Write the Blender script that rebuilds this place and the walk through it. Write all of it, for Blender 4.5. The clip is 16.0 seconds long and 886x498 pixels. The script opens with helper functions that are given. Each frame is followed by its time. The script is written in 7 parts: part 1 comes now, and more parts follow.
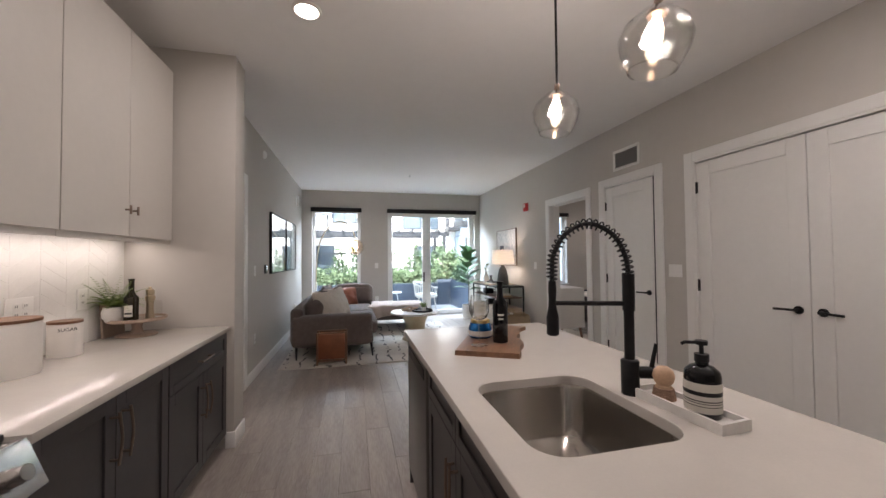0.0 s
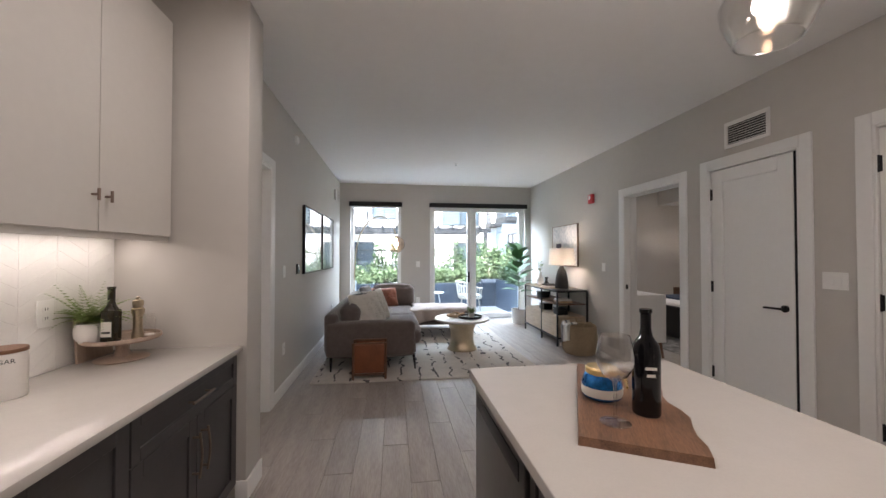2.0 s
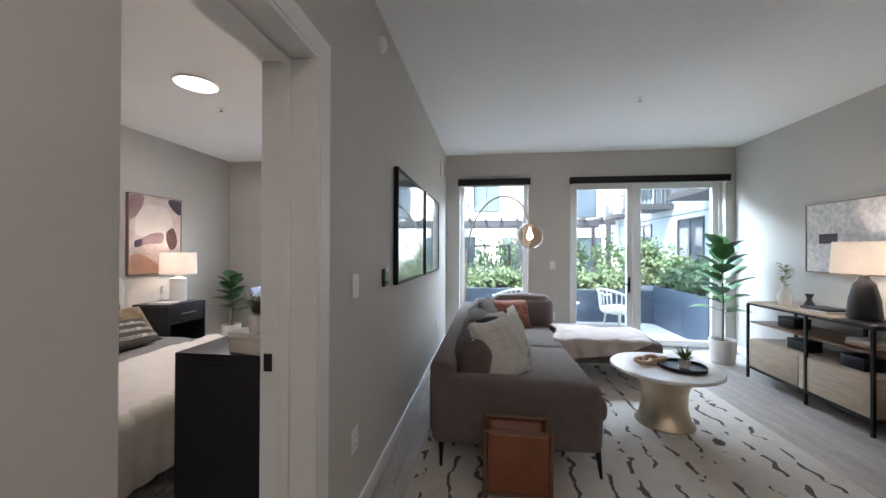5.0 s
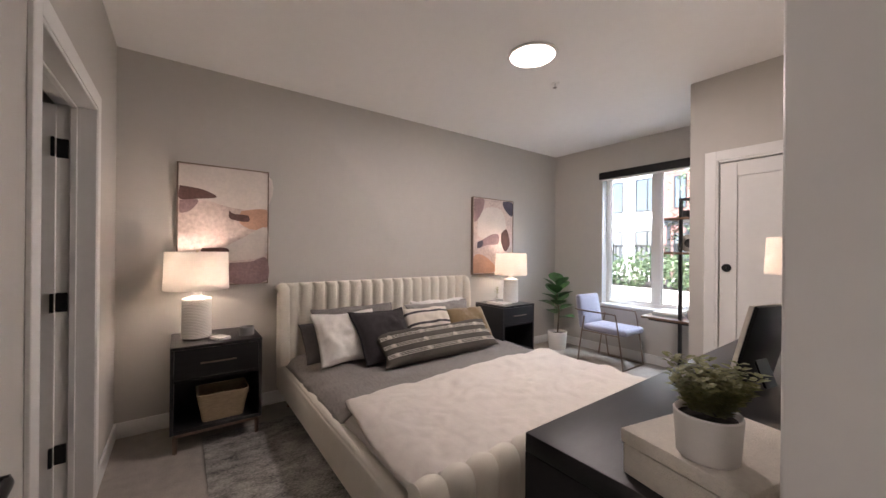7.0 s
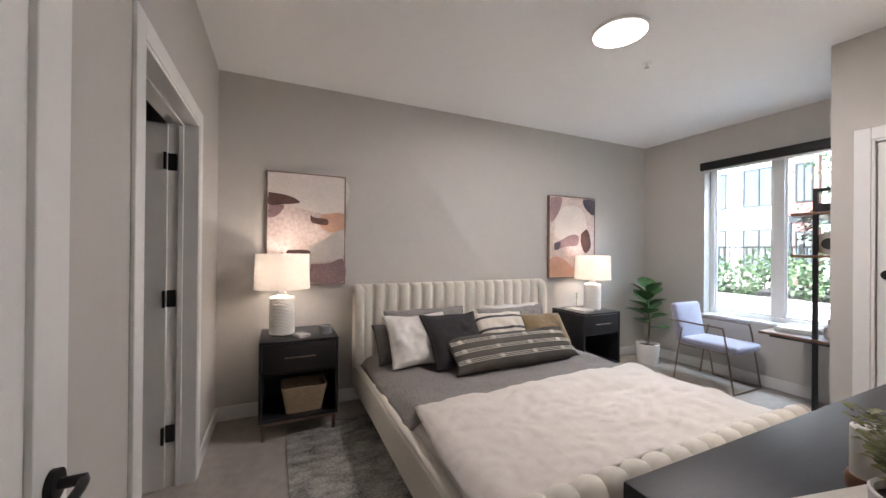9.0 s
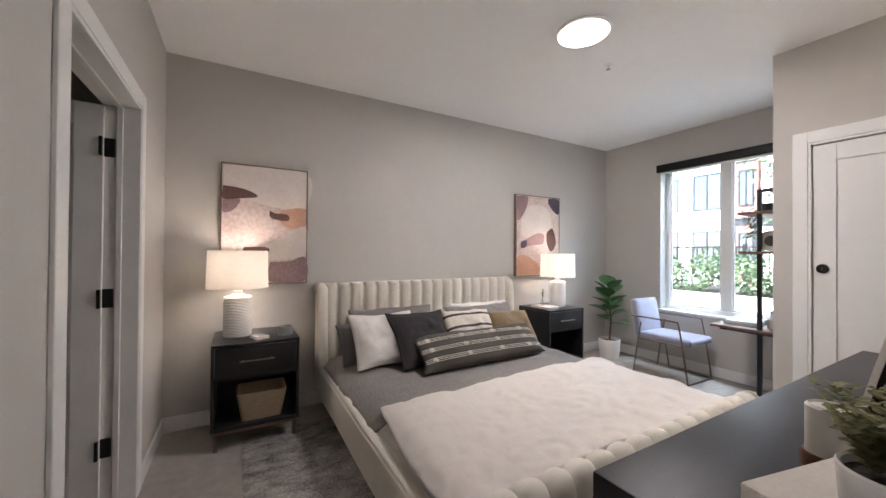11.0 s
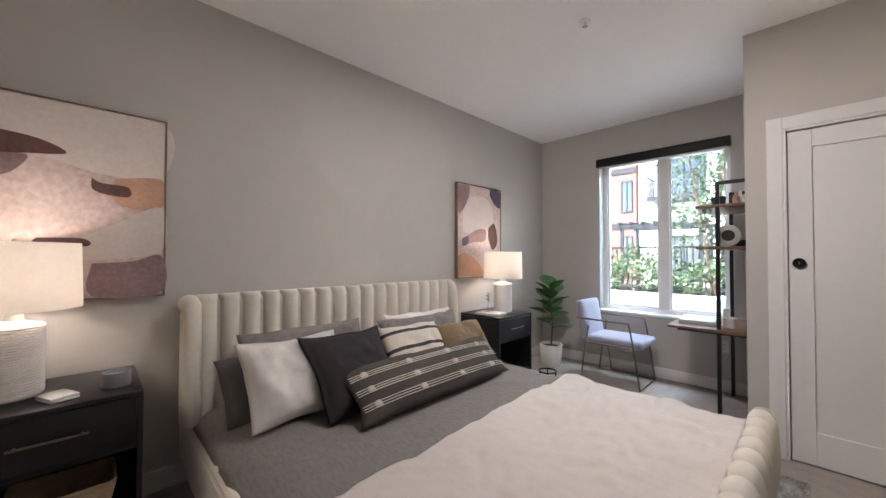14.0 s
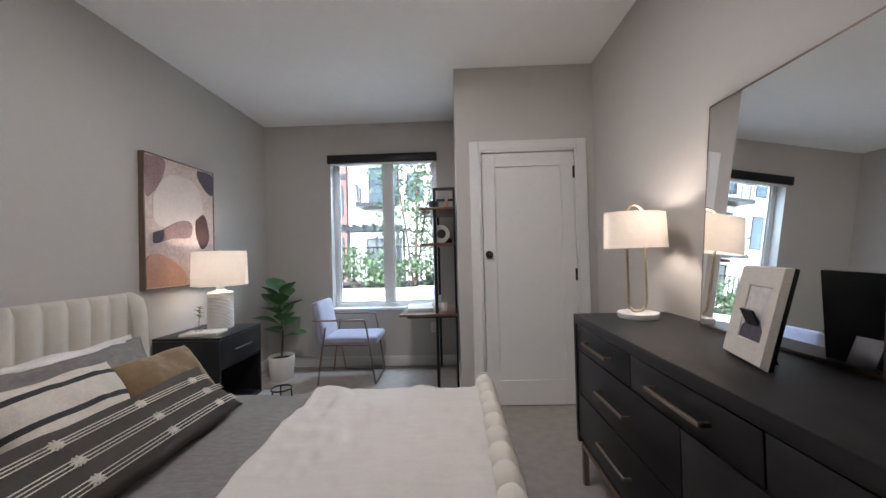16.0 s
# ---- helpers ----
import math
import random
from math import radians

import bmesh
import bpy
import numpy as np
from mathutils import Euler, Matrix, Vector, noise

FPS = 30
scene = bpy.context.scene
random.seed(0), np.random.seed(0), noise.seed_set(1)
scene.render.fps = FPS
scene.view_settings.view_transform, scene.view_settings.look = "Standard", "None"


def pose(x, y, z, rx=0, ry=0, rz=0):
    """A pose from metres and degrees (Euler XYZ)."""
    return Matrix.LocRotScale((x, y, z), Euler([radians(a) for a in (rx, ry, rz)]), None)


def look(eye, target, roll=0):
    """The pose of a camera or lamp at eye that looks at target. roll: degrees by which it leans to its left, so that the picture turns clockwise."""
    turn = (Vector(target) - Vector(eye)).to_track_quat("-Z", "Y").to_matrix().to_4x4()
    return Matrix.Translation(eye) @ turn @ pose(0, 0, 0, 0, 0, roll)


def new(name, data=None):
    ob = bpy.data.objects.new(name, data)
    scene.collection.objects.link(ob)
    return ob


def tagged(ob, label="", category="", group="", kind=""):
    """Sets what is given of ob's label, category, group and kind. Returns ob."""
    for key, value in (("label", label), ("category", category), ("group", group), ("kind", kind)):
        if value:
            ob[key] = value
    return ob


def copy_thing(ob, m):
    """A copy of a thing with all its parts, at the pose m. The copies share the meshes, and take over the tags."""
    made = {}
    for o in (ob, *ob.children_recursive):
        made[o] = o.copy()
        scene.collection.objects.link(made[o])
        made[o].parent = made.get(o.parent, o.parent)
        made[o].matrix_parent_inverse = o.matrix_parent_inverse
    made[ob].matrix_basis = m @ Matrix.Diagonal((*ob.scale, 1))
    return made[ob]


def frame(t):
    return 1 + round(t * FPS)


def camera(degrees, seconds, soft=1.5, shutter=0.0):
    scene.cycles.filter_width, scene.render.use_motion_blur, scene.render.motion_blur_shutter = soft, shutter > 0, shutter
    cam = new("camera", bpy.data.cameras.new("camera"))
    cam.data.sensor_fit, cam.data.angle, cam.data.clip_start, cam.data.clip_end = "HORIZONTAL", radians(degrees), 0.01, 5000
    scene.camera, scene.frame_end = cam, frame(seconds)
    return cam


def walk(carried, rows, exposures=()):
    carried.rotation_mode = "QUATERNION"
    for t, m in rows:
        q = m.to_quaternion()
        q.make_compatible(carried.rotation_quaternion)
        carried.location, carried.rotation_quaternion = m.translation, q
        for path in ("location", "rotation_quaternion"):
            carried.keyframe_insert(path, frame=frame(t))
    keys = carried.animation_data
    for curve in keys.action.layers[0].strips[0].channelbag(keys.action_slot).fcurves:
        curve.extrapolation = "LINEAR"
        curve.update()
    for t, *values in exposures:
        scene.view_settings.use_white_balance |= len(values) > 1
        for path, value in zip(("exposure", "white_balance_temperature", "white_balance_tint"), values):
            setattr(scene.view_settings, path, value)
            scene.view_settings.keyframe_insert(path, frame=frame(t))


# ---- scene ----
cam = camera(102.0, 16.0)
PATH = [
    (0, (-0.19, 1.487, 1.361), (0.288, 3.428, 1.411), -0.5),
    (0.5, (-0.211, 1.594, 1.367), (0.228, 3.545, 1.41), -0.5),
    (1, (-0.181, 1.765, 1.371), (0.198, 3.728, 1.408), -0.4),
    (1.5, (-0.162, 1.942, 1.356), (0.133, 3.92, 1.392), -0.1),
    (2, (-0.212, 2.216, 1.4), (0.06, 4.197, 1.432), 0.0),
    (2.5, (-0.265, 2.486, 1.384), (0.007, 4.467, 1.409), 0.2),
    (3, (-0.267, 2.831, 1.432), (-0.013, 4.815, 1.445), 0.0),
    (5.5, (-0.827, 4.603, 1.407), (-1.416, 6.514, 1.41), 0.5),
    (6, (-1.044, 4.877, 1.39), (-2.049, 6.606, 1.385), 0.4),
    (6.5, (-1.248, 5.029, 1.351), (-2.636, 6.469, 1.376), 0.1),
    (7, (-1.435, 5.027, 1.417), (-3.049, 6.208, 1.418), 0.5),
    (7.5, (-1.55, 5.032, 1.42), (-3.296, 6.007, 1.419), 0.5),
    (8, (-1.553, 5.084, 1.417), (-3.37, 5.921, 1.415), 0.5),
    (8.5, (-1.528, 5.107, 1.425), (-3.357, 5.916, 1.428), 0.5),
    (9, (-1.538, 5.099, 1.421), (-3.356, 5.932, 1.427), 0.5),
    (9.5, (-1.541, 5.094, 1.408), (-3.334, 5.981, 1.419), 0.2),
    (10, (-1.553, 5.094, 1.397), (-3.314, 6.042, 1.411), 0.3),
    (12.5, (-1.838, 5.208, 1.356), (-3.542, 6.254, 1.382), 0.2),
    (13, (-2.032, 5.232, 1.344), (-3.625, 6.44, 1.369), -0.0),
    (13.5, (-2.223, 5.328, 1.337), (-3.738, 6.633, 1.372), 0.0),
    (14, (-2.384, 5.365, 1.329), (-3.815, 6.762, 1.366), 0.1),
    (14.5, (-2.497, 5.395, 1.328), (-3.672, 7.012, 1.371), -0.1),
    (15, (-2.575, 5.504, 1.292), (-3.31, 7.363, 1.323), -0.6),
    (15.5, (-2.673, 5.6, 1.273), (-2.946, 7.581, 1.31), -0.5),
    (16, (-2.736, 5.576, 1.297), (-2.796, 7.574, 1.327), -1.5),
]
walk(cam, [(t, look(eye, target, roll)) for t, eye, target, roll in PATH], [
    (0.0, 3.3, 6750, 15), (2.5, 3.38, 6650, 14), (5.5, 3.25, 6400, 12), (6.5, 3.25, 6700, 15), (7.0, 3.2, 6850, 18),
    (8.0, 3.43, 6350, 12), (10.0, 3.43, 6350, 12), (13.0, 3.3, 6400, 13), (14.5, 3.02, 6450, 13), (16.0, 2.78, 6100, 11)])

# ---- world, sun, lights ----
world = bpy.data.worlds.new("sky")
scene.world = world
world.use_nodes = True
wn = world.node_tree.nodes
sky = wn.new("ShaderNodeTexSky")
sky.sky_type = "NISHITA"
sky.sun_disc = False
SUN_EL, SUN_AZ = radians(52), radians(200)
sky.sun_elevation, sky.sun_rotation = SUN_EL, SUN_AZ
wn["Background"].inputs["Strength"].default_value = 0.15
world.node_tree.links.new(sky.outputs["Color"], wn["Background"].inputs["Color"])
sun = new("sun", bpy.data.lights.new("sun", "SUN"))
sun.data.energy, sun.data.angle, sun.data.color = 3.0, radians(0.5), (1.0, 0.95, 0.88)
sun_dir = Vector((math.sin(SUN_AZ) * math.cos(SUN_EL), math.cos(SUN_AZ) * math.cos(SUN_EL), math.sin(SUN_EL)))
sun.matrix_world = look(sun_dir * 50, (0, 0, 0))


def lamp(name, kind, place, energy, color, size=0.05, target=None, size_y=None):
    data = bpy.data.lights.new(name, kind)
    data.energy, data.color = energy, color
    ob = new(name, data)
    if kind == "AREA":
        data.shape = "RECTANGLE" if size_y else "DISK"
        data.size = size
        if size_y:
            data.size_y = size_y
    else:
        data.shadow_soft_size = size
    ob.matrix_world = look(place, target) if target else Matrix.Translation(place)
    return ob


WARM, SOFT, NEUTRAL = (1.0, 0.86, 0.765), (1.0, 0.90, 0.86), (1.0, 0.925, 0.92)
CEIL = 2.885
lamp("kitchen_downlight", "AREA", (-0.47, 3.77, CEIL - 0.02), 0.95, NEUTRAL, 0.13, (-0.47, 3.77, 0))
# the next two are unseen, added after the model of the one above
lamp("kitchen_downlight", "AREA", (-0.47, 1.6, CEIL - 0.02), 0.95, NEUTRAL, 0.13, (-0.47, 1.6, 0))
lamp("kitchen_downlight", "AREA", (1.9, 2.2, CEIL - 0.02), 1.1, NEUTRAL, 0.13, (1.9, 2.2, 0))
lamp("under_cabinet_strip", "AREA", (-1.62, 3.45, 1.50), 0.42, SOFT, 0.03, None, 1.8)
for py in (3.0, 2.41):
    lamp("pendant_bulb", "POINT", (0.75, py, 2.02), 0.75, SOFT, 0.035)
lamp("console_lamp_bulb", "POINT", (2.5, 7.75, 1.35), 1.0, WARM, 0.04)
lamp("arc_lamp_bulb", "POINT", (-0.17, 8.6, 1.58), 0.35, WARM, 0.04)
lamp("bedside_bulb", "POINT", (-4.71, 5.13, 1.25), 0.85, WARM, 0.04)
lamp("bedside_bulb", "POINT", (-4.68, 8.50, 1.25), 0.9, WARM, 0.04)
lamp("dresser_lamp_bulb", "POINT", (-1.78, 7.50, 1.42), 0.9, WARM, 0.04)
lamp("bedroom_disk_light", "AREA", (-3.22, 7.15, CEIL - 0.035), 3.8, NEUTRAL, 0.32, (-3.22, 7.15, 0))
lamp("guest_lamp_bulb", "POINT", (6.1, 9.05, 1.18), 0.8, WARM, 0.04)
# unseen area lamp without a fitting, added to brighten the guest room
lamp("guest_room_fill", "AREA", (4.6, 7.4, CEIL - 0.03), 2.0, NEUTRAL, 0.3, (4.6, 7.4, 0))

# unseen area lamps outside above the window heads, added in place of sky light
SKYC = (0.66, 0.83, 1.0)
lamp("patio_door_sky_fill", "AREA", (1.6, 10.45, 3.05), 64, SKYC, 2.1, (1.4, 6.6, 0.4), 0.8)
lamp("living_window_sky_fill", "AREA", (-0.58, 10.45, 3.05), 28, SKYC, 1.0, (-0.3, 6.6, 0.4), 0.8)
lamp("bedroom_window_sky_fill", "AREA", (-3.55, 10.45, 3.05), 29, SKYC, 1.25, (-3.5, 7.0, 0.5), 0.8)


# ---- materials ----
def mat(name, color, rough=0.5, metal=0.0, var=0.12, scale=6.0, bump=0.0, bscale=80.0, stretch=(1, 1, 1), spec=0.5, rand=0.0, sheen=0.0, color2=None, emit=0.0, alpha=1.0, trans=0.0):
    m = bpy.data.materials.new(name)
    m.use_nodes = True
    n, l = m.node_tree.nodes, m.node_tree.links
    p = n["Principled BSDF"]
    p.inputs["Roughness"].default_value = rough
    p.inputs["Metallic"].default_value = metal
    p.inputs["Specular IOR Level"].default_value = spec
    if sheen:
        p.inputs["Sheen Weight"].default_value = sheen
    co = n.new("ShaderNodeTexCoord")
    mp = n.new("ShaderNodeMapping")
    mp.inputs["Scale"].default_value = stretch
    l.new(co.outputs["Object"], mp.inputs["Vector"])
    n1, n2 = n.new("ShaderNodeTexNoise"), n.new("ShaderNodeTexNoise")
    n1.inputs["Scale"].default_value, n1.inputs["Detail"].default_value = scale, 5
    n2.inputs["Scale"].default_value, n2.inputs["Detail"].default_value = scale * 9, 4
    add = n.new("ShaderNodeMath")
    add.operation = "MULTIPLY_ADD"
    add.inputs[1].default_value, add.inputs[2].default_value = 0.5, 0.0
    for q in (n1, n2):
        l.new(mp.outputs[0], q.inputs["Vector"])
    l.new(n2.outputs["Fac"], add.inputs[0])
    half = n.new("ShaderNodeMath")
    half.operation = "MULTIPLY_ADD"
    half.inputs[1].default_value = 0.5
    l.new(n1.outputs["Fac"], half.inputs[0])
    l.new(add.outputs[0], half.inputs[2])
    ramp = n.new("ShaderNodeValToRGB")
    lo = [max(0.0, c * (1 - var)) for c in color]
    hi = [min(1.0, c * (1 + var)) for c in (color2 or color)]
    ramp.color_ramp.elements[0].position, ramp.color_ramp.elements[1].position = 0.33, 0.67
    ramp.color_ramp.elements[0].color = (*lo, 1)
    ramp.color_ramp.elements[1].color = (*hi, 1)
    l.new(half.outputs[0], ramp.inputs[0])
    out = ramp.outputs[0]
    if rand:
        info = n.new("ShaderNodeObjectInfo")
        hsv = n.new("ShaderNodeHueSaturation")
        mr = n.new("ShaderNodeMapRange")
        mr.inputs["To Min"].default_value, mr.inputs["To Max"].default_value = 1 - rand, 1 + rand
        l.new(info.outputs["Random"], mr.inputs["Value"])
        l.new(mr.outputs[0], hsv.inputs["Value"])
        l.new(out, hsv.inputs["Color"])
        out = hsv.outputs[0]
    l.new(out, p.inputs["Base Color"])
    if bump:
        n3 = n.new("ShaderNodeTexNoise")
        n3.inputs["Scale"].default_value, n3.inputs["Detail"].default_value = bscale, 3
        b = n.new("ShaderNodeBump")
        b.inputs["Strength"].default_value, b.inputs["Distance"].default_value = bump, 0.01
        l.new(mp.outputs[0], n3.inputs["Vector"])
        l.new(n3.outputs["Fac"], b.inputs["Height"])
        l.new(b.outputs[0], p.inputs["Normal"])
    if emit:
        p.inputs["Emission Strength"].default_value = emit
        p.inputs["Emission Color"].default_value = (*color, 1)
    if trans:
        t = n.new("ShaderNodeBsdfTranslucent")
        t.inputs["Color"].default_value = (*color, 1)
        mix = n.new("ShaderNodeMixShader")
        mix.inputs[0].default_value = trans
        l.new(p.outputs[0], mix.inputs[1])
        l.new(t.outputs[0], mix.inputs[2])
        l.new(mix.outputs[0], n["Material Output"].inputs["Surface"])
    return m


def glass_mat(name, tint=(1, 1, 1), gloss=1.0, ior=1.45):
    m = bpy.data.materials.new(name)
    m.use_nodes = True
    n, l = m.node_tree.nodes, m.node_tree.links
    n.remove(n["Principled BSDF"])
    t, g, mix, f = n.new("ShaderNodeBsdfTransparent"), n.new("ShaderNodeBsdfGlossy"), n.new("ShaderNodeMixShader"), n.new("ShaderNodeMath")
    t.inputs[0].default_value = (*tint, 1)
    g.inputs["Roughness"].default_value = 0.02
    face, power = n.new("ShaderNodeLayerWeight"), n.new("ShaderNodeMath")
    power.operation, power.inputs[1].default_value = "POWER", 3.0
    l.new(face.outputs["Facing"], power.inputs[0])
    f.operation, f.inputs[1].default_value, f.inputs[2].default_value = "MULTIPLY_ADD", 0.55 * gloss, 0.04 * gloss * ior / 1.45
    l.new(power.outputs[0], f.inputs[0])
    l.new(f.outputs[0], mix.inputs[0])
    l.new(t.outputs[0], mix.inputs[1])
    l.new(g.outputs[0], mix.inputs[2])
    l.new(mix.outputs[0], n["Material Output"].inputs["Surface"])
    return m


def glow(name, color, strength):
    m = bpy.data.materials.new(name)
    m.use_nodes = True
    n = m.node_tree.nodes
    e = n.new("ShaderNodeEmission")
    e.inputs[0].default_value, e.inputs[1].default_value = (*color, 1), strength
    m.node_tree.links.new(e.outputs[0], n["Material Output"].inputs["Surface"])
    return m


def stripe_mat(name, base, line, axis, period, width, rough=0.9, bump=0.3, wobble=0.0, patch=0.0):
    """Cloth with thin stripes along one axis, broken up by noise."""
    m = mat(name, base, rough, var=0.1, scale=9, bump=bump, bscale=220)
    n, l = m.node_tree.nodes, m.node_tree.links
    p = n["Principled BSDF"]
    src = p.inputs["Base Color"].links[0].from_socket
    co = n.new("ShaderNodeTexCoord")
    sep = n.new("ShaderNodeSeparateXYZ")
    l.new(co.outputs["Object"], sep.inputs[0])
    val = sep.outputs[axis]
    if wobble:
        nz = n.new("ShaderNodeTexNoise")
        nz.inputs["Scale"].default_value = 5
        l.new(co.outputs["Object"], nz.inputs["Vector"])
        ma = n.new("ShaderNodeMath")
        ma.operation = "MULTIPLY_ADD"
        ma.inputs[1].default_value = wobble
        l.new(nz.outputs["Fac"], ma.inputs[0])
        l.new(val, ma.inputs[2])
        val = ma.outputs[0]
    md = n.new("ShaderNodeMath")
    md.operation = "PINGPONG"
    md.inputs[1].default_value = period / 2
    l.new(val, md.inputs[0])
    lt = n.new("ShaderNodeMath")
    lt.operation = "LESS_THAN"
    lt.inputs[1].default_value = width / 2
    l.new(md.outputs[0], lt.inputs[0])
    fac = lt.outputs[0]
    if patch:
        nz2 = n.new("ShaderNodeTexNoise")
        nz2.inputs["Scale"].default_value, nz2.inputs["Detail"].default_value = 7, 6
        l.new(co.outputs["Object"], nz2.inputs["Vector"])
        gt = n.new("ShaderNodeMath")
        gt.operation = "GREATER_THAN"
        gt.inputs[1].default_value = patch
        l.new(nz2.outputs["Fac"], gt.inputs[0])
        mu = n.new("ShaderNodeMath")
        mu.operation = "MULTIPLY"
        l.new(fac, mu.inputs[0])
        l.new(gt.outputs[0], mu.inputs[1])
        fac = mu.outputs[0]
    mx = n.new("ShaderNodeMixRGB")
    mx.inputs[2].default_value = (*line, 1)
    l.new(fac, mx.inputs[0])
    l.new(src, mx.inputs[1])
    l.new(mx.outputs[0], p.inputs["Base Color"])
    return m


WALL = mat("greige_wall_paint", (0.53, 0.503, 0.465), 0.75, var=0.02, scale=1.5, bump=0.06, bscale=260)
WHITE = mat("white_ceiling_paint", (0.86, 0.85, 0.835), 0.8, var=0.015, scale=1.2, bump=0.05, bscale=300)
TRIM = mat("white_trim_paint", (0.78, 0.77, 0.745), 0.42, var=0.02, scale=3, bump=0.02, bscale=60)
PLANK = mat("vinyl_plank", (0.29, 0.25, 0.222), 0.36, var=0.16, scale=4, bump=0.04, bscale=50, stretch=(3.2, 0.35, 3.2), rand=0.09, color2=(0.36, 0.316, 0.285))
JOINT = mat("plank_joint", (0.17, 0.145, 0.125), 0.8)
CARPET = mat("beige_carpet", (0.44, 0.40, 0.355), 0.98, var=0.14, scale=14, bump=0.9, bscale=330, spec=0.1)
QUARTZ = mat("white_quartz", (0.545, 0.515, 0.475), 0.2, var=0.025, scale=14)
UPPER = mat("white_cabinet_laminate", (0.61, 0.58, 0.535), 0.45, var=0.02, scale=3, bump=0.02, bscale=120)
CHAR = mat("charcoal_cabinet_paint", (0.046, 0.041, 0.041), 0.42, var=0.12, scale=6, bump=0.02, bscale=90)
TILE = mat("glazed_white_tile", (0.76, 0.745, 0.71), 0.12, var=0.03, scale=9, bump=0.04, bscale=14, rand=0.008)
GROUT = mat("pale_grout", (0.74, 0.725, 0.69), 0.9, var=0.05)
BLACK = mat("matt_black_metal", (0.012, 0.012, 0.013), 0.38, 0.4, var=0.15)
BLACKW = mat("black_stained_wood", (0.013, 0.0125, 0.014), 0.34, var=0.35, scale=5, bump=0.08, bscale=70, stretch=(8, 1, 8))
DRESS = mat("charcoal_dresser_wood", (0.012, 0.0115, 0.0125), 0.40, var=0.35, scale=5, bump=0.10, bscale=60, stretch=(9, 0.8, 9), spec=0.28)
BRONZE = mat("brushed_bronze", (0.27, 0.205, 0.165), 0.34, 0.95, var=0.12, scale=20, bump=0.02)
BRASS = mat("aged_brass", (0.60, 0.50, 0.36), 0.36, 1.0, var=0.12, scale=8)
STEEL = mat("brushed_steel", (0.56, 0.54, 0.52), 0.24, 1.0, var=0.08, scale=30, stretch=(1, 14, 1), bump=0.02)
SINKS = mat("polished_sink_steel", (0.58, 0.555, 0.525), 0.17, 1.0, var=0.08, scale=26, stretch=(1, 12, 1), bump=0.012, bscale=30)
DSTEEL = mat("dark_steel", (0.20, 0.195, 0.19), 0.3, 1.0, var=0.08, scale=30, stretch=(14, 1, 1))
CHROME = mat("chrome", (0.75, 0.75, 0.76), 0.08, 1.0, var=0.03)
MIRROR = mat("mirror_silver", (0.88, 0.89, 0.89), 0.01, 1.0, var=0.0)
GLASS = glass_mat("clear_glass", (0.98, 0.978, 0.97), 2.2)
WGLASS = glass_mat("crystal_glass", (0.97, 0.967, 0.96), 2.8)
PANE = glass_mat("window_pane", (0.93, 0.965, 0.975))
SMOKE = glass_mat("amber_glass", (0.90, 0.77, 0.66), 2.4)
SOFA = mat("grey_brown_upholstery", (0.150, 0.120, 0.108), 0.95, var=0.16, scale=22, bump=0.5, bscale=420, sheen=0.25, spec=0.2)
LEATHER = mat("tan_leather", (0.22, 0.075, 0.032), 0.45, var=0.2, scale=8, bump=0.12, bscale=160)
RUST = mat("rust_velvet", (0.32, 0.115, 0.07), 0.9, var=0.15, scale=10, bump=0.4, bscale=300, sheen=0.4)
CREAM = mat("cream_linen", (0.66, 0.61, 0.54), 0.95, var=0.07, scale=12, bump=0.45, bscale=300, spec=0.2)
CREAMB = mat("cream_boucle", (0.74, 0.69, 0.60), 0.95, var=0.04, scale=20, bump=0.5, bscale=420, sheen=0.2, spec=0.2)
TEAL = mat("dark_green_cloth", (0.035, 0.045, 0.042), 0.95, var=0.15, bump=0.4, bscale=300)
THROW = mat("blush_throw", (0.60, 0.50, 0.45), 0.98, var=0.08, scale=14, bump=0.7, bscale=260, sheen=0.3)
GREYC = mat("grey_linen", (0.255, 0.236, 0.22), 0.95, var=0.2, scale=26, bump=0.6, bscale=240, stretch=(1, 3, 1), spec=0.2)
SLATEC = mat("slate_linen", (0.12, 0.115, 0.115), 0.95, var=0.15, scale=12, bump=0.5, bscale=300, spec=0.2)
DARKC = mat("charcoal_linen", (0.040, 0.036, 0.038), 0.95, var=0.18, scale=10, bump=0.4, bscale=300, spec=0.2)
OLIVE = mat("olive_brown_velvet", (0.20, 0.135, 0.065), 0.9, var=0.15, scale=8, bump=0.3, bscale=300, sheen=0.3)
WHITEC = mat("white_linen", (0.72, 0.69, 0.65), 0.95, var=0.07, scale=12, bump=0.22, bscale=480, spec=0.2)
DUVET = mat("white_textured_duvet", (0.76, 0.70, 0.64), 0.95, var=0.05, scale=7, bump=0.7, bscale=130, stretch=(1, 6, 1), spec=0.2)
LILAC = mat("pale_lilac_velvet", (0.31, 0.305, 0.385), 0.85, var=0.12, scale=12, bump=0.3, bscale=300, sheen=0.5)
WALNUT = mat("walnut_wood", (0.15, 0.072, 0.038), 0.42, var=0.3, scale=5, bump=0.05, bscale=50, stretch=(7, 1, 7))
ACACIA = mat("acacia_board", (0.19, 0.10, 0.058), 0.4, var=0.45, scale=4, bump=0.05, bscale=40, stretch=(9, 1, 9))
OAK = mat("pale_mango_wood", (0.46, 0.36, 0.26), 0.55, var=0.22, scale=4, bump=0.06, bscale=40, stretch=(1, 1.2, 9))
STAND = mat("washed_wood", (0.36, 0.27, 0.21), 0.55, var=0.2, scale=8, bump=0.06, stretch=(1, 6, 1))
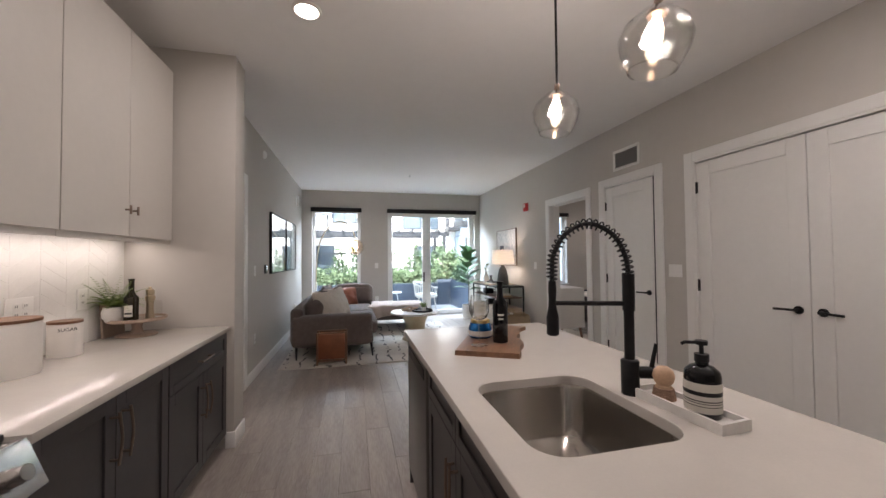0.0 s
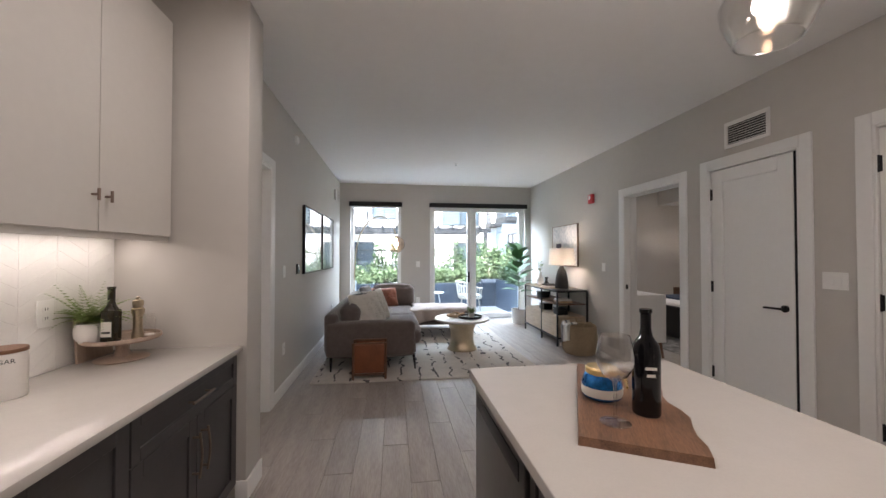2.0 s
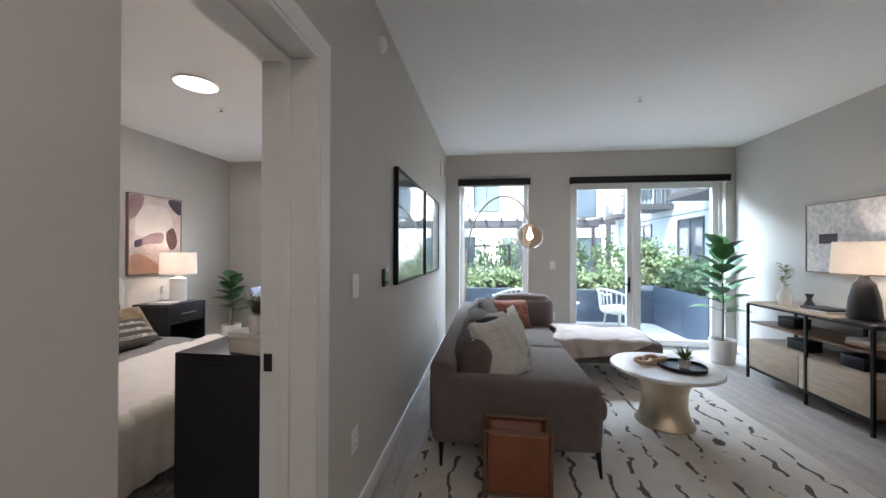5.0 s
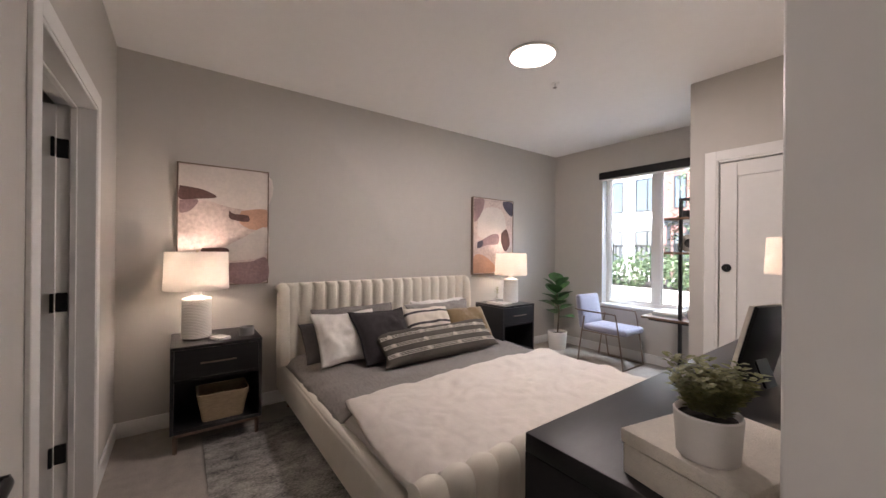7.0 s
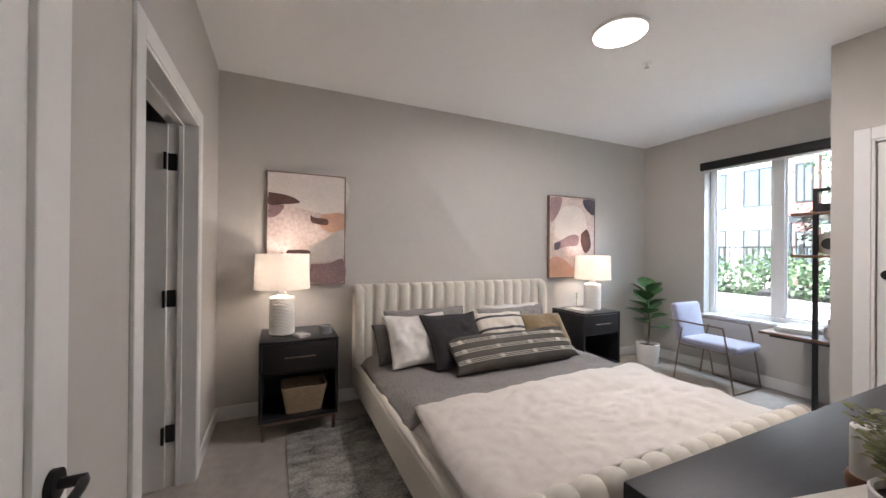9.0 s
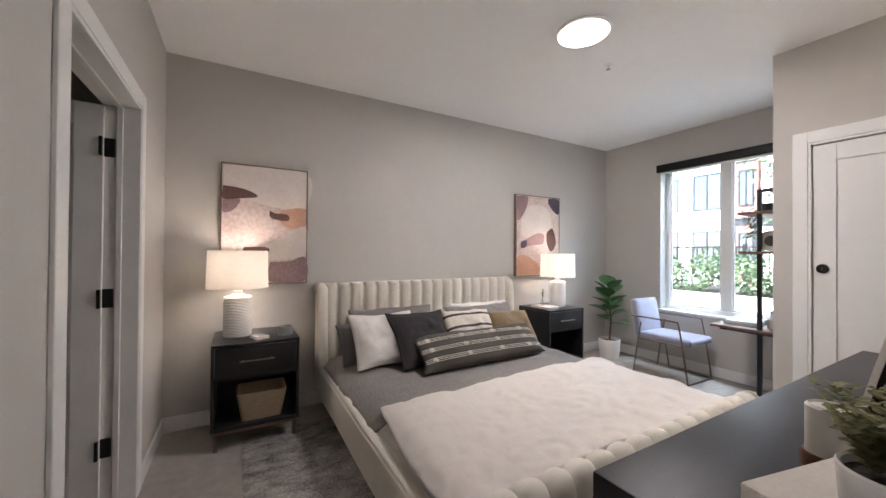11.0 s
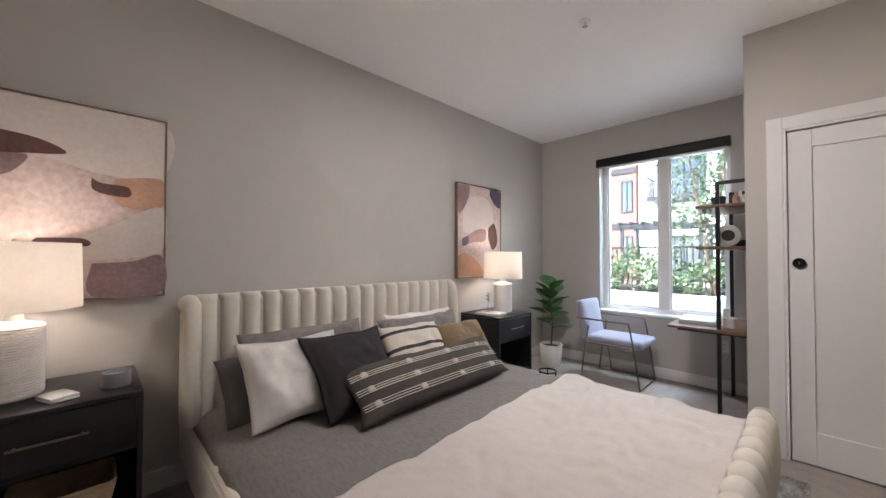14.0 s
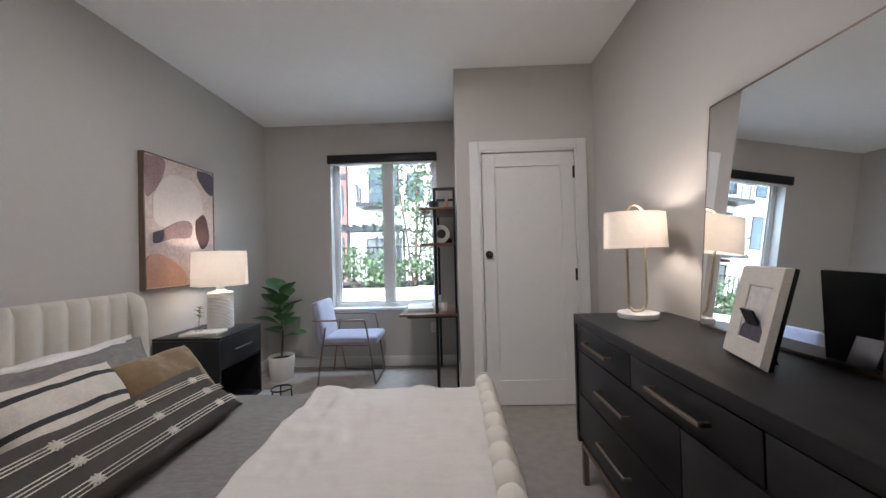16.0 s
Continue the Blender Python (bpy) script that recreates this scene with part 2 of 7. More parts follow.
CERAM = mat("white_ceramic", (0.74, 0.71, 0.67), 0.4, var=0.03, scale=20, bump=0.05, bscale=60)
CERAMB = mat("charcoal_ceramic", (0.035, 0.034, 0.036), 0.5, var=0.2, scale=20, bump=0.1, bscale=90)
MARBLE = mat("white_marble", (0.76, 0.74, 0.71), 0.25, var=0.08, scale=4)
SHADE = mat("linen_shade", (0.80, 0.765, 0.72), 0.95, var=0.06, scale=40, bump=0.4, bscale=300, trans=0.44)
BASKETM = mat("seagrass", (0.40, 0.30, 0.19), 0.9, var=0.25, scale=30, bump=0.9, bscale=130, stretch=(1, 1, 4))
PLASTIC = mat("white_plastic", (0.78, 0.77, 0.74), 0.35, var=0.01)
REDP = mat("red_plastic", (0.50, 0.02, 0.025), 0.4, var=0.05)
SOIL = mat("potting_soil", (0.03, 0.022, 0.016), 0.95, var=0.4, scale=30, bump=0.8)
LEAF = mat("glossy_leaf", (0.030, 0.085, 0.028), 0.38, var=0.35, scale=9, bump=0.05, color2=(0.055, 0.15, 0.04))
FERN = mat("fern_leaf", (0.12, 0.19, 0.04), 0.5, var=0.35, scale=20, color2=(0.22, 0.29, 0.08), trans=0.2)
SUCC = mat("grey_green_leaf", (0.13, 0.15, 0.055), 0.55, var=0.35, scale=20, color2=(0.27, 0.26, 0.11), trans=0.2)
SHRUB = mat("shrub_leaf", (0.085, 0.125, 0.06), 0.5, var=0.45, scale=6, color2=(0.15, 0.215, 0.115), trans=0.35)
CONIF = mat("dark_shrub_leaf", (0.035, 0.075, 0.03), 0.6, var=0.45, scale=6, color2=(0.07, 0.12, 0.045), trans=0.2)
BARK = mat("bark", (0.13, 0.095, 0.07), 0.9, var=0.3, scale=20, bump=0.5)
WINEG = mat("dark_bottle_glass", (0.006, 0.006, 0.007), 0.05, var=0.1, spec=0.35)
OLIVEG = mat("olive_bottle_glass", (0.020, 0.016, 0.008), 0.08, var=0.1)
BLUEG = mat("blue_glazed_glass", (0.015, 0.17, 0.48), 0.05, 0.7, var=0.5, scale=10)
GOLD = mat("gold_lid", (0.70, 0.50, 0.22), 0.3, 1.0)
LABEL = mat("cream_label", (0.66, 0.63, 0.57), 0.7, var=0.03)
WOODB = mat("beech_wood", (0.50, 0.33, 0.21), 0.55, var=0.15, scale=14)
BRISTLE = mat("brush_bristle", (0.32, 0.20, 0.14), 0.9, var=0.3, scale=60, bump=0.8, bscale=200)
PLANTER = mat("slate_planter_metal", (0.060, 0.078, 0.105), 0.5, 0.1, var=0.12, scale=3, bump=0.02)
CONC = mat("patio_concrete", (0.42, 0.41, 0.39), 0.9, var=0.12, scale=2.5, bump=0.2, bscale=90)
GROUND = mat("courtyard_paving", (0.30, 0.29, 0.27), 0.92, var=0.2, scale=1.2, bump=0.3, bscale=40)
FACADE = mat("white_render", (0.78, 0.78, 0.77), 0.85, var=0.04, scale=0.6, bump=0.1, bscale=30)
BLUEF = mat("blue_grey_cladding", (0.30, 0.38, 0.45), 0.75, var=0.06, scale=0.6, bump=0.05, bscale=30)
REDF = mat("red_brown_cladding", (0.19, 0.10, 0.088), 0.8, var=0.1, scale=0.8)
DARKF = mat("dark_metal_cladding", (0.03, 0.032, 0.036), 0.5, 0.2, var=0.1, scale=1)
WINDG = mat("far_window_glass", (0.055, 0.075, 0.095), 0.08, var=0.3, scale=0.8, spec=0.8)
STONE = mat("pale_stone_block", (0.58, 0.565, 0.54), 0.9, var=0.1, scale=3, bump=0.3, bscale=40, rand=0.06)
WICKER = mat("pale_wicker", (0.58, 0.52, 0.44), 0.8, var=0.15, scale=40, bump=0.5, bscale=120)
BULB = glow("warm_bulb", (1.0, 0.78, 0.54), 2.2)
DISC = glow("light_diffuser", (1.0, 0.90, 0.78), 1.2)
PINK = mat("art_blush", (0.56, 0.43, 0.39), 0.8, var=0.16, scale=4, bump=0.1, bscale=40, color2=(0.66, 0.55, 0.50))
ARTW = mat("art_cream", (0.68, 0.61, 0.56), 0.8, var=0.08, scale=5, bump=0.1, bscale=40)
ARTD = mat("art_umber", (0.13, 0.07, 0.06), 0.8, var=0.35, scale=6, bump=0.1, bscale=40)
ARTM = mat("art_mauve", (0.30, 0.20, 0.20), 0.8, var=0.25, scale=6, bump=0.1, bscale=40)
ARTO = mat("art_peach", (0.56, 0.33, 0.23), 0.8, var=0.15, scale=6, bump=0.1, bscale=40)
ARTB = mat("art_slate", (0.10, 0.085, 0.11), 0.8, var=0.3, scale=6, bump=0.1, bscale=40)
PHOTO = mat("dark_photo_print", (0.05, 0.06, 0.065), 0.3, var=0.5, scale=3, color2=(0.32, 0.34, 0.34))
PALEP = mat("pale_landscape_print", (0.50, 0.50, 0.52), 0.4, var=0.3, scale=2.5, color2=(0.66, 0.60, 0.56))
RUGL = stripe_mat("cream_rug", (0.60, 0.555, 0.50), (0.10, 0.092, 0.092), 0, 0.19, 0.03, 0.98, 0.8, wobble=0.22, patch=0.49)
RUGB = mat("distressed_grey_rug", (0.10, 0.10, 0.098), 0.98, var=0.5, scale=7, bump=0.7, bscale=260, color2=(0.36, 0.345, 0.31), stretch=(2.2, 1, 1))
STRIPE = stripe_mat("striped_cushion", (0.66, 0.60, 0.52), (0.05, 0.045, 0.05), 2, 0.12, 0.024, 0.95, 0.4)
GSTRIPE = stripe_mat("striped_throw", (0.62, 0.59, 0.55), (0.24, 0.24, 0.25), 0, 0.09, 0.03, 0.98, 0.6)
BOLST = mat("dark_olive_canvas", (0.085, 0.077, 0.066), 0.95, var=0.15, scale=12, bump=0.5, bscale=300, spec=0.2)
YARN = mat("ivory_yarn", (0.70, 0.66, 0.58), 0.95, var=0.06, bump=0.5, bscale=200)


# ---- mesh tools ----
def to_ob(name, bm, material, parent=None, smooth=False, m=None):
    me = bpy.data.meshes.new(name)
    bmesh.ops.recalc_face_normals(bm, faces=bm.faces)
    if smooth:
        for f in bm.faces:
            f.smooth = True
    bm.to_mesh(me)
    bm.free()
    if material:
        me.materials.append(material)
    ob = new(name, me)
    if smooth == "auto":
        me.set_sharp_from_angle(angle=radians(40))
    if parent:
        ob.parent = parent
    if m is not None:
        ob.matrix_basis = m
    return ob


def thing(name, label, category, m=None, group="", kind=""):
    ob = new(name)
    ob.empty_display_size = 0.1
    if m is not None:
        ob.matrix_basis = m
    return tagged(ob, label, category, group, kind)


def bm_box(bm, lo, hi, bevel=0.0, seg=2):
    r = bmesh.ops.create_cube(bm, size=1)
    for v in r["verts"]:
        v.co = Vector([lo[i] + (v.co[i] + 0.5) * (hi[i] - lo[i]) for i in range(3)])
    if bevel:
        edges = list({e for v in r["verts"] for e in v.link_edges})
        bmesh.ops.bevel(bm, geom=edges, offset=bevel, segments=seg, profile=0.5, affect="EDGES")


def box(name, lo, hi, material, parent=None, bevel=0.0, seg=2, m=None):
    bm = bmesh.new()
    bm_box(bm, lo, hi, bevel, seg)
    return to_ob(name, bm, material, parent, "auto" if bevel else False, m)


def boxes(name, items, material, parent=None, bevel=0.0, m=None):
    bm = bmesh.new()
    for lo, hi in items:
        bm_box(bm, lo, hi, bevel, 1)
    return to_ob(name, bm, material, parent, "auto" if bevel else False, m)


def lathe(name, prof, material, parent=None, at=(0, 0, 0), seg=32, m=None, sx=1.0):
    bm = bmesh.new()
    rings = []
    for r, z in prof:
        rings.append([bm.verts.new((at[0] + sx * max(r, 1e-4) * math.cos(2 * math.pi * i / seg), at[1] + max(r, 1e-4) * math.sin(2 * math.pi * i / seg), at[2] + z)) for i in range(seg)])
    for a, b in zip(rings, rings[1:]):
        for i in range(seg):
            bm.faces.new((a[i], a[(i + 1) % seg], b[(i + 1) % seg], b[i]))
    if prof[0][0] < 1e-3 or prof[-1][0] < 1e-3:
        bmesh.ops.remove_doubles(bm, verts=bm.verts, dist=3e-4)
    return to_ob(name, bm, material, parent, "auto", m)


def bm_tube(bm, pts, r, seg=10, caps=True):
    pts = [Vector(p) for p in pts]
    rad = r if isinstance(r, (list, tuple)) else [r] * len(pts)
    rings, side = [], None
    for i, p in enumerate(pts):
        d = (pts[min(i + 1, len(pts) - 1)] - pts[max(i - 1, 0)]).normalized()
        if side is None:
            side = d.cross(Vector((0, 0, 1)) if abs(d.z) < 0.9 else Vector((1, 0, 0))).normalized()
        side = (side - d * side.dot(d)).normalized()
        up = d.cross(side)
        rings.append([bm.verts.new(p + rad[i] * (side * math.cos(2 * math.pi * k / seg) + up * math.sin(2 * math.pi * k / seg))) for k in range(seg)])
    for a, b in zip(rings, rings[1:]):
        for k in range(seg):
            bm.faces.new((a[k], a[(k + 1) % seg], b[(k + 1) % seg], b[k]))
    if caps:
        bm.faces.new(rings[0])
        bm.faces.new(rings[-1])


def tube(name, pts, r, material, parent=None, seg=10, m=None):
    bm = bmesh.new()
    bm_tube(bm, pts, r, seg)
    return to_ob(name, bm, material, parent, "auto", m)


def smooth_path(pts, n=8):
    """Catmull-Rom through the points."""
    pts = [Vector(p) for p in pts]
    out = []
    for i in range(len(pts) - 1):
        a, b, c, d = pts[max(i - 1, 0)], pts[i], pts[i + 1], pts[min(i + 2, len(pts) - 1)]
        for k in range(n):
            t = k / n
            out.append(0.5 * (2 * b + (c - a) * t + (2 * a - 5 * b + 4 * c - d) * t * t + (3 * b - a - 3 * c + d) * t ** 3))
    return out + [pts[-1]]


def cushion(name, w, h, d, material, parent=None, m=None, seed=0, wrinkle=0.012, flange=0.0, n=20, pinch=0.10):
    """A stuffed cushion in the local xz plane, thickness along y, its lower edge at z = 0."""
    bm = bmesh.new()
    grid = {}
    for s in (-1, 1):
        for i in range(n + 1):
            for j in range(n + 1):
                u, v = 2 * i / n - 1, 2 * j / n - 1
                if s == 1 and (i in (0, n) or j in (0, n)):
                    grid[s, i, j] = grid[-1, i, j]
                    continue
                fl = 1 - flange
                a, b = min(1, abs(u) / fl), min(1, abs(v) / fl)
                th = max(0.0, (1 - a ** 2.6)) ** 0.5 * max(0.0, (1 - b ** 2.6)) ** 0.5
                x = u * w / 2 * (1 - pinch * (1 - v * v) * 0.35 * abs(u))
                z = v * h / 2 * (1 - pinch * (1 - u * u) * 0.35 * abs(v))
                x += 0.03 * w * abs(u) ** 3 * noise.noise(Vector((z * 7, seed * 1.7, u * 2)))
                z += 0.04 * h * abs(v) ** 3 * noise.noise(Vector((x * 6, seed * 2.3, v * 2 + 5)))
                wr = wrinkle * noise.noise(Vector((x * 9 + z * 4 + seed * 3.1, z * 5 - x * 3, s + seed))) + wrinkle * 0.5 * noise.noise(Vector((x * 23, z * 23 + seed, s)))
                edge = 0 if (i in (0, n) or j in (0, n)) else 1
                grid[s, i, j] = bm.verts.new((x, s * (th * d / 2 + 0.003 * edge) + wr * edge * (0.3 + th), z + h / 2))
    for s in (-1, 1):
        for i in range(n):
            for j in range(n):
                q = [grid[s, i, j], grid[s, i + 1, j], grid[s, i + 1, j + 1], grid[s, i, j + 1]]
                bm.faces.new(q if s == -1 else q[::-1])
    return to_ob(name, bm, material, parent, True, m)


def soft_box(name, lo, hi, material, parent=None, r=0.06, bulge=0.02, seed=0, m=None):
    """An upholstered block: rounded edges, slightly swollen faces."""
    bm = bmesh.new()
    bm_box(bm, lo, hi, min(r, 0.49 * min(hi[i] - lo[i] for i in range(3))), 4)
    big = [f for f in bm.faces if f.calc_area() > 0.02]
    bmesh.ops.subdivide_edges(bm, edges=list({e for f in big for e in f.edges}), cuts=6, use_grid_fill=True)
    c = [(lo[i] + hi[i]) / 2 for i in range(3)]
    for v in bm.verts:
        u = [(v.co[i] - c[i]) / (hi[i] - lo[i]) * 2 for i in range(3)]
        for i in range(3):
            j, k = (i + 1) % 3, (i + 2) % 3
            w = max(0, 1 - u[j] ** 2) * max(0, 1 - u[k] ** 2)
            if abs(u[i]) > 0.9:
                v.co[i] += math.copysign(bulge, u[i]) * w
        v.co += Vector((1, 1, 1)) * 0.004 * noise.noise(v.co * 8 + Vector((seed, 0, 0)))
    return to_ob(name, bm, material, parent, "auto", m)


def drape(name, nx, ny, fn, material, parent=None, thick=0.012):
    """A cloth sheet from fn(u, v), given thickness."""
    bm = bmesh.new()
    vs = [[bm.verts.new(fn(i / nx, j / ny)) for j in range(ny + 1)] for i in range(nx + 1)]
    for i in range(nx):
        for j in range(ny):
            bm.faces.new((vs[i][j], vs[i + 1][j], vs[i + 1][j + 1], vs[i][j + 1]))
    bmesh.ops.recalc_face_normals(bm, faces=bm.faces)
    bmesh.ops.solidify(bm, geom=bm.faces[:], thickness=thick)
    return to_ob(name, bm, material, parent, True)


def bm_leaf(bm, base, d, length, width, curl=0.25, up=Vector((0, 0, 1)), rows=4):
    d = Vector(d).normalized()
    side = d.cross(up)
    side = side.normalized() if side.length > 1e-3 else Vector((1, 0, 0))
    nrm = side.cross(d)
    prev = None
    for i in range(rows + 1):
        t = i / rows
        w = width * 0.5 * math.sin(math.pi * min(0.98, 0.06 + 0.92 * t)) ** 0.8
        c = Vector(base) + d * length * t - nrm * curl * length * t * t
        row = [bm.verts.new(c - side * w + nrm * w * 0.25), bm.verts.new(c), bm.verts.new(c + side * w + nrm * w * 0.25)]
        if prev:
            bm.faces.new((prev[0], prev[1], row[1], row[0]))
            bm.faces.new((prev[1], prev[2], row[2], row[1]))
        prev = row


def leaf_cloud(name, material, parent, centre, radii, count, size, seed=0, flat=0.0, lumps=14):
    """Foliage: leaves gathered round many small twig ends, with gaps between them."""
    rng = random.Random(seed)
    bm = bmesh.new()
    ends = []
    for _ in range(lumps):
        while True:
            q = Vector((rng.uniform(-1, 1), rng.uniform(-1, 1), rng.uniform(-1, 1)))
            if 0.15 < q.length < 1:
                break
        ends.append(q)
    for _ in range(count):
        e = rng.choice(ends)
        q = e + Vector([rng.gauss(0, 0.17) for _ in range(3)])
        c = Vector(centre) + Vector([q[i] * radii[i] for i in range(3)])
        d = Vector((rng.gauss(0, 1), rng.gauss(0, 1), rng.gauss(0.2, 0.8)))
        s = size * rng.uniform(0.6, 1.4)
        d = d.normalized()
        side = d.cross(Vector((rng.gauss(0, 1), rng.gauss(0, 1), rng.gauss(0, 1)))).normalized() * s * 0.3
        a, b = c, c + d * s
        mid = (a + b) / 2
        bm.faces.new([bm.verts.new(p) for p in (a, mid + side, b, mid - side)])
    return to_ob(name, bm, material, parent)


def text_mesh(name, body, size, material, parent, m):
    cu = bpy.data.curves.new(name, "FONT")
    cu.body, cu.size, cu.align_x, cu.extrude = body, size, "CENTER", 0.0006
    tmp = bpy.data.objects.new(name + "_src", cu)
    scene.collection.objects.link(tmp)
    me = bpy.data.meshes.new_from_object(tmp.evaluated_get(bpy.context.evaluated_depsgraph_get()))
    bpy.data.objects.remove(tmp)
    me.materials.clear()
    me.materials.append(material)
    ob = new(name, me)
    ob.parent = parent
    ob.matrix_basis = m
    return ob

# ---- structure ----
XW, XWB, XE, YN, YB = -1.315, -1.53, 2.79, 9.82, 4.64


def wall_y(name, x0, x1, y0, y1, holes=(), top=CEIL, material=WALL, base=0.0):
    """A wall that runs along y, with holes (y0, y1, z0, z1) through it."""
    items, y = [], y0
    for a, b, lo, hi in sorted(holes):
        items.append(((x0, y, base), (x1, a, top)))
        if lo > base:
            items.append(((x0, a, base), (x1, b, lo)))
        items.append(((x0, a, hi), (x1, b, top)))
        y = b
    items.append(((x0, y, base), (x1, y1, top)))
    return tagged(boxes(name, items, material), "greige painted plaster wall", "wall", kind="structure")


def wall_x(name, y0, y1, x0, x1, holes=(), top=CEIL, material=WALL, base=0.0):
    items, x = [], x0
    for a, b, lo, hi in sorted(holes):
        items.append(((x, y0, base), (a, y1, top)))
        if lo > base:
            items.append(((a, y0, base), (b, y1, lo)))
        items.append(((a, y0, hi), (b, y1, top)))
        x = b
    items.append(((x, y0, base), (x1, y1, top)))
    return tagged(boxes(name, items, material), "greige painted plaster wall", "wall", kind="structure")


DH = 2.18
wall_y("wall_bedroom_living", XWB, XW, YB, YN, [(4.74, 5.63, 0, DH)])
tagged(box("wall_kitchen_end", (-1.9, 4.42, 0), (-1.046, YB, CEIL), WALL, None, 0.004), "greige wall end beside the kitchen counter", "wall", kind="structure")
wall_y("wall_kitchen_west", -1.9, -1.743, -1.2, 4.42)
wall_x("wall_kitchen_south", -1.35, -1.2, -1.9, 2.95)
EAST_HOLES = [(2.42, 4.08, 0, DH + 0.035), (4.495, 5.28, 0, DH + 0.03), (5.615, 6.57, 0, DH)]
wall_y("wall_east", XE, 2.95, -1.2, YN, EAST_HOLES)
wall_x("wall_bedroom_south", 4.50, YB, -4.98, -1.9, [(-4.17, -3.17, 0, DH)])
wall_y("wall_bedroom_west", -5.13, -4.98, 2.4, YN)
WIN_B, WIN_L, DOOR_L, WIN_G = (-4.19, -2.92, 0.68, 2.47), (-1.10, -0.06, 0.10, 2.47), (0.55, 2.66, 0.0, 2.47), (4.0, 5.2, 0.68, 2.47)
wall_x("wall_north", YN, 10.04, -5.13, 6.65, [WIN_B, WIN_L, DOOR_L, WIN_G], top=3.3)
wall_x("wall_closet_front", 8.635, 8.75, -2.70, XWB, [(-2.506, -1.68, 0, 2.17)])
wall_y("wall_closet_side", -2.70, -2.585, 8.75, YN)
wall_x("wall_bath_south", 2.3, 2.4, -5.13, -1.9)
wall_y("wall_bath_east", -2.5, -2.4, 2.4, 4.50)
wall_y("wall_guest_east", 6.5, 6.65, 5.4, YN)
wall_x("wall_guest_south", 5.4, 5.5, 2.95, 6.65)
wall_y("wall_store_east", 3.6, 3.7, 1.5, 5.4)
wall_x("wall_store_south", 1.5, 1.6, 2.95, 3.6)
tagged(box("wall_guest_beam", (5.9, 5.5, 2.55), (6.5, YN, CEIL), WALL), "greige boxed ceiling beam in the guest room", "beam", kind="structure")
tagged(box("ceiling", (-5.2, -1.4, CEIL), (6.7, 10.04, 3.3), WHITE), "white painted flat ceiling", "ceiling", kind="structure")
floor = tagged(box("floor", (-1.9, -1.3, -0.12), (2.95, 10.04, -0.006), JOINT), "grey-brown wood-look plank floor", "floor", kind="structure")
tagged(box("floor_bedroom", (-5.13, 2.3, -0.12), (-1.42, 10.04, 0.0), CARPET), "beige looped carpet in the bedroom", "carpet", kind="structure")
tagged(box("floor_guest_room", (2.955, 1.5, -0.12), (6.65, 10.04, 0.0), CARPET), "beige looped carpet in the guest room", "carpet", kind="structure")


def casing(name, axis, plane, out, a, b, top, w=0.085, d=0.016, depth=None):
    """Flat white casing round an opening a..b; axis: the way the wall runs; out: the side it stands on; depth: how far the jamb lining goes back."""
    p0, p1 = sorted((plane, plane + out * d))
    items = [((a - w, p0, 0), (a, p1, top + w)), ((b, p0, 0), (b + w, p1, top + w)), ((a, p0, top), (b, p1, top + w))]
    if depth:
        q0, q1 = sorted((plane + out * (d - 0.003), plane - out * (depth + d - 0.003)))
        items += [((a, q0, 0), (a + 0.018, q1, top)), ((b - 0.018, q0, 0), (b, q1, top)), ((a + 0.018, q0, top - 0.018), (b - 0.018, q1, top))]
        s0, s1 = sorted((plane - out * depth * 0.45, plane - out * depth * 0.65))
        items += [((a + 0.018, s0, 0), (a + 0.03, s1, top - 0.018)), ((b - 0.03, s0, 0), (b - 0.018, s1, top - 0.018)), ((a + 0.03, s0, top - 0.03), (b - 0.03, s1, top - 0.018))]
    if axis == "y":
        items = [((l[1], l[0], l[2]), (h[1], h[0], h[2])) for l, h in items]
    return tagged(boxes(name, items, TRIM, None, 0.003), "white painted flat door casing", "door casing", kind="structure")


casing("trim_bedroom_door", "y", XW, 1, 4.74, 5.63, DH, depth=XW - XWB)
casing("trim_bedroom_door_inside", "y", XWB, -1, 4.74, 5.63, DH)
casing("trim_bath_door", "x", YB, 1, -4.17, -3.17, DH, depth=0.14)
casing("trim_closet_door", "x", 8.635, -1, -2.506, -1.68, 2.17, 0.08, depth=0.1)
casing("trim_double_door", "y", XE, -1, 2.42, 4.08, DH + 0.035, depth=0.16)
casing("trim_store_door", "y", XE, -1, 4.495, 5.28, DH + 0.03, depth=0.16)
casing("trim_guest_door", "y", XE, -1, 5.615, 6.57, DH, depth=0.16)


def baseboard(axis, plane, out, a, b):
    p0, p1 = sorted((plane, plane + out * 0.014))
    lo, hi = ((a, p0, 0), (b, p1, 0.115)) if axis == "x" else ((p0, a, 0), (p1, b, 0.115))
    tagged(box("baseboard", lo, hi, TRIM, None, 0.003), "white painted baseboard along the wall", "baseboard", kind="structure")


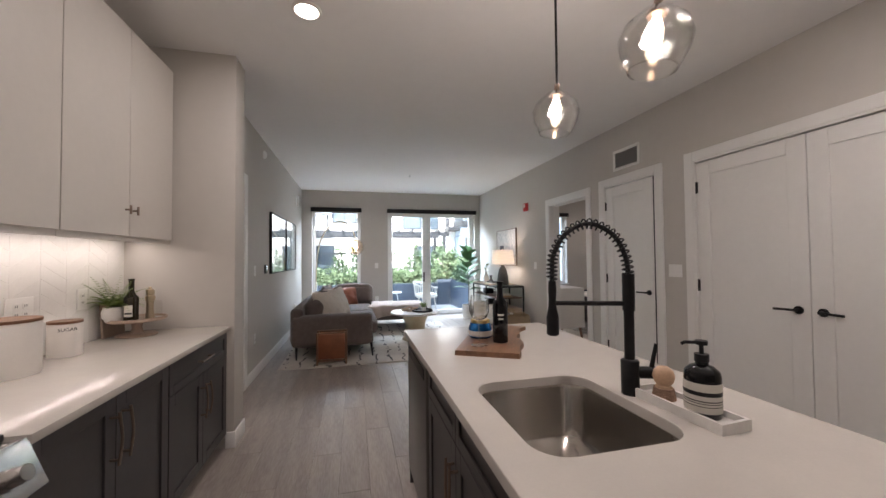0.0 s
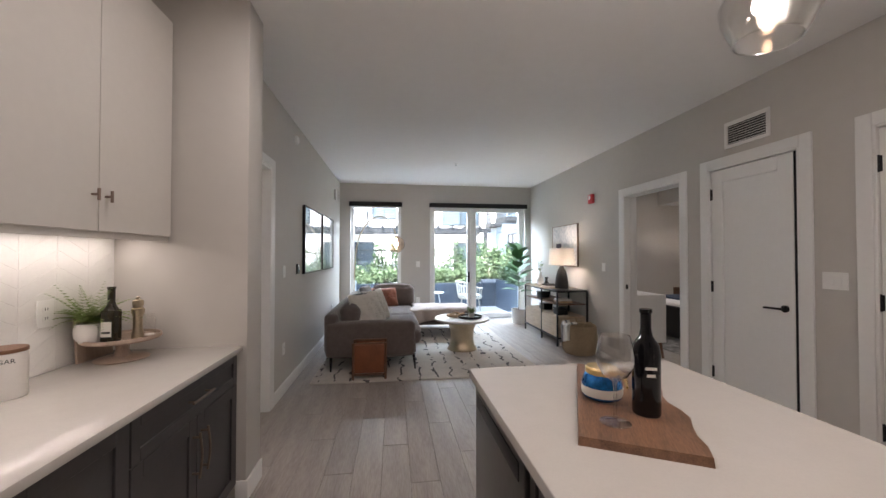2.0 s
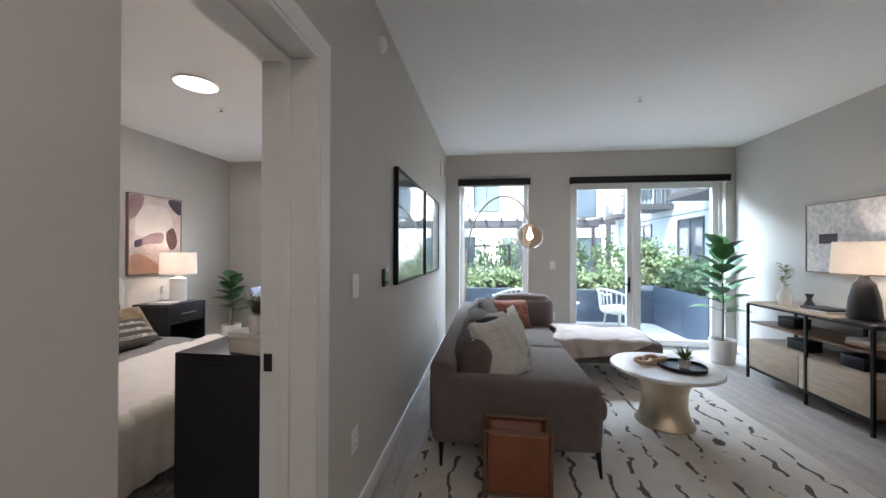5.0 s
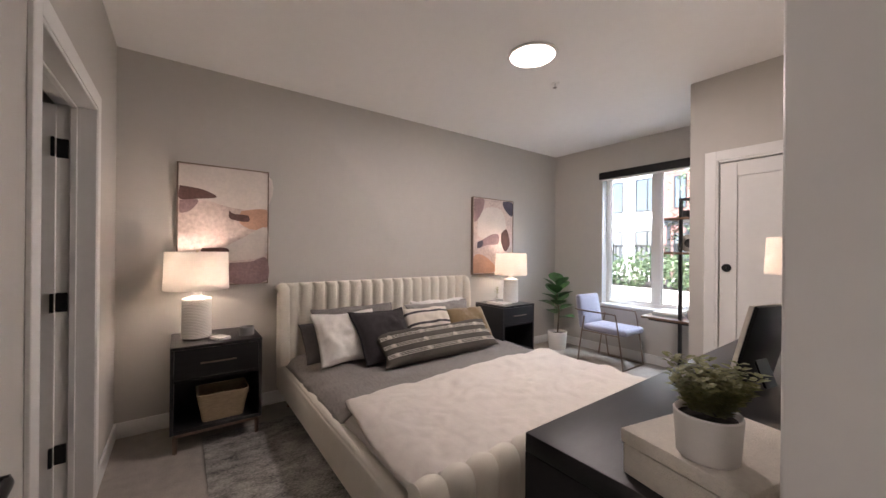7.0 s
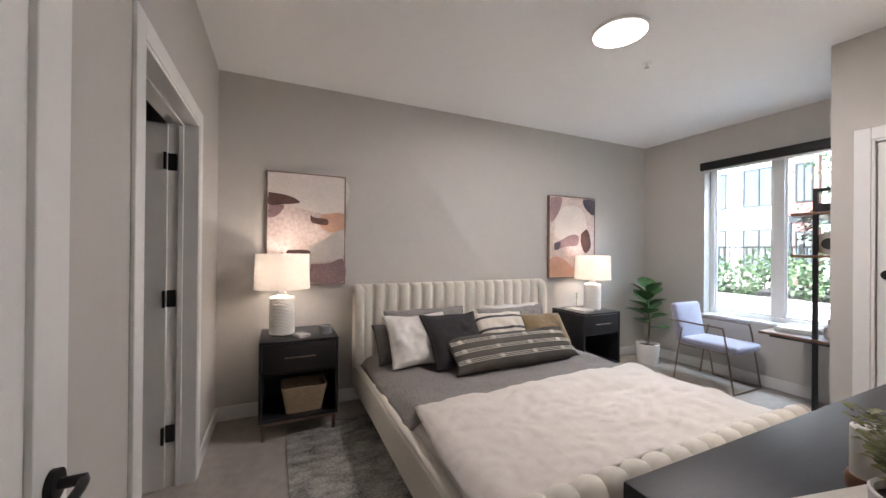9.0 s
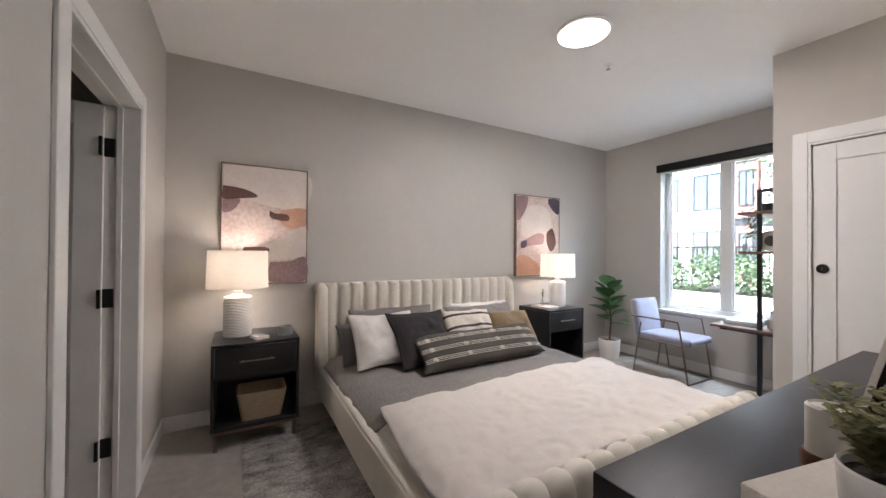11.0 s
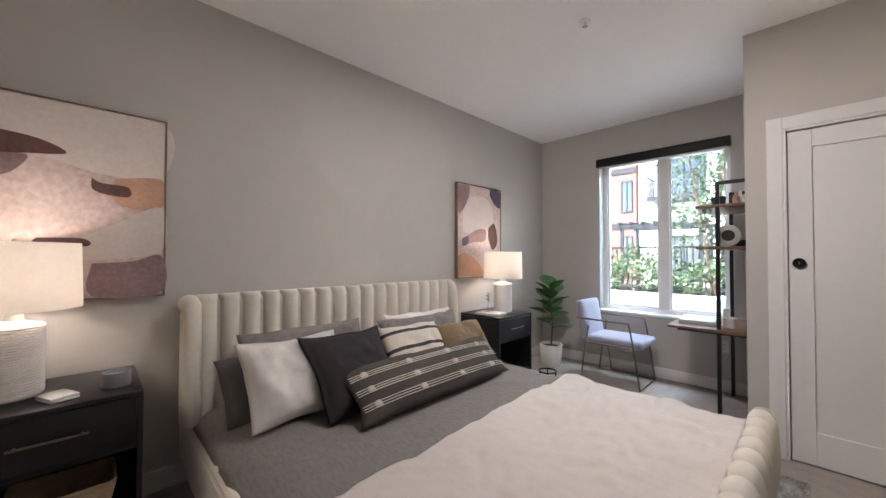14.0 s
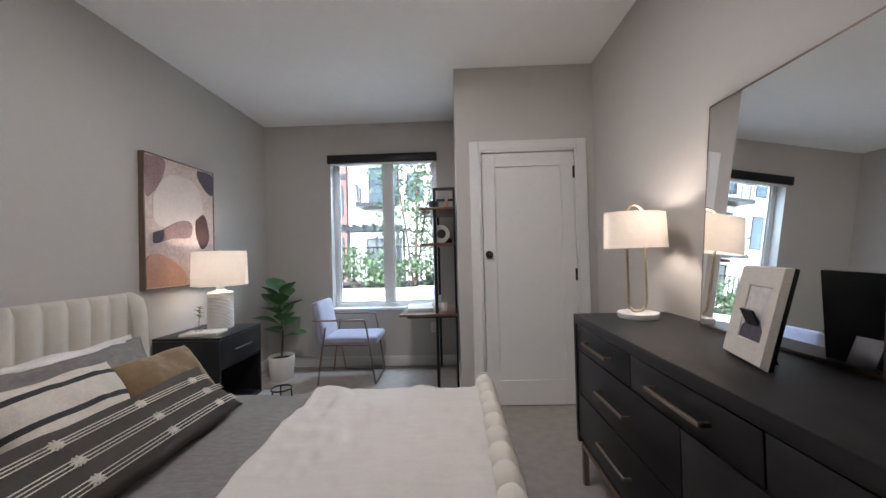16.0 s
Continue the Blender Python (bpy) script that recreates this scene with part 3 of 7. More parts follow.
for args in (("y", XW, 1, 5.715, 9.82), ("x", 4.42, -1, -1.10, -1.032), ("y", -1.046, 1, 4.42, YB), ("y", XE, -1, 6.655, 9.82), ("y", XE, -1, 5.365, 5.53), ("y", XE, -1, 4.165, 4.41),
             ("y", XE, -1, -1.2, 2.335), ("x", YN, -1, -1.30, -1.10), ("x", YN, -1, -0.06, 0.55), ("y", -4.98, 1, YB, YN), ("x", YN, -1, -4.966, -2.70), ("y", -2.70, -1, 8.635, 9.806),
             ("x", 8.635, -1, -2.70, -2.586), ("x", YB, 1, -4.966, -4.255), ("x", YB, 1, -3.085, -1.53), ("y", XWB, -1, 5.715, 8.621), ("y", 6.5, -1, 5.5, YN), ("x", YN, -1, 2.95, 6.486)):
    baseboard(*args)


# ---- doors ----
def lever(parent, x, z, face, way):
    """A black lever on a round rose; face: the side (+1 or -1 in y); way: the way it points in x."""
    bm = bmesh.new()
    bm_tube(bm, [(x, face * 0.02, z), (x, face * 0.032, z)], 0.027, 20)
    bm_tube(bm, [(x, face * 0.03, z), (x, face * 0.068, z)], 0.010, 12)
    bm_tube(bm, smooth_path([(x, face * 0.064, z), (x + way * 0.03, face * 0.07, z), (x + way * 0.125, face * 0.07, z - 0.003)], 5), 0.0085, 10)
    to_ob("lever_handle", bm, BLACK, parent, "auto")


def door_leaf(name, label, m, w, h, hinge_faces=(1,), lever_faces=(1, -1), panel=True, hinges=(0.25, 1.05, 1.92), lever_z=0.98, knob=None, proud=0.012):
    """A one-panel shaker leaf: hinge edge at x = 0, the leaf along +x, thickness in y."""
    d = thing(name, label, "door", m)
    s = 0.115
    bm = bmesh.new()
    bm_box(bm, (0, -0.019, 0.008), (s, 0.019, h), 0.002, 1)
    bm_box(bm, (w - s, -0.019, 0.008), (w, 0.019, h), 0.002, 1)
    bm_box(bm, (s, -0.019, 0.008), (w - s, 0.019, 0.215), 0.002, 1)
    bm_box(bm, (s, -0.019, h - s), (w - s, 0.019, h), 0.002, 1)
    to_ob("stiles_and_rails", bm, TRIM, d, "auto")
    box("door_panel", (s - 0.004, -0.019 + proud, 0.21), (w - s + 0.004, 0.019 - proud, h - s + 0.004), TRIM, d)
    for f in hinge_faces:
        for z in hinges:
            bm = bmesh.new()
            bm_box(bm, (-0.012, f * 0.019 - 0.004, z), (0.014, f * 0.019 + 0.006, z + 0.10), 0.002, 1)
            bm_tube(bm, [(-0.002, f * 0.024, z - 0.004), (-0.002, f * 0.024, z + 0.104)], 0.006, 8)
            to_ob("hinge", bm, BLACK, d)
    for f in lever_faces:
        lever(d, w - 0.065, lever_z, f, -1)
    if knob:
        bm = bmesh.new()
        bm_tube(bm, [(w - 0.05, 0.018, knob), (w - 0.05, 0.030, knob)], 0.032, 24)
        bm_tube(bm, [(w - 0.05, 0.03, knob), (w - 0.05, 0.034, knob)], 0.02, 20)
        to_ob("flush_pull", bm, BLACK, d, "auto")
        box("pull_slot", (w - 0.053, 0.034, knob - 0.009), (w - 0.047, 0.0365, knob + 0.009), CHROME, d)
    return d


# bedroom door, swung open against the wall
door_leaf("bedroom_door", "white one-panel door standing open with black lever", pose(-1.60, 4.745, 0, 0, 0, 182), 0.865, 2.15, hinge_faces=(), lever_z=1.0)
# bathroom door, open inwards
door_leaf("bathroom_door", "white one-panel door open into the dark bathroom", pose(-4.145, 4.50, 0, 0, 0, -86), 0.93, 2.15, hinge_faces=(), lever_faces=())
for z in (0.27, 1.07, 1.88):
    tagged(boxes("hinge", [((-4.152, 4.50, z), (-4.139, 4.545, z + 0.10)), ((-4.139, 4.485, z), (-4.108, 4.500, z + 0.10))], BLACK, None, 0.002), "black steel butt hinge on the bathroom jamb", "hinge", group="bathroom door hinges")
# closet door in the bedroom: leaf seen from -y, hinges on its east side
door_leaf("closet_door", "white one-panel closet door, closed, round black pull", pose(-1.700, 8.66, 0, 0, 0, 180), 0.785, 2.145, hinge_faces=(1,), lever_faces=(), knob=1.285)
# pantry doors and store door in the east wall
door_leaf("pantry_door", "white one-panel pantry door, closed, black lever", pose(2.815, 4.058, 0, 0, 0, -90), 0.805, 2.19, hinge_faces=(-1,), lever_faces=(-1,))
door_leaf("pantry_door", "white one-panel pantry door, closed, black lever", pose(2.815, 2.442, 0, 0, 0, 90) @ Matrix.Diagonal((1, -1, 1, 1)), 0.805, 2.19, hinge_faces=(-1,), lever_faces=(-1,))
door_leaf("store_door", "white one-panel door slightly ajar with black lever", pose(2.815, 5.258, 0, 0, 0, -90), 0.71, 2.185, hinge_faces=(-1,), lever_faces=(-1,))
# black strip stands in for the shade in the gap beside the leaf
tagged(box("door_gap_shade", (2.798, 4.5135, 0.0), (2.832, 4.545, 2.19), BLACK), "black strip in place of the dark gap at the door jamb", "door seal", kind="structure")
tagged(box("strike_plate", (-1.525, 5.6095, 0.93), (-1.49, 5.613, 1.0), BLACK), "black strike plate on the white jamb", "strike plate")
tagged(box("strike_plate", (2.80, 6.549, 0.95), (2.83, 6.553, 1.01), BLACK), "black strike plate on the white jamb", "strike plate")


# ---- windows ----
def window(name, hole, mullions=(), sill=True, y=9.97):
    x0, x1, z0, z1 = hole
    w = thing(name, "white framed window with clear glass", "window", kind="structure")
    f = 0.05
    items = [((x0, y - 0.03, z0), (x0 + f, y + 0.04, z1)), ((x1 - f, y - 0.03, z0), (x1, y + 0.04, z1)), ((x0 + f, y - 0.03, z0), (x1 - f, y + 0.04, z0 + f)), ((x0 + f, y - 0.03, z1 - f), (x1 - f, y + 0.04, z1))]
    for mx, mw in mullions:
        items.append(((mx - mw / 2, y - 0.028, z0 + f), (mx + mw / 2, y + 0.038, z1 - f)))
    boxes("frame", items, TRIM, w, 0.004)
    edges = [x0 + f] + [e for mx, mw in mullions for e in (mx - mw / 2, mx + mw / 2)] + [x1 - f]
    for a, b in zip(edges[::2], edges[1::2]):
        p = box("pane", (a + 0.001, y, z0 + f + 0.001), (b - 0.001, y + 0.006, z1 - f - 0.001), PANE, w)
        p.visible_shadow = False
        boxes("glazing_bead", [((a, y - 0.014, z0 + f), (a + 0.02, y - 0.002, z1 - f)), ((b - 0.02, y - 0.014, z0 + f), (b, y - 0.002, z1 - f)), ((a + 0.02, y - 0.014, z0 + f), (b - 0.02, y - 0.002, z0 + f + 0.02))], TRIM, w)
    if sill:
        box("sill", (x0 - 0.03, YN - 0.03, z0 - 0.025), (x1 + 0.03, y - 0.03, z0 + 0.003), TRIM, w, 0.004)
    return w


win = window("window_1", WIN_B, [(-3.525, 0.10)])
box("crank_handle", (-3.80, 9.915, 0.745), (-3.70, 9.94, 0.757), TRIM, win, 0.004)
window("window_2", WIN_L, sill=False)
window("window_3", WIN_G)
# balcony door unit: a hinged leaf and a fixed leaf
pd = thing("door_1", "white framed glazed patio door with black handle", "patio door", kind="structure")
y = 9.95
boxes("frame", [((0.55, y - 0.05, 0.02), (0.59, y + 0.06, 2.47)), ((2.62, y - 0.05, 0.02), (2.66, y + 0.06, 2.47)), ((0.59, y - 0.05, 2.43), (2.62, y + 0.06, 2.47)), ((1.455, y - 0.05, 0.02), (1.50, y + 0.06, 2.43))], TRIM, pd, 0.003)
box("threshold", (0.55, 9.82, 0.0), (2.66, 10.04, 0.02), CHROME, pd, 0.003)
for a, b in ((0.592, 1.453), (1.502, 2.618)):
    boxes("leaf_frame", [((a, y - 0.03, 0.025), (a + 0.075, y + 0.025, 2.428)), ((b - 0.075, y - 0.03, 0.025), (b, y + 0.025, 2.428)), ((a + 0.075, y - 0.03, 0.025), (b - 0.075, y + 0.025, 0.12)), ((a + 0.075, y - 0.03, 2.34), (b - 0.075, y + 0.025, 2.428))], TRIM, pd, 0.004)
    p = box("pane", (a + 0.076, y, 0.121), (b - 0.076, y + 0.006, 2.339), PANE, pd)
    p.visible_shadow = False
bm = bmesh.new()
bm_box(bm, (1.395, y - 0.04, 0.80), (1.430, y - 0.03, 1.03), 0.003, 1)
bm_tube(bm, [(1.412, y - 0.035, 0.93), (1.412, y - 0.085, 0.93)], 0.009, 10)
bm_tube(bm, [(1.412, y - 0.08, 0.93), (1.33, y - 0.08, 0.93)], 0.009, 10)
to_ob("handle", bm, BLACK, pd, "auto")
for x0, x1, z in ((-1.123, -0.038, 2.50), (0.533, 2.69, 2.50), (-4.205, -2.91, 2.50), (3.98, 5.22, 2.50)):
    b = thing("roller_blind", "black roller blind, fully rolled up above the window", "roller blind", group="roller blinds")
    box("cassette", (x0, YN - 0.075, z - 0.095), (x1, YN, z), BLACK, b, 0.006)
    box("hem_bar", (x0 + 0.03, YN - 0.05, z - 0.118), (x1 - 0.03, YN - 0.035, z - 0.094), TRIM, b, 0.003)

# ---- wall fittings ----
def plate(kind, axis, plane, out, a, z, n=1, label="white rocker light switch on the wall"):
    t = thing("light_switch" if kind == "switch" else "power_outlet", label, "light switch" if kind == "switch" else "outlet")
    w = 0.035 * n + 0.004
    sw = lambda lo, hi: (lo, hi) if axis == "x" else ((lo[1], lo[0], lo[2]), (hi[1], hi[0], hi[2]))
    def pc(nm, lo, hi, mt, bv):
        p0, p1 = sorted((plane + out * lo[1], plane + out * hi[1]))
        l, h = sw((lo[0], p0, lo[2]), (hi[0], p1, hi[2]))
        box(nm, l, h, mt, t, bv, 1)
    pc("plate", (a - w, 0, z - 0.06), (a + w, 0.006, z + 0.06), PLASTIC, 0.002)
    for i in range(n):
        c = a + (i - (n - 1) / 2) * 0.05
        if kind == "switch":
            pc("rocker", (c - 0.016, 0.006, z - 0.032), (c + 0.016, 0.010, z + 0.032), PLASTIC, 0.002)
        else:
            for dz in (-0.02, 0.02):
                pc("socket", (c - 0.016, 0.006, z + dz - 0.014), (c + 0.016, 0.009, z + dz + 0.014), PLASTIC, 0.002)
                pc("slot", (c - 0.007, 0.009, z + dz - 0.005), (c - 0.004, 0.0095, z + dz + 0.006), BLACK, 0)
                pc("slot", (c + 0.004, 0.009, z + dz - 0.005), (c + 0.007, 0.0095, z + dz + 0.006), BLACK, 0)
    return t


plate("switch", "y", XW, 1, 6.04, 1.23)
plate("switch", "y", XE, -1, 4.29, 1.22, 2)
plate("switch", "y", XE, -1, 7.03, 1.22)
plate("switch", "x", YN, -1, 0.295, 1.20)
OUTL = "white duplex power outlet on the wall"
plate("outlet", "x", YN, -1, 0.30, 0.44, 1, OUTL)
plate("outlet", "y", XW, 1, 6.04, 0.45, 1, OUTL)
plate("outlet", "y", XW, 1, 8.9, 0.45, 1, OUTL)
plate("outlet", "x", YN, -1, -2.99, 0.44, 1, OUTL)
plate("outlet", "y", -1.733, 1, 4.02, 1.14, 1, OUTL)
plate("outlet", "y", -1.733, 1, 3.62, 1.13, 2, OUTL)
th = thing("thermostat", "black square thermostat on the wall", "thermostat")
box("body", (XW, 6.49, 1.18), (XW + 0.022, 6.58, 1.295), BLACK, th, 0.006)
box("screen", (XW + 0.022, 6.503, 1.21), (XW + 0.024, 6.567, 1.275), WINDG, th)
al = thing("fire_alarm", "red square fire alarm strobe high on the wall", "fire alarm")
box("body", (XE - 0.05, 7.25, 2.18), (XE, 7.37, 2.32), REDP, al, 0.012)
box("lens", (XE - 0.058, 7.29, 2.24), (XE - 0.05, 7.33, 2.30), PLASTIC, al, 0.003)
sd = thing("smoke_detector", "small white round detector high on the wall", "detector")
lathe("body", [(0.0, 0.03), (0.03, 0.03), (0.045, 0.018), (0.05, 0.0)], PLASTIC, sd, m=pose(XW, 6.46, 2.70, 0, 90, 0))
ch = thing("door_chime", "white rectangular chime box high on the wall", "chime")
box("body", (XW, 9.12, 2.43), (XW + 0.035, 9.24, 2.63), PLASTIC, ch, 0.008)
vt = thing("air_vent", "white louvred air vent grille high on the wall", "vent")
boxes("frame", [((XE - 0.012, 4.70, 2.56), (XE, 5.10, 2.595)), ((XE - 0.012, 4.70, 2.36), (XE, 5.10, 2.39)), ((XE - 0.012, 4.70, 2.39), (XE, 4.73, 2.56)), ((XE - 0.012, 5.07, 2.39), (XE, 5.10, 2.56))], PLASTIC, vt, 0.002)
# thin black sheet behind the slats stands for the shade inside the opening
box("duct_shade", (XE - 0.002, 4.73, 2.39), (XE - 0.0005, 5.07, 2.56), BLACK, vt)
for i in range(8):
    box("slat", (-0.008, 4.73, -0.006), (0.006, 5.07, -0.003), PLASTIC, vt, m=pose(XE - 0.006, 0, 2.405 + i * 0.021, 0, -35, 0))


def ceiling_disk(x, y, r, label):
    d = thing("ceiling_light", label, "ceiling light", pose(x, y, CEIL))
    lathe("trim_ring", [(r, 0), (r + 0.012, -0.004), (r + 0.01, -0.016), (r - 0.004, -0.018), (r - 0.006, -0.010)], PLASTIC, d)
    lathe("diffuser", [(0.0, -0.012), (r - 0.006, -0.012)], DISC, d)


ceiling_disk(-3.22, 7.15, 0.17, "round white flush ceiling light, switched on")
ceiling_disk(-0.47, 3.77, 0.075, "small round recessed downlight, switched on")
# fittings for the two unseen downlights added to the kitchen
ceiling_disk(-0.47, 1.6, 0.075, "small round recessed downlight, switched on")
ceiling_disk(1.9, 2.2, 0.075, "small round recessed downlight, switched on")
for x, y in ((0.784, 7.93), (-3.41, 7.68)):
    s = thing("sprinkler_head", "small white fire sprinkler on the ceiling", "sprinkler", pose(x, y, CEIL), "ceiling sprinklers")
    lathe("escutcheon", [(0.0, -0.004), (0.035, -0.004), (0.037, 0)], PLASTIC, s, seg=20)
    lathe("nozzle", [(0.008, 0), (0.008, -0.03), (0.018, -0.034), (0.018, -0.037), (0, -0.037)], CHROME, s, seg=12)

# ---- kitchen ----
C = 0.88


def bar_pull(parent, a, b, out, material=BRONZE, bow=0.0):
    """A slim pull from a to b standing off along out."""
    a, b, out = Vector(a), Vector(b), Vector(out)
    d = (b - a).normalized()
    bm = bmesh.new()
    mid = (a + b) / 2 + out * (0.032 + bow)
    bm_tube(bm, smooth_path([a + out * 0.03, mid, b + out * 0.03], 6), 0.0055, 8)
    for p in (a + d * 0.02, b - d * 0.02):
        bm_tube(bm, [p, p + out * 0.031], 0.005, 8)
    to_ob("handle", bm, material, parent, "auto")


def shaker_front(parent, name, x, y0, y1, z0, z1, out, material, s=0.06):
    t = 0.02
    x0, x1 = sorted((x, x + out * t))
    bm = bmesh.new()
    for lo, hi in (((y0, z0), (y0 + s, z1)), ((y1 - s, z0), (y1, z1)), ((y0 + s, z0), (y1 - s, z0 + s)), ((y0 + s, z1 - s), (y1 - s, z1))):
        bm_box(bm, (x0, lo[0], lo[1]), (x1, hi[0], hi[1]), 0.0015, 1)
    p0, p1 = sorted((x, x + out * 0.011))
    bm_box(bm, (p0, y0 + s - 0.002, z0 + s - 0.002), (p1, y1 - s + 0.002, z1 - s + 0.002))
    return to_ob(name, bm, material, parent, "auto")


def base_unit(y0, y1, drawer):
    b = thing("base_cabinet", "charcoal shaker base cabinet with bronze bar pulls", "kitchen cabinet", group="kitchen base cabinets")
    box("body", (-1.74, y0, 0.10), (-1.112, y1, C - 0.031), CHAR, b)
    box("toe_kick", (-1.70, y0, 0.0), (-1.17, y1, 0.10), CHAR, b)
    top = C - 0.036
    mid = (y0 + y1) / 2
    dz = top
    if drawer:
        shaker_front(b, "drawer_front", -1.112, y0 + 0.003, y1 - 0.003, top - 0.17, top, 1, CHAR, 0.045)
        bar_pull(b, (-1.092, mid - 0.09, top - 0.085), (-1.092, mid + 0.09, top - 0.085), (1, 0, 0))
        dz = top - 0.174
    for a, e, hy in ((y0 + 0.003, mid - 0.0015, mid - 0.035), (mid + 0.0015, y1 - 0.003, mid + 0.035)):
        shaker_front(b, "cabinet_door", -1.112, a, e, 0.105, dz, 1, CHAR)
        bar_pull(b, (-1.092, hy, dz - 0.26), (-1.092, hy, dz - 0.06), (1, 0, 0), bow=0.008)
    return b


base_unit(2.755, 3.57, False)
base_unit(3.573, 4.405, True)
ct = thing("countertop", "white quartz countertop on the wall cabinets", "countertop")
box("slab", (-1.733, 2.745, C - 0.03), (-1.065, 4.418, C), QUARTZ, ct, 0.003)

# range at the near end
rg = thing("kitchen_range", "stainless steel range with black cooktop and knobs", "range")
box("body", (-1.74, 1.98, 0.05), (-1.10, 2.738, C - 0.01), STEEL, rg, 0.006)
box("cooktop", (-1.74, 1.98, C - 0.01), (-1.12, 2.738, C + 0.012), BLACK, rg, 0.004)
bm = bmesh.new()
bm_box(bm, (-0.03, 1.98, -0.07), (0.02, 2.738, 0.075), 0.006, 2)
to_ob("control_panel", bm, STEEL, rg, "auto", pose(-1.06, 0, C - 0.075, 0, -22, 0))
for ky in (2.08, 2.21, 2.36, 2.51, 2.64):
    bm = bmesh.new()
    bm_tube(bm, [(0, 0, 0), (0.012, 0, 0)], 0.028, 20)
    bm_tube(bm, [(0.012, 0, 0), (0.045, 0, 0)], [0.024, 0.021], 20)
    to_ob("knob", bm, STEEL, rg, "auto", pose(-1.04, ky, C - 0.07, 0, -22, 0))
box("oven_door", (-1.10, 1.995, 0.16), (-1.05, 2.725, C - 0.17), STEEL, rg, 0.008)
box("oven_glass", (-1.052, 2.10, 0.30), (-1.047, 2.62, 0.58), WINDG, rg)
tube("oven_handle", [(-1.0, 2.04, 0.67), (-1.0, 2.68, 0.67)], 0.012, STEEL, rg)
for ky in (2.06, 2.66):
    tube("handle_post", [(-1.05, ky, 0.67), (-1.0, ky, 0.67)], 0.008, STEEL, rg)

# wall cabinets
UZ0, UZ1, UX = 1.50, 2.705, -1.445
for y0, y1, pulls in ((3.415, 4.405, (3.875, 3.945)), (2.42, 3.412, (3.03, 2.85)), (1.42, 2.417, (1.9, 1.97))):
    u = thing("wall_cabinet", "white flat-front wall cabinet with small bronze pulls", "kitchen cabinet", group="kitchen wall cabinets")
    box("body", (-1.74, y0, UZ0 + 0.02), (UX - 0.02, y1, UZ1), UPPER, u)
    box("light_rail", (UX - 0.04, y0, UZ0 - 0.028), (UX - 0.014, y1, UZ0 + 0.022), UPPER, u, 0.002)
    mid = (y0 + y1) / 2
    for a, e, hy in ((y0 + 0.0015, mid - 0.0015, pulls[0]), (mid + 0.0015, y1 - 0.0015, pulls[1])):
        box("cabinet_door", (UX - 0.019, a, UZ0), (UX, e, UZ1), UPPER, u, 0.0015, 1)
        bm = bmesh.new()
        bm_tube(bm, [(UX, hy, UZ0 + 0.15), (UX + 0.026, hy, UZ0 + 0.15)], 0.0055, 10)
        bm_tube(bm, [(UX + 0.026, hy, UZ0 + 0.125), (UX + 0.026, hy, UZ0 + 0.175)], 0.006, 10)
        to_ob("handle", bm, BRONZE, u, "auto")
tagged(box("light_strip", (-1.65, 2.5, UZ0 + 0.006), (-1.60, 4.35, UZ0 + 0.018), PLASTIC), "slim white light strip under the wall cabinets", "light strip")


def canister(x, y, r, h, word):
    t = thing("canister", "white stoneware kitchen canister with a wooden lid", "canister", pose(x, y, C), "kitchen canisters")
    lathe("jar", [(0, 0), (r * 0.97, 0), (r, 0.006), (r, h - 0.012), (r * 0.985, h), (0, h)], CERAM, t, seg=40)
    lathe("lid", [(0, h + 0.001), (r * 1.01, h + 0.001), (r * 1.015, h + 0.007), (r * 1.0, h + 0.014), (0, h + 0.015)], WALNUT, t, seg=40)
    if word:
        text_mesh("lettering", word, 0.022, BLACK, t, pose(r * math.cos(radians(-50)) * 1.004, r * math.sin(radians(-50)) * 1.004, h * 0.80, 90, 0, 40))


canister(-1.615, 3.40, 0.105, 0.225, "")
canister(-1.625, 3.735, 0.066, 0.165, "SUGAR")
st = thing("pedestal_tray", "round washed wood pedestal tray on the counter", "tray", pose(-1.555, 4.22, C))
lathe("foot", [(0, 0), (0.105, 0), (0.11, 0.006), (0.10, 0.012), (0.035, 0.020), (0.026, 0.05), (0.034, 0.095), (0, 0.095)], STAND, st)
lathe("dish", [(0, 0.095), (0.15, 0.096), (0.158, 0.104), (0.156, 0.118), (0.149, 0.118), (0.147, 0.106), (0, 0.106)], STAND, st)
TZ = C + 0.107
fp = thing("potted_fern", "small fern in a round white pot", "potted plant", pose(-1.63, 4.13, TZ) @ Matrix.Scale(1.3, 4))
lathe("pot", [(0, 0), (0.032, 0), (0.046, 0.02), (0.048, 0.045), (0.041, 0.07), (0.036, 0.07), (0.034, 0.06), (0, 0.06)], CERAM, fp)
rng = random.Random(4)
bm = bmesh.new()
for k in range(40):
    a, lift, ln = rng.uniform(0, 6.28), rng.uniform(0.45, 1.8), rng.uniform(0.13, 0.21)
    d = Vector((math.cos(a), math.sin(a), lift)).normalized()
    side = d.cross(Vector((0, 0, 1))).normalized()
    for q in range(12):
        t = (q + 1) / 12
        p = Vector((0, 0, 0.065)) + d * ln * t + Vector((0, 0, -0.10 * t * t * ln / 0.15 * (1.2 - lift * 0.6)))
        for s in (-1, 1):
            bm_leaf(bm, p, side * s + d * 0.5, 0.032 * (1.15 - t), 0.011, 0.1, rows=2)
to_ob("fronds", bm, FERN, fp)
ob_ = thing("oil_bottle", "dark glass olive oil bottle with pale label", "bottle", pose(-1.535, 4.115, TZ))
box("glass", (-0.03, -0.03, 0), (0.03, 0.03, 0.155), OLIVEG, ob_, 0.01, 3)
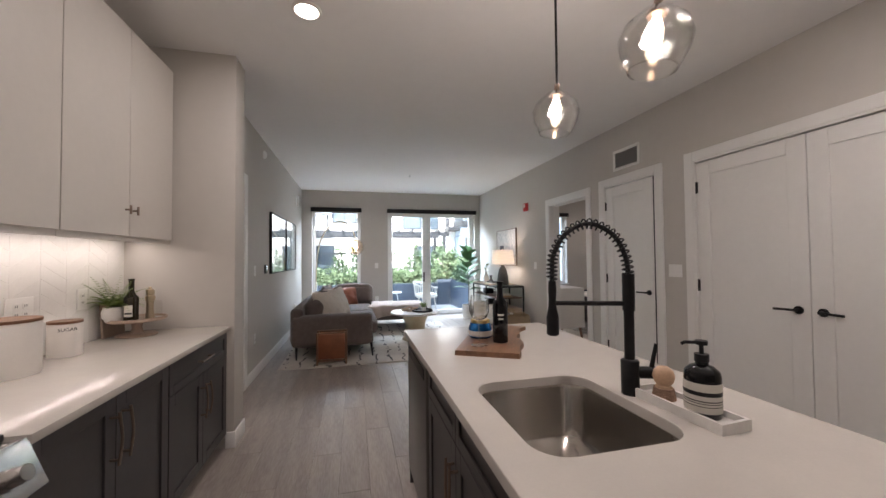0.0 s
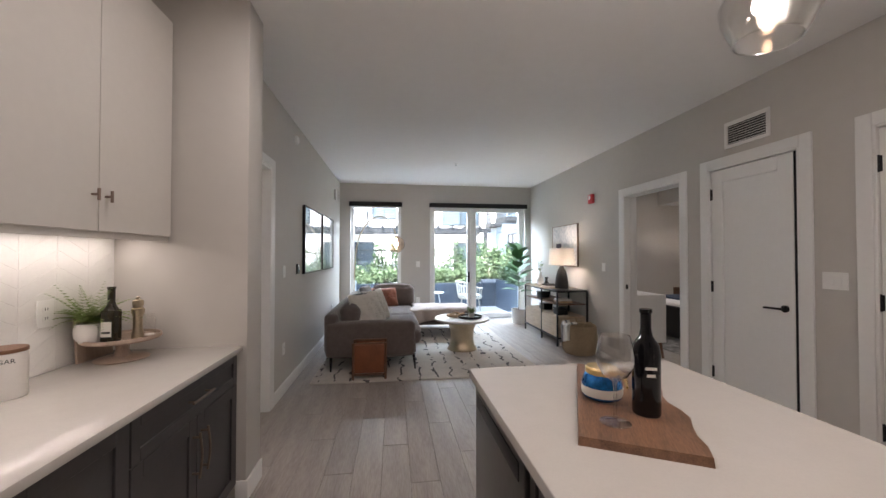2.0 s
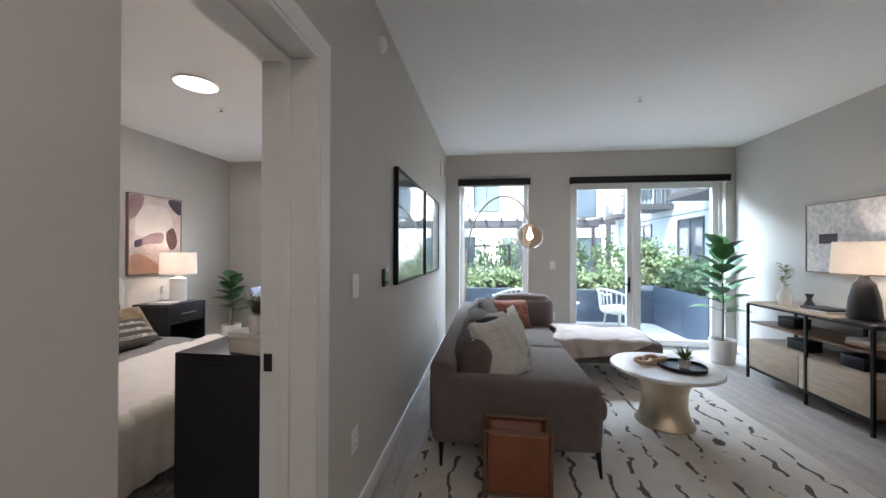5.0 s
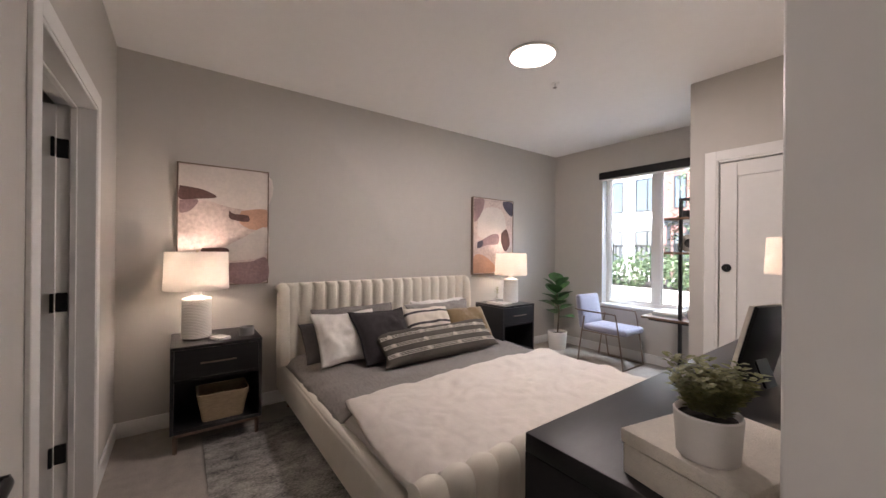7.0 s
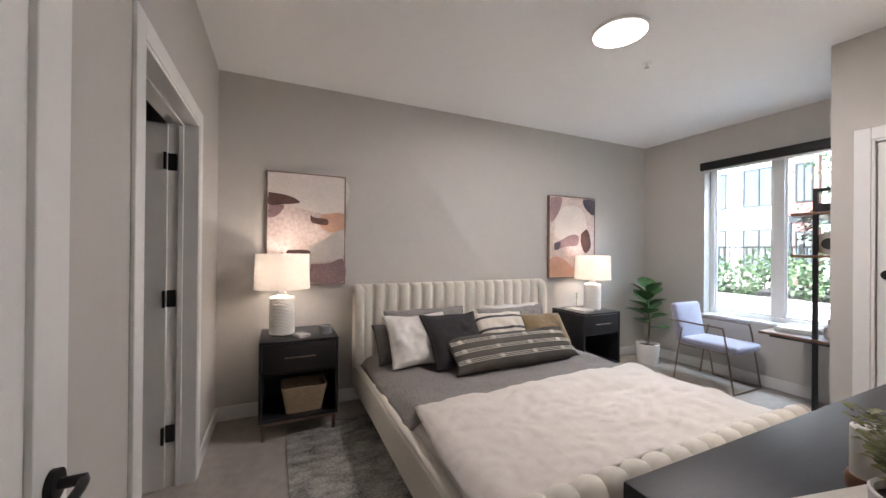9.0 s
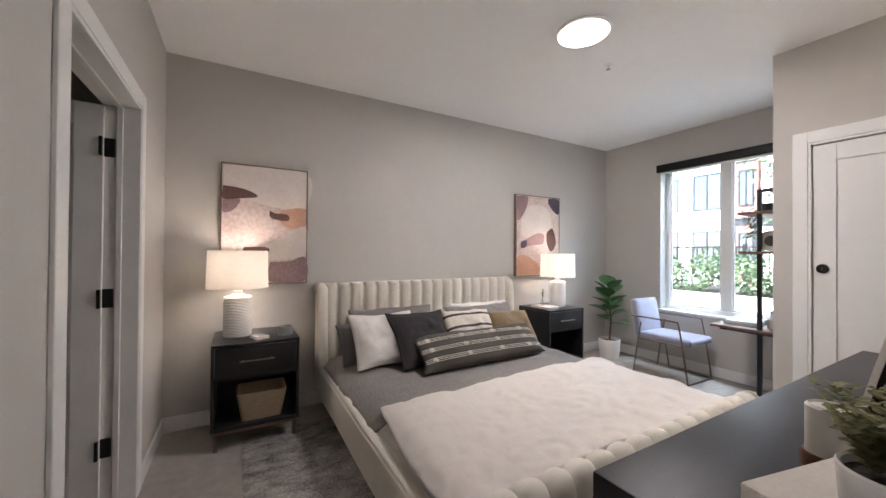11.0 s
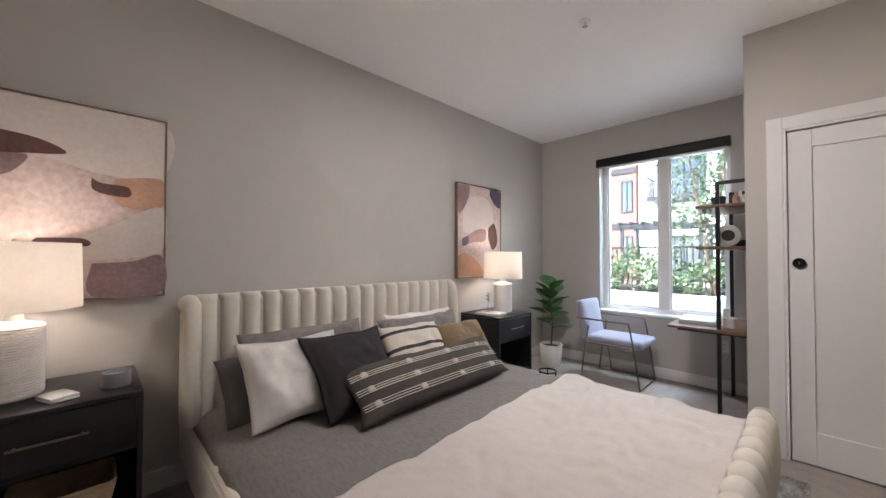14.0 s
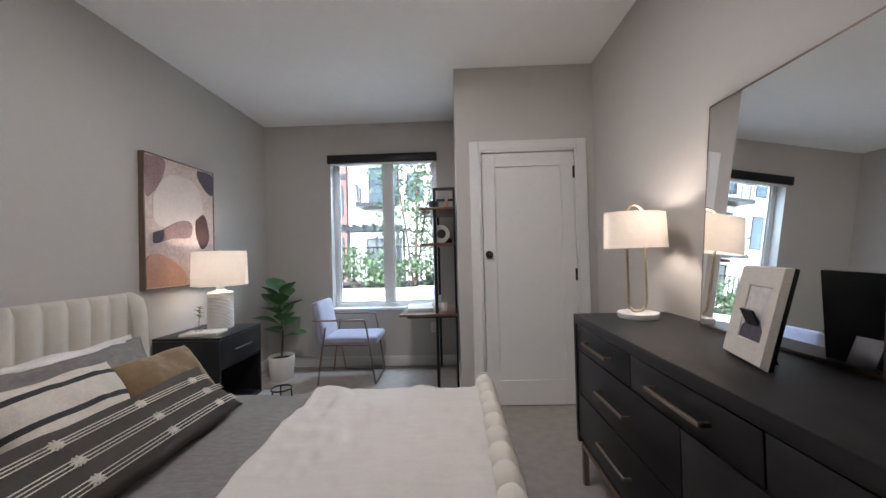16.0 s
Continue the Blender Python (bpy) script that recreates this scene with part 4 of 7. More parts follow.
lathe("neck", [(0.03, 0.152), (0.018, 0.175), (0.0145, 0.19), (0.0145, 0.25), (0.017, 0.252), (0.017, 0.262), (0, 0.262)], OLIVEG, ob_, seg=20)
box("label", (-0.022, -0.0312, 0.03), (0.022, -0.0302, 0.10), LABEL, ob_)
box("label_band", (-0.018, -0.0318, 0.045), (0.018, -0.0313, 0.055), BLACK, ob_)
pm = thing("pepper_mill", "brass pepper mill on the tray", "pepper mill", pose(-1.475, 4.20, TZ))
lathe("body", [(0, 0), (0.025, 0), (0.026, 0.01), (0.019, 0.05), (0.02, 0.11), (0.027, 0.125), (0.027, 0.145), (0.018, 0.15), (0.024, 0.165), (0.022, 0.185), (0.008, 0.192), (0.009, 0.202), (0, 0.206)], BRASS, pm, seg=24)
gj = thing("glass_jar", "small clear glass jar on the tray", "jar", pose(-1.47, 4.275, TZ))
gl = lathe("jar", [(0.025, 0.002), (0.028, 0.006), (0.028, 0.09), (0.022, 0.10), (0.022, 0.108)], GLASS, gj, seg=20)
lathe("base", [(0, 0), (0.026, 0), (0.026, 0.003), (0, 0.003)], CERAM, gj, seg=20)
cbk = thing("cutting_board", "pale wooden cutting board leaning on the backsplash", "cutting board")
box("board", (0, -0.11, 0), (0.014, 0.11, 0.22), STAND, cbk, 0.005, m=pose(-1.705, 4.25, C, 0, -4, 0))

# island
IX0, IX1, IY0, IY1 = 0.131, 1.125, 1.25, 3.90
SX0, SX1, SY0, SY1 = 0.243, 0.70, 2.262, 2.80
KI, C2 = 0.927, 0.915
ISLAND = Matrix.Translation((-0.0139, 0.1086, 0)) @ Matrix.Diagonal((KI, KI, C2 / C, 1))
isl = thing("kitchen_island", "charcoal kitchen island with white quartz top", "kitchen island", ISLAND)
box("body", (0.18, IY0 + 0.03, 0.10), (0.86, 2.25, C - 0.031), CHAR, isl)
box("body", (0.18, 2.25, 0.10), (0.86, 2.83, 0.60), CHAR, isl)
box("body", (0.72, 2.25, 0.62), (0.86, 2.83, C - 0.031), CHAR, isl)
box("body", (0.18, 2.83, 0.10), (0.86, 3.24, C - 0.031), CHAR, isl)
box("side_panel", (0.16, 3.855, 0.0), (0.86, 3.875, C - 0.031), CHAR, isl)
box("toe_kick", (0.23, IY0 + 0.05, 0.0), (0.84, 3.24, 0.10), CHAR, isl)
box("back_panel", (0.86, IY0 + 0.03, 0.0), (0.88, 3.875, C - 0.031), CHAR, isl)
box("front_rail", (0.18, 2.25, 0.62), (0.20, 2.83, C - 0.031), CHAR, isl)
for a, b in ((1.30, 1.77), (1.77, 2.25), (2.25, 2.745), (2.745, 3.235)):
    shaker_front(isl, "cabinet_door", 0.18, a + 0.002, b - 0.002, 0.105, C - 0.17, -1, CHAR)
    shaker_front(isl, "drawer_front", 0.18, a + 0.002, b - 0.002, C - 0.166, C - 0.036, -1, CHAR, 0.04)
bar_pull(isl, (0.16, 2.72, 0.48), (0.16, 2.72, 0.66), (-1, 0, 0), BRONZE)
bar_pull(isl, (0.16, 2.77, 0.48), (0.16, 2.77, 0.66), (-1, 0, 0), BRONZE)
bm = bmesh.new()


def rounded(x0, x1, y0, y1, r, z, n=6):
    out = []
    for cx, cy, a0 in ((x1 - r, y1 - r, 0), (x0 + r, y1 - r, 90), (x0 + r, y0 + r, 180), (x1 - r, y0 + r, 270)):
        for k in range(n + 1):
            a = radians(a0 + 90 * k / n)
            out.append((cx + r * math.cos(a), cy + r * math.sin(a), z))
    return out


def ring_faces(bm, a, b):
    for i in range(len(a)):
        bm.faces.new((a[i], a[(i + 1) % len(a)], b[(i + 1) % len(b)], b[i]))


rings = []
for (x0, x1, y0, y1, r), z in (((SX0, SX1, SY0, SY1, 0.09), C - 0.03), ((SX0, SX1, SY0, SY1, 0.09), C - 0.002), ((SX0 - 0.002, SX1 + 0.002, SY0 - 0.002, SY1 + 0.002, 0.092), C), ((IX0 + 0.002, IX1 - 0.002, IY0 + 0.002, IY1 - 0.002, 0.004), C), ((IX0, IX1, IY0, IY1, 0.006), C - 0.002), ((IX0, IX1, IY0, IY1, 0.006), C - 0.03)):
    rings.append([bm.verts.new(p) for p in rounded(x0, x1, y0, y1, r, z)])
for a, b in zip(rings, rings[1:] + rings[:1]):
    ring_faces(bm, a, b)
to_ob("countertop", bm, QUARTZ, isl, "auto")
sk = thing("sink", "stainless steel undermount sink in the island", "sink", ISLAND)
bm = bmesh.new()
rings = []
for off, r, z in ((0.012, 0.085, C - 0.0305), (-0.004, 0.085, C - 0.0305), (-0.006, 0.085, C - 0.04), (-0.016, 0.08, C - 0.17), (-0.03, 0.075, C - 0.20), (-0.07, 0.05, C - 0.212), (-0.19, 0.02, C - 0.222)):
    rings.append([bm.verts.new(p) for p in rounded(SX0 - off, SX1 + off, SY0 - off, SY1 + off, r, z)])
for a, b in zip(rings, rings[1:]):
    ring_faces(bm, a, b)
bm.faces.new(rings[-1])
to_ob("basin", bm, SINKS, sk, "auto")
lathe("drain", [(0, -0.002), (0.03, -0.002), (0.045, 0.003), (0.048, 0.0)], BLACK, sk, at=(0.47, 2.47, C - 0.219), seg=24)
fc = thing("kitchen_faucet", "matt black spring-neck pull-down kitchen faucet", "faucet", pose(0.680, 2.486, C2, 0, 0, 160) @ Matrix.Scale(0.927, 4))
lathe("base", [(0, 0), (0.03, 0), (0.03, 0.115), (0.026, 0.12), (0.017, 0.122), (0.017, 0.40), (0, 0.40)], BLACK, fc, seg=24)
lathe("collar", [(0.0205, 0.29), (0.0205, 0.42), (0, 0.42)], BLACK, fc, seg=20)
arch = smooth_path([(0, 0, 0.40), (0.005, 0, 0.47), (0.045, 0, 0.555), (0.13, 0, 0.60), (0.21, 0, 0.565), (0.255, 0, 0.49), (0.262, 0, 0.42), (0.262, 0, 0.36)], 8)
tube("hose", arch, 0.0085, BLACK, fc, 10)
turns, coil, N = 30, [], 30 * 12
arc_len = len(arch) - 1
for i in range(N + 1):
    f = i / N * arc_len * 0.90
    k = min(int(f), arc_len - 1)
    p = arch[k].lerp(arch[k + 1], f - k)
    d = (arch[k + 1] - arch[k]).normalized()
    s = Vector((0, 1, 0))
    u = d.cross(s)
    a = 2 * math.pi * turns * i / N
    coil.append(p + 0.0175 * (s * math.cos(a) + u * math.sin(a)))
tube("spring", coil, 0.0032, BLACK, fc, 6)
lathe("spray_head", [(0, 0.20), (0.017, 0.20), (0.022, 0.205), (0.022, 0.265), (0.015, 0.30), (0.013, 0.33), (0.015, 0.36), (0.013, 0.395), (0, 0.395)], BLACK, fc, at=(0.262, 0, 0), seg=20)
tube("holder_arm", [(0, 0, 0.315), (0.262, 0, 0.315)], 0.0085, BLACK, fc)
bm = bmesh.new()
bm_tube(bm, [(0, 0, 0.075), (-0.085, 0, 0.075)], 0.021, 18)
bm_tube(bm, [(-0.07, 0, 0.085), (-0.088, 0, 0.175)], [0.008, 0.006], 10)
to_ob("handle", bm, BLACK, fc, "auto")
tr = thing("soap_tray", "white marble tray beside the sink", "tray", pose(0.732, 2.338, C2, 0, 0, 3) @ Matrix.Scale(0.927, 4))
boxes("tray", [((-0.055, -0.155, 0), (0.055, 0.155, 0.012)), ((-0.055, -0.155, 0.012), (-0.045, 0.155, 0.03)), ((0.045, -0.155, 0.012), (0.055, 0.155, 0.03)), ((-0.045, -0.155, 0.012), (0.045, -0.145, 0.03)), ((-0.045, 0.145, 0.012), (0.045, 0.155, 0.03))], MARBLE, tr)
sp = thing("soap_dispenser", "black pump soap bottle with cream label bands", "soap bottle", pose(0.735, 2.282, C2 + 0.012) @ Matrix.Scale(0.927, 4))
lathe("bottle", [(0, 0), (0.044, 0), (0.047, 0.004), (0.047, 0.118), (0.044, 0.13), (0.03, 0.143), (0.017, 0.148), (0.017, 0.156), (0, 0.156)], WINEG, sp, seg=32)
lathe("label", [(0.0476, 0.018), (0.0478, 0.019), (0.0478, 0.10), (0.0476, 0.101)], LABEL, sp, seg=32)
for z0, z1 in ((0.066, 0.078), (0.05, 0.053), (0.044, 0.046), (0.036, 0.038)):
    lathe("label_band", [(0.0481, z0), (0.0482, z1)], BLACK, sp, seg=32)
bm = bmesh.new()
bm_tube(bm, [(0, 0, 0.156), (0, 0, 0.178)], 0.019, 20)
bm_tube(bm, [(0, 0, 0.178), (0, 0, 0.205)], 0.006, 10)
bm_tube(bm, [(0, 0, 0.205), (0, 0, 0.217)], 0.016, 16)
bm_tube(bm, [(0, 0, 0.211), (-0.035, 0.025, 0.209), (-0.042, 0.03, 0.203)], 0.005, 8)
to_ob("pump", bm, BLACK, sp, "auto")
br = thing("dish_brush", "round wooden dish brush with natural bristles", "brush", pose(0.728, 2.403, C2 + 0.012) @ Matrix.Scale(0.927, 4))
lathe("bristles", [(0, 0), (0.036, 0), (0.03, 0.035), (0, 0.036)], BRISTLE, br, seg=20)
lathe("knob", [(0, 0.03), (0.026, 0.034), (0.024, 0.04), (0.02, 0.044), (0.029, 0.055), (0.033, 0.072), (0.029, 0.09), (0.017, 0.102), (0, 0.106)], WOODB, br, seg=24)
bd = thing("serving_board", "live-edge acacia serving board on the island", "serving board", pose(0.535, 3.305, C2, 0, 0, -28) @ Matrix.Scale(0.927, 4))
bm = bmesh.new()
lo, hi = [], []
for k in range(13):
    t = k / 12
    yv = -0.355 + 0.71 * t
    lo.append((-0.155, yv))
    hi.append((0.15 + 0.018 * math.sin(7 * t) + 0.012 * math.sin(19 * t + 1), yv))
loop = lo + hi[::-1]
b0, b1 = [bm.verts.new((x, y, 0)) for x, y in loop], [bm.verts.new((x * 0.985, y * 0.99, 0.024)) for x, y in loop]
ring_faces(bm, b0, b1)
bm.faces.new(b1)
bm.faces.new(b0[::-1])
to_ob("board", bm, ACACIA, bd, "auto")
BZ = C2 + 0.0235
wb = thing("wine_bottle", "dark glass wine bottle on the serving board", "wine bottle", pose(0.520, 3.180, BZ))
lathe("glass", [(0, 0), (0.036, 0), (0.038, 0.005), (0.038, 0.175), (0.034, 0.20), (0.018, 0.225), (0.0145, 0.245), (0.0145, 0.29), (0.017, 0.292), (0.017, 0.303), (0, 0.304)], WINEG, wb, seg=28)
for q, (w_, z_) in enumerate(((0.030, 0.135), (0.022, 0.115))):
    box("label_mark", (-w_ / 2, -0.0392, z_), (w_ / 2, -0.0378, z_ + 0.008), LABEL, wb, m=pose(0, 0, 0, 0, 0, -18))
wg = thing("wine_glass", "clear stemmed wine glass on the serving board", "wine glass", pose(0.392, 3.135, BZ) @ Matrix.Scale(1.12, 4))
g = lathe("glass", [(0, 0.0), (0.036, 0.002), (0.034, 0.004), (0.006, 0.009), (0.0042, 0.03), (0.0042, 0.095), (0.008, 0.103), (0.03, 0.118), (0.043, 0.145), (0.044, 0.165), (0.035, 0.215), (0.034, 0.215), (0.0425, 0.165), (0.0415, 0.146), (0.029, 0.1195), (0.0, 0.106)], WGLASS, wg, seg=32)
g.visible_shadow = False
cj = thing("candle_jar", "blue glass candle jar with a gold lid", "candle jar", pose(0.460, 3.310, BZ))
lathe("jar", [(0, 0), (0.052, 0), (0.06, 0.008), (0.062, 0.05), (0.052, 0.075), (0.05, 0.078), (0, 0.078)], BLUEG, cj)
lathe("jar_base", [(0.0605, 0.012), (0.0628, 0.018), (0.0632, 0.034), (0.0625, 0.040)], LABEL, cj)
lathe("lid", [(0, 0.079), (0.05, 0.079), (0.05, 0.094), (0.046, 0.098), (0, 0.098)], GOLD, cj)
for k in range(3):
    fk = thing("cheese_knife", "slim gold cheese knife on the board", "cutlery", pose(0.585 + 0.02 * k, 3.36 + 0.03 * k, BZ + 0.004, 0, 0, 60 + 7 * k), "cheese knives")
    tube("handle", [(0, 0, 0), (0.10, 0, 0)], 0.0042, GOLD, fk, 8)
    box("blade", (0.10, -0.008, -0.001), (0.17, 0.008, 0.0012), GOLD, fk)
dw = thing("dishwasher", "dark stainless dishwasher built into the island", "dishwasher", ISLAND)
box("body", (0.185, 3.245, 0.10), (0.84, 3.85, C - 0.033), BLACK, dw)
box("door", (0.150, 3.25, 0.11), (0.185, 3.848, C - 0.035), DSTEEL, dw, 0.005)
box("handle_pocket", (0.146, 3.29, C - 0.125), (0.151, 3.81, C - 0.075), BLACK, dw, 0.002)
box("toe_panel", (0.22, 3.25, 0.0), (0.24, 3.85, 0.10), BLACK, dw)


def pendant(x, y, zb, tilt):
    p = thing("pendant_lamp", "clear glass pendant lamp with black rod, lit bulb", "pendant lamp", pose(x, y, 0), "pendants over the island")
    lathe("canopy", [(0, CEIL), (0.06, CEIL), (0.06, CEIL - 0.015), (0, CEIL - 0.02)], BLACK, p, seg=24)
    tube("rod", [(0, 0, CEIL - 0.01), (0, 0, zb + 0.255)], 0.006, BLACK, p, 10)
    m = pose(0, 0, zb + 0.25, tilt * 0.6, tilt, 0)
    lathe("socket", [(0, 0.012), (0.013, 0.01), (0.013, -0.012), (0.030, -0.04), (0.03, -0.05), (0, -0.05)], BRONZE, p, seg=20, m=m)
    gl = lathe("glass_shade", [(0.03, -0.028), (0.05, -0.040), (0.095, -0.085), (0.108, -0.125), (0.100, -0.165), (0.072, -0.225), (0.070, -0.225), (0.098, -0.165), (0.1055, -0.125), (0.093, -0.087), (0.048, -0.043), (0.03, -0.031)], GLASS, p, seg=36, m=m)
    gl.visible_shadow = False
    tube("glass_rim", [(0.071 * math.cos(a), 0.071 * math.sin(a), -0.225) for a in [2 * math.pi * i / 36 for i in range(37)]], 0.0022, GLASS, p, 6, m)
    b = lathe("bulb", [(0, -0.05), (0.012, -0.055), (0.022, -0.095), (0.022, -0.125), (0.012, -0.165), (0, -0.172)], BULB, p, seg=20, m=m)
    b.visible_shadow = False


pendant(0.75, 3.0, 1.925, 3)
pendant(0.75, 2.41, 1.925, 5)

# ---- living room ----
rug = tagged(box("area_rug", (-1.11, 6.235, 0.001), (1.56, 9.0, 0.016), RUGL, None, 0.006), "cream rug with broken dark lines under the sofa", "rug")
sf = thing("sectional_sofa", "grey-brown L-shaped sofa with chaise and dark legs", "sofa")
box("seat_base", (-0.98, 6.60, 0.20), (0.06, 9.30, 0.31), SOFA, sf, 0.03, 3)
box("chaise_base", (0.062, 8.32, 0.20), (1.16, 9.30, 0.31), SOFA, sf, 0.03, 3)
soft_box("armrest", (-1.0, 6.53, 0.19), (0.04, 6.70, 0.60), SOFA, sf, 0.045, 0.012, 1)
soft_box("backrest_frame", (-1.02, 6.56, 0.22), (-0.86, 9.34, 0.70), SOFA, sf, 0.05, 0.01, 2)
soft_box("backrest_frame", (-0.86, 9.16, 0.22), (0.16, 9.34, 0.70), SOFA, sf, 0.05, 0.01, 3)
soft_box("seat_cushion", (-0.86, 6.71, 0.29), (0.13, 8.02, 0.45), SOFA, sf, 0.06, 0.025, 4)
soft_box("seat_cushion", (-0.86, 8.03, 0.29), (0.13, 9.15, 0.45), SOFA, sf, 0.06, 0.02, 5)
soft_box("chaise_cushion", (0.14, 8.30, 0.29), (1.18, 9.30, 0.45), SOFA, sf, 0.06, 0.02, 6)
soft_box("back_cushion", (-0.87, 6.74, 0.43), (-0.62, 7.52, 0.78), SOFA, sf, 0.09, 0.035, 7)
soft_box("back_cushion", (-0.87, 7.54, 0.43), (-0.62, 8.32, 0.78), SOFA, sf, 0.09, 0.035, 8)
soft_box("back_cushion", (-0.87, 8.34, 0.43), (-0.62, 9.10, 0.78), SOFA, sf, 0.09, 0.035, 9)
soft_box("back_cushion", (-0.60, 8.95, 0.43), (0.15, 9.17, 0.83), SOFA, sf, 0.09, 0.035, 10)
for x, y in ((-0.945, 6.62), (0.03, 6.62), (-0.945, 9.25), (1.10, 9.25), (1.10, 8.38), (0.03, 8.36)):
    bm = bmesh.new()
    bm_tube(bm, [(x, y, 0.20), (x + (0.02 if x > 0 else -0.0), y - 0.015, 0.016)], [0.02, 0.009], 10)
    to_ob("leg", bm, BLACK, sf, "auto")


def put_cushion(label, w, h, d, material, m, seed, flange=0.0, name="throw_pillow", group=""):
    t = thing(name, label, "pillow", m, group)
    cushion("cover", w, h, d, material, t, None, seed, flange=flange, n=32, wrinkle=0.006 if material is BOLST else 0.022 if material is WHITEC else 0.014, pinch=0.2)
    return t


SG = "cushions on the sofa"
def fringed(m, w, h, seed):
    """A cream pillow with short yarn tassels along its two sides."""
    t = put_cushion("cream tufted throw pillow with a fringe on the sofa", w, h, 0.17, CREAM, m, seed, group=SG)
    rg_ = random.Random(seed)
    bm = bmesh.new()
    for s in (-1, 1):
        for k in range(22):
            z = h * (0.03 + 0.94 * k / 21)
            x = s * w / 2 * 0.985
            bm_tube(bm, [(x, 0, z), (x + s * rg_.uniform(0.02, 0.035), rg_.uniform(-0.01, 0.01), z - rg_.uniform(0.005, 0.02))], [0.006, 0.004], 5)
    to_ob("fringe", bm, YARN, t)
    for k in range(5):
        z = h * (0.18 + 0.16 * k)
        v = abs(2 * z / h - 1)
        pts = []
        for i in range(17):
            x = w * 0.88 * (i / 16 - 0.5)
            u = abs(2 * x / w)
            pts.append((x, -(max(0, 1 - u ** 2.6) ** 0.5 * max(0, 1 - v ** 2.6) ** 0.5 * 0.085 + 0.002), z))
        tube("tufted_row", pts, 0.006, CREAM, t, 5)


fringed(pose(-0.46, 6.98, 0.45, -24, 0, 58), 0.58, 0.48, 1)
fringed(pose(-0.38, 7.42, 0.45, -22, 0, 64), 0.56, 0.48, 2)
put_cushion("dark green throw pillow on the sofa", 0.54, 0.47, 0.12, TEAL, pose(-0.46, 7.22, 0.45, -22, 0, 62), 3, group=SG)
rp = put_cushion("rust velvet pillow with stitched rows", 0.52, 0.36, 0.15, RUST, pose(-0.36, 8.80, 0.45, -16, 0, 22), 4, group=SG)
for k in range(5):
    tube("ridge", [(-0.22, -0.078 + 0.03 * abs(k - 2) / 2, 0.06 + 0.06 * k), (0, -0.086 + 0.03 * abs(k - 2) / 2, 0.06 + 0.06 * k), (0.22, -0.078 + 0.03 * abs(k - 2) / 2, 0.06 + 0.06 * k)], 0.006, RUST, rp, 6)
put_cushion("grey throw pillow in the sofa corner", 0.5, 0.46, 0.16, GREYC, pose(-0.58, 8.25, 0.45, -15, 0, 80), 5, group=SG)


def throw_fn(u, v):
    x = 0.10 + 0.98 * u + 0.05 * math.sin(6 * v)
    y = 8.98 - v * 0.95 + 0.05 * math.sin(5 * u + 1)
    z = 0.478 + 0.016 * abs(noise.noise(Vector((u * 7, v * 6, 2)))) + 0.02 * noise.noise(Vector((u * 4, v * 9, 5)))
    if y < 8.27:
        z = 0.47 - (8.27 - y) * 0.9
        y = 8.262 - 0.02 * abs(math.sin(u * 14)) + (0.005 if u < 0.5 else 0)
    return (x, y, max(z, 0.10))


th = thing("throw_blanket", "blush knitted throw spread over the chaise", "blanket")
drape("cloth", 40, 40, lambda u, v: throw_fn(u, v * (0.75 + 0.35 * (1 - u))), THROW, th, 0.012)
mg = thing("magazine_rack", "brown leather sling rack with a walnut frame", "magazine rack")
for y in (6.30, 6.49):
    bm = bmesh.new()
    for x in (-0.655, -0.30):
        bm_tube(bm, [(x, y, 0.0 if y < 6.235 else 0.016), (x, y, 0.42)], 0.014, 10)
    bm_tube(bm, [(-0.655, y, 0.41), (-0.30, y, 0.41)], 0.013, 10)
    bm_tube(bm, [(-0.655, y, 0.07), (-0.30, y, 0.07)], 0.011, 10)
    to_ob("frame", bm, WALNUT, mg, "auto")
drape("sling", 8, 14, lambda u, v: (-0.64 + 0.325 * u, 6.285 + 0.22 * v, 0.41 - 0.30 * math.sin(math.pi * v) ** 0.5), LEATHER, mg, 0.006)
box("front_panel", (-0.64, 6.281, 0.09), (-0.315, 6.289, 0.40), LEATHER, mg, 0.003)

ctb = thing("coffee_table", "round white-top coffee table with brass pedestal", "coffee table", pose(0.79, 7.45, 0.016))
lathe("pedestal", [(0, 0), (0.215, 0), (0.22, 0.012), (0.19, 0.05), (0.165, 0.15), (0.17, 0.27), (0.21, 0.38), (0.25, 0.425), (0, 0.425)], BRASS, ctb, seg=40)
lathe("tabletop", [(0, 0.425), (0.385, 0.425), (0.405, 0.435), (0.407, 0.45), (0.40, 0.459), (0, 0.46)], MARBLE, ctb, seg=56)
T = 0.477
ty = thing("round_tray", "round black tray on the coffee table", "tray", pose(0.90, 7.40, T))
lathe("tray", [(0, 0), (0.165, 0), (0.172, 0.004), (0.172, 0.03), (0.165, 0.03), (0.163, 0.008), (0, 0.008)], BLACK, ty, seg=40)
sc = thing("potted_succulent", "small spiky plant in a pale pot", "potted plant", pose(0.92, 7.40, T + 0.009))
lathe("pot", [(0, 0), (0.038, 0), (0.046, 0.06), (0.04, 0.06), (0.038, 0.05), (0, 0.05)], CERAM, sc)
bm = bmesh.new()
rng = random.Random(7)
for k in range(60):
    a, l = rng.uniform(0, 6.28), rng.uniform(0.4, 2.2)
    bm_leaf(bm, (0, 0, 0.05), (math.cos(a), math.sin(a), l), rng.uniform(0.08, 0.14), 0.014, 0.15, rows=3)
to_ob("leaves", bm, FERN, sc)
kn = thing("wooden_knot", "pale wooden chain link ornament on the coffee table", "ornament", pose(0.70, 7.48, T + 0.021))
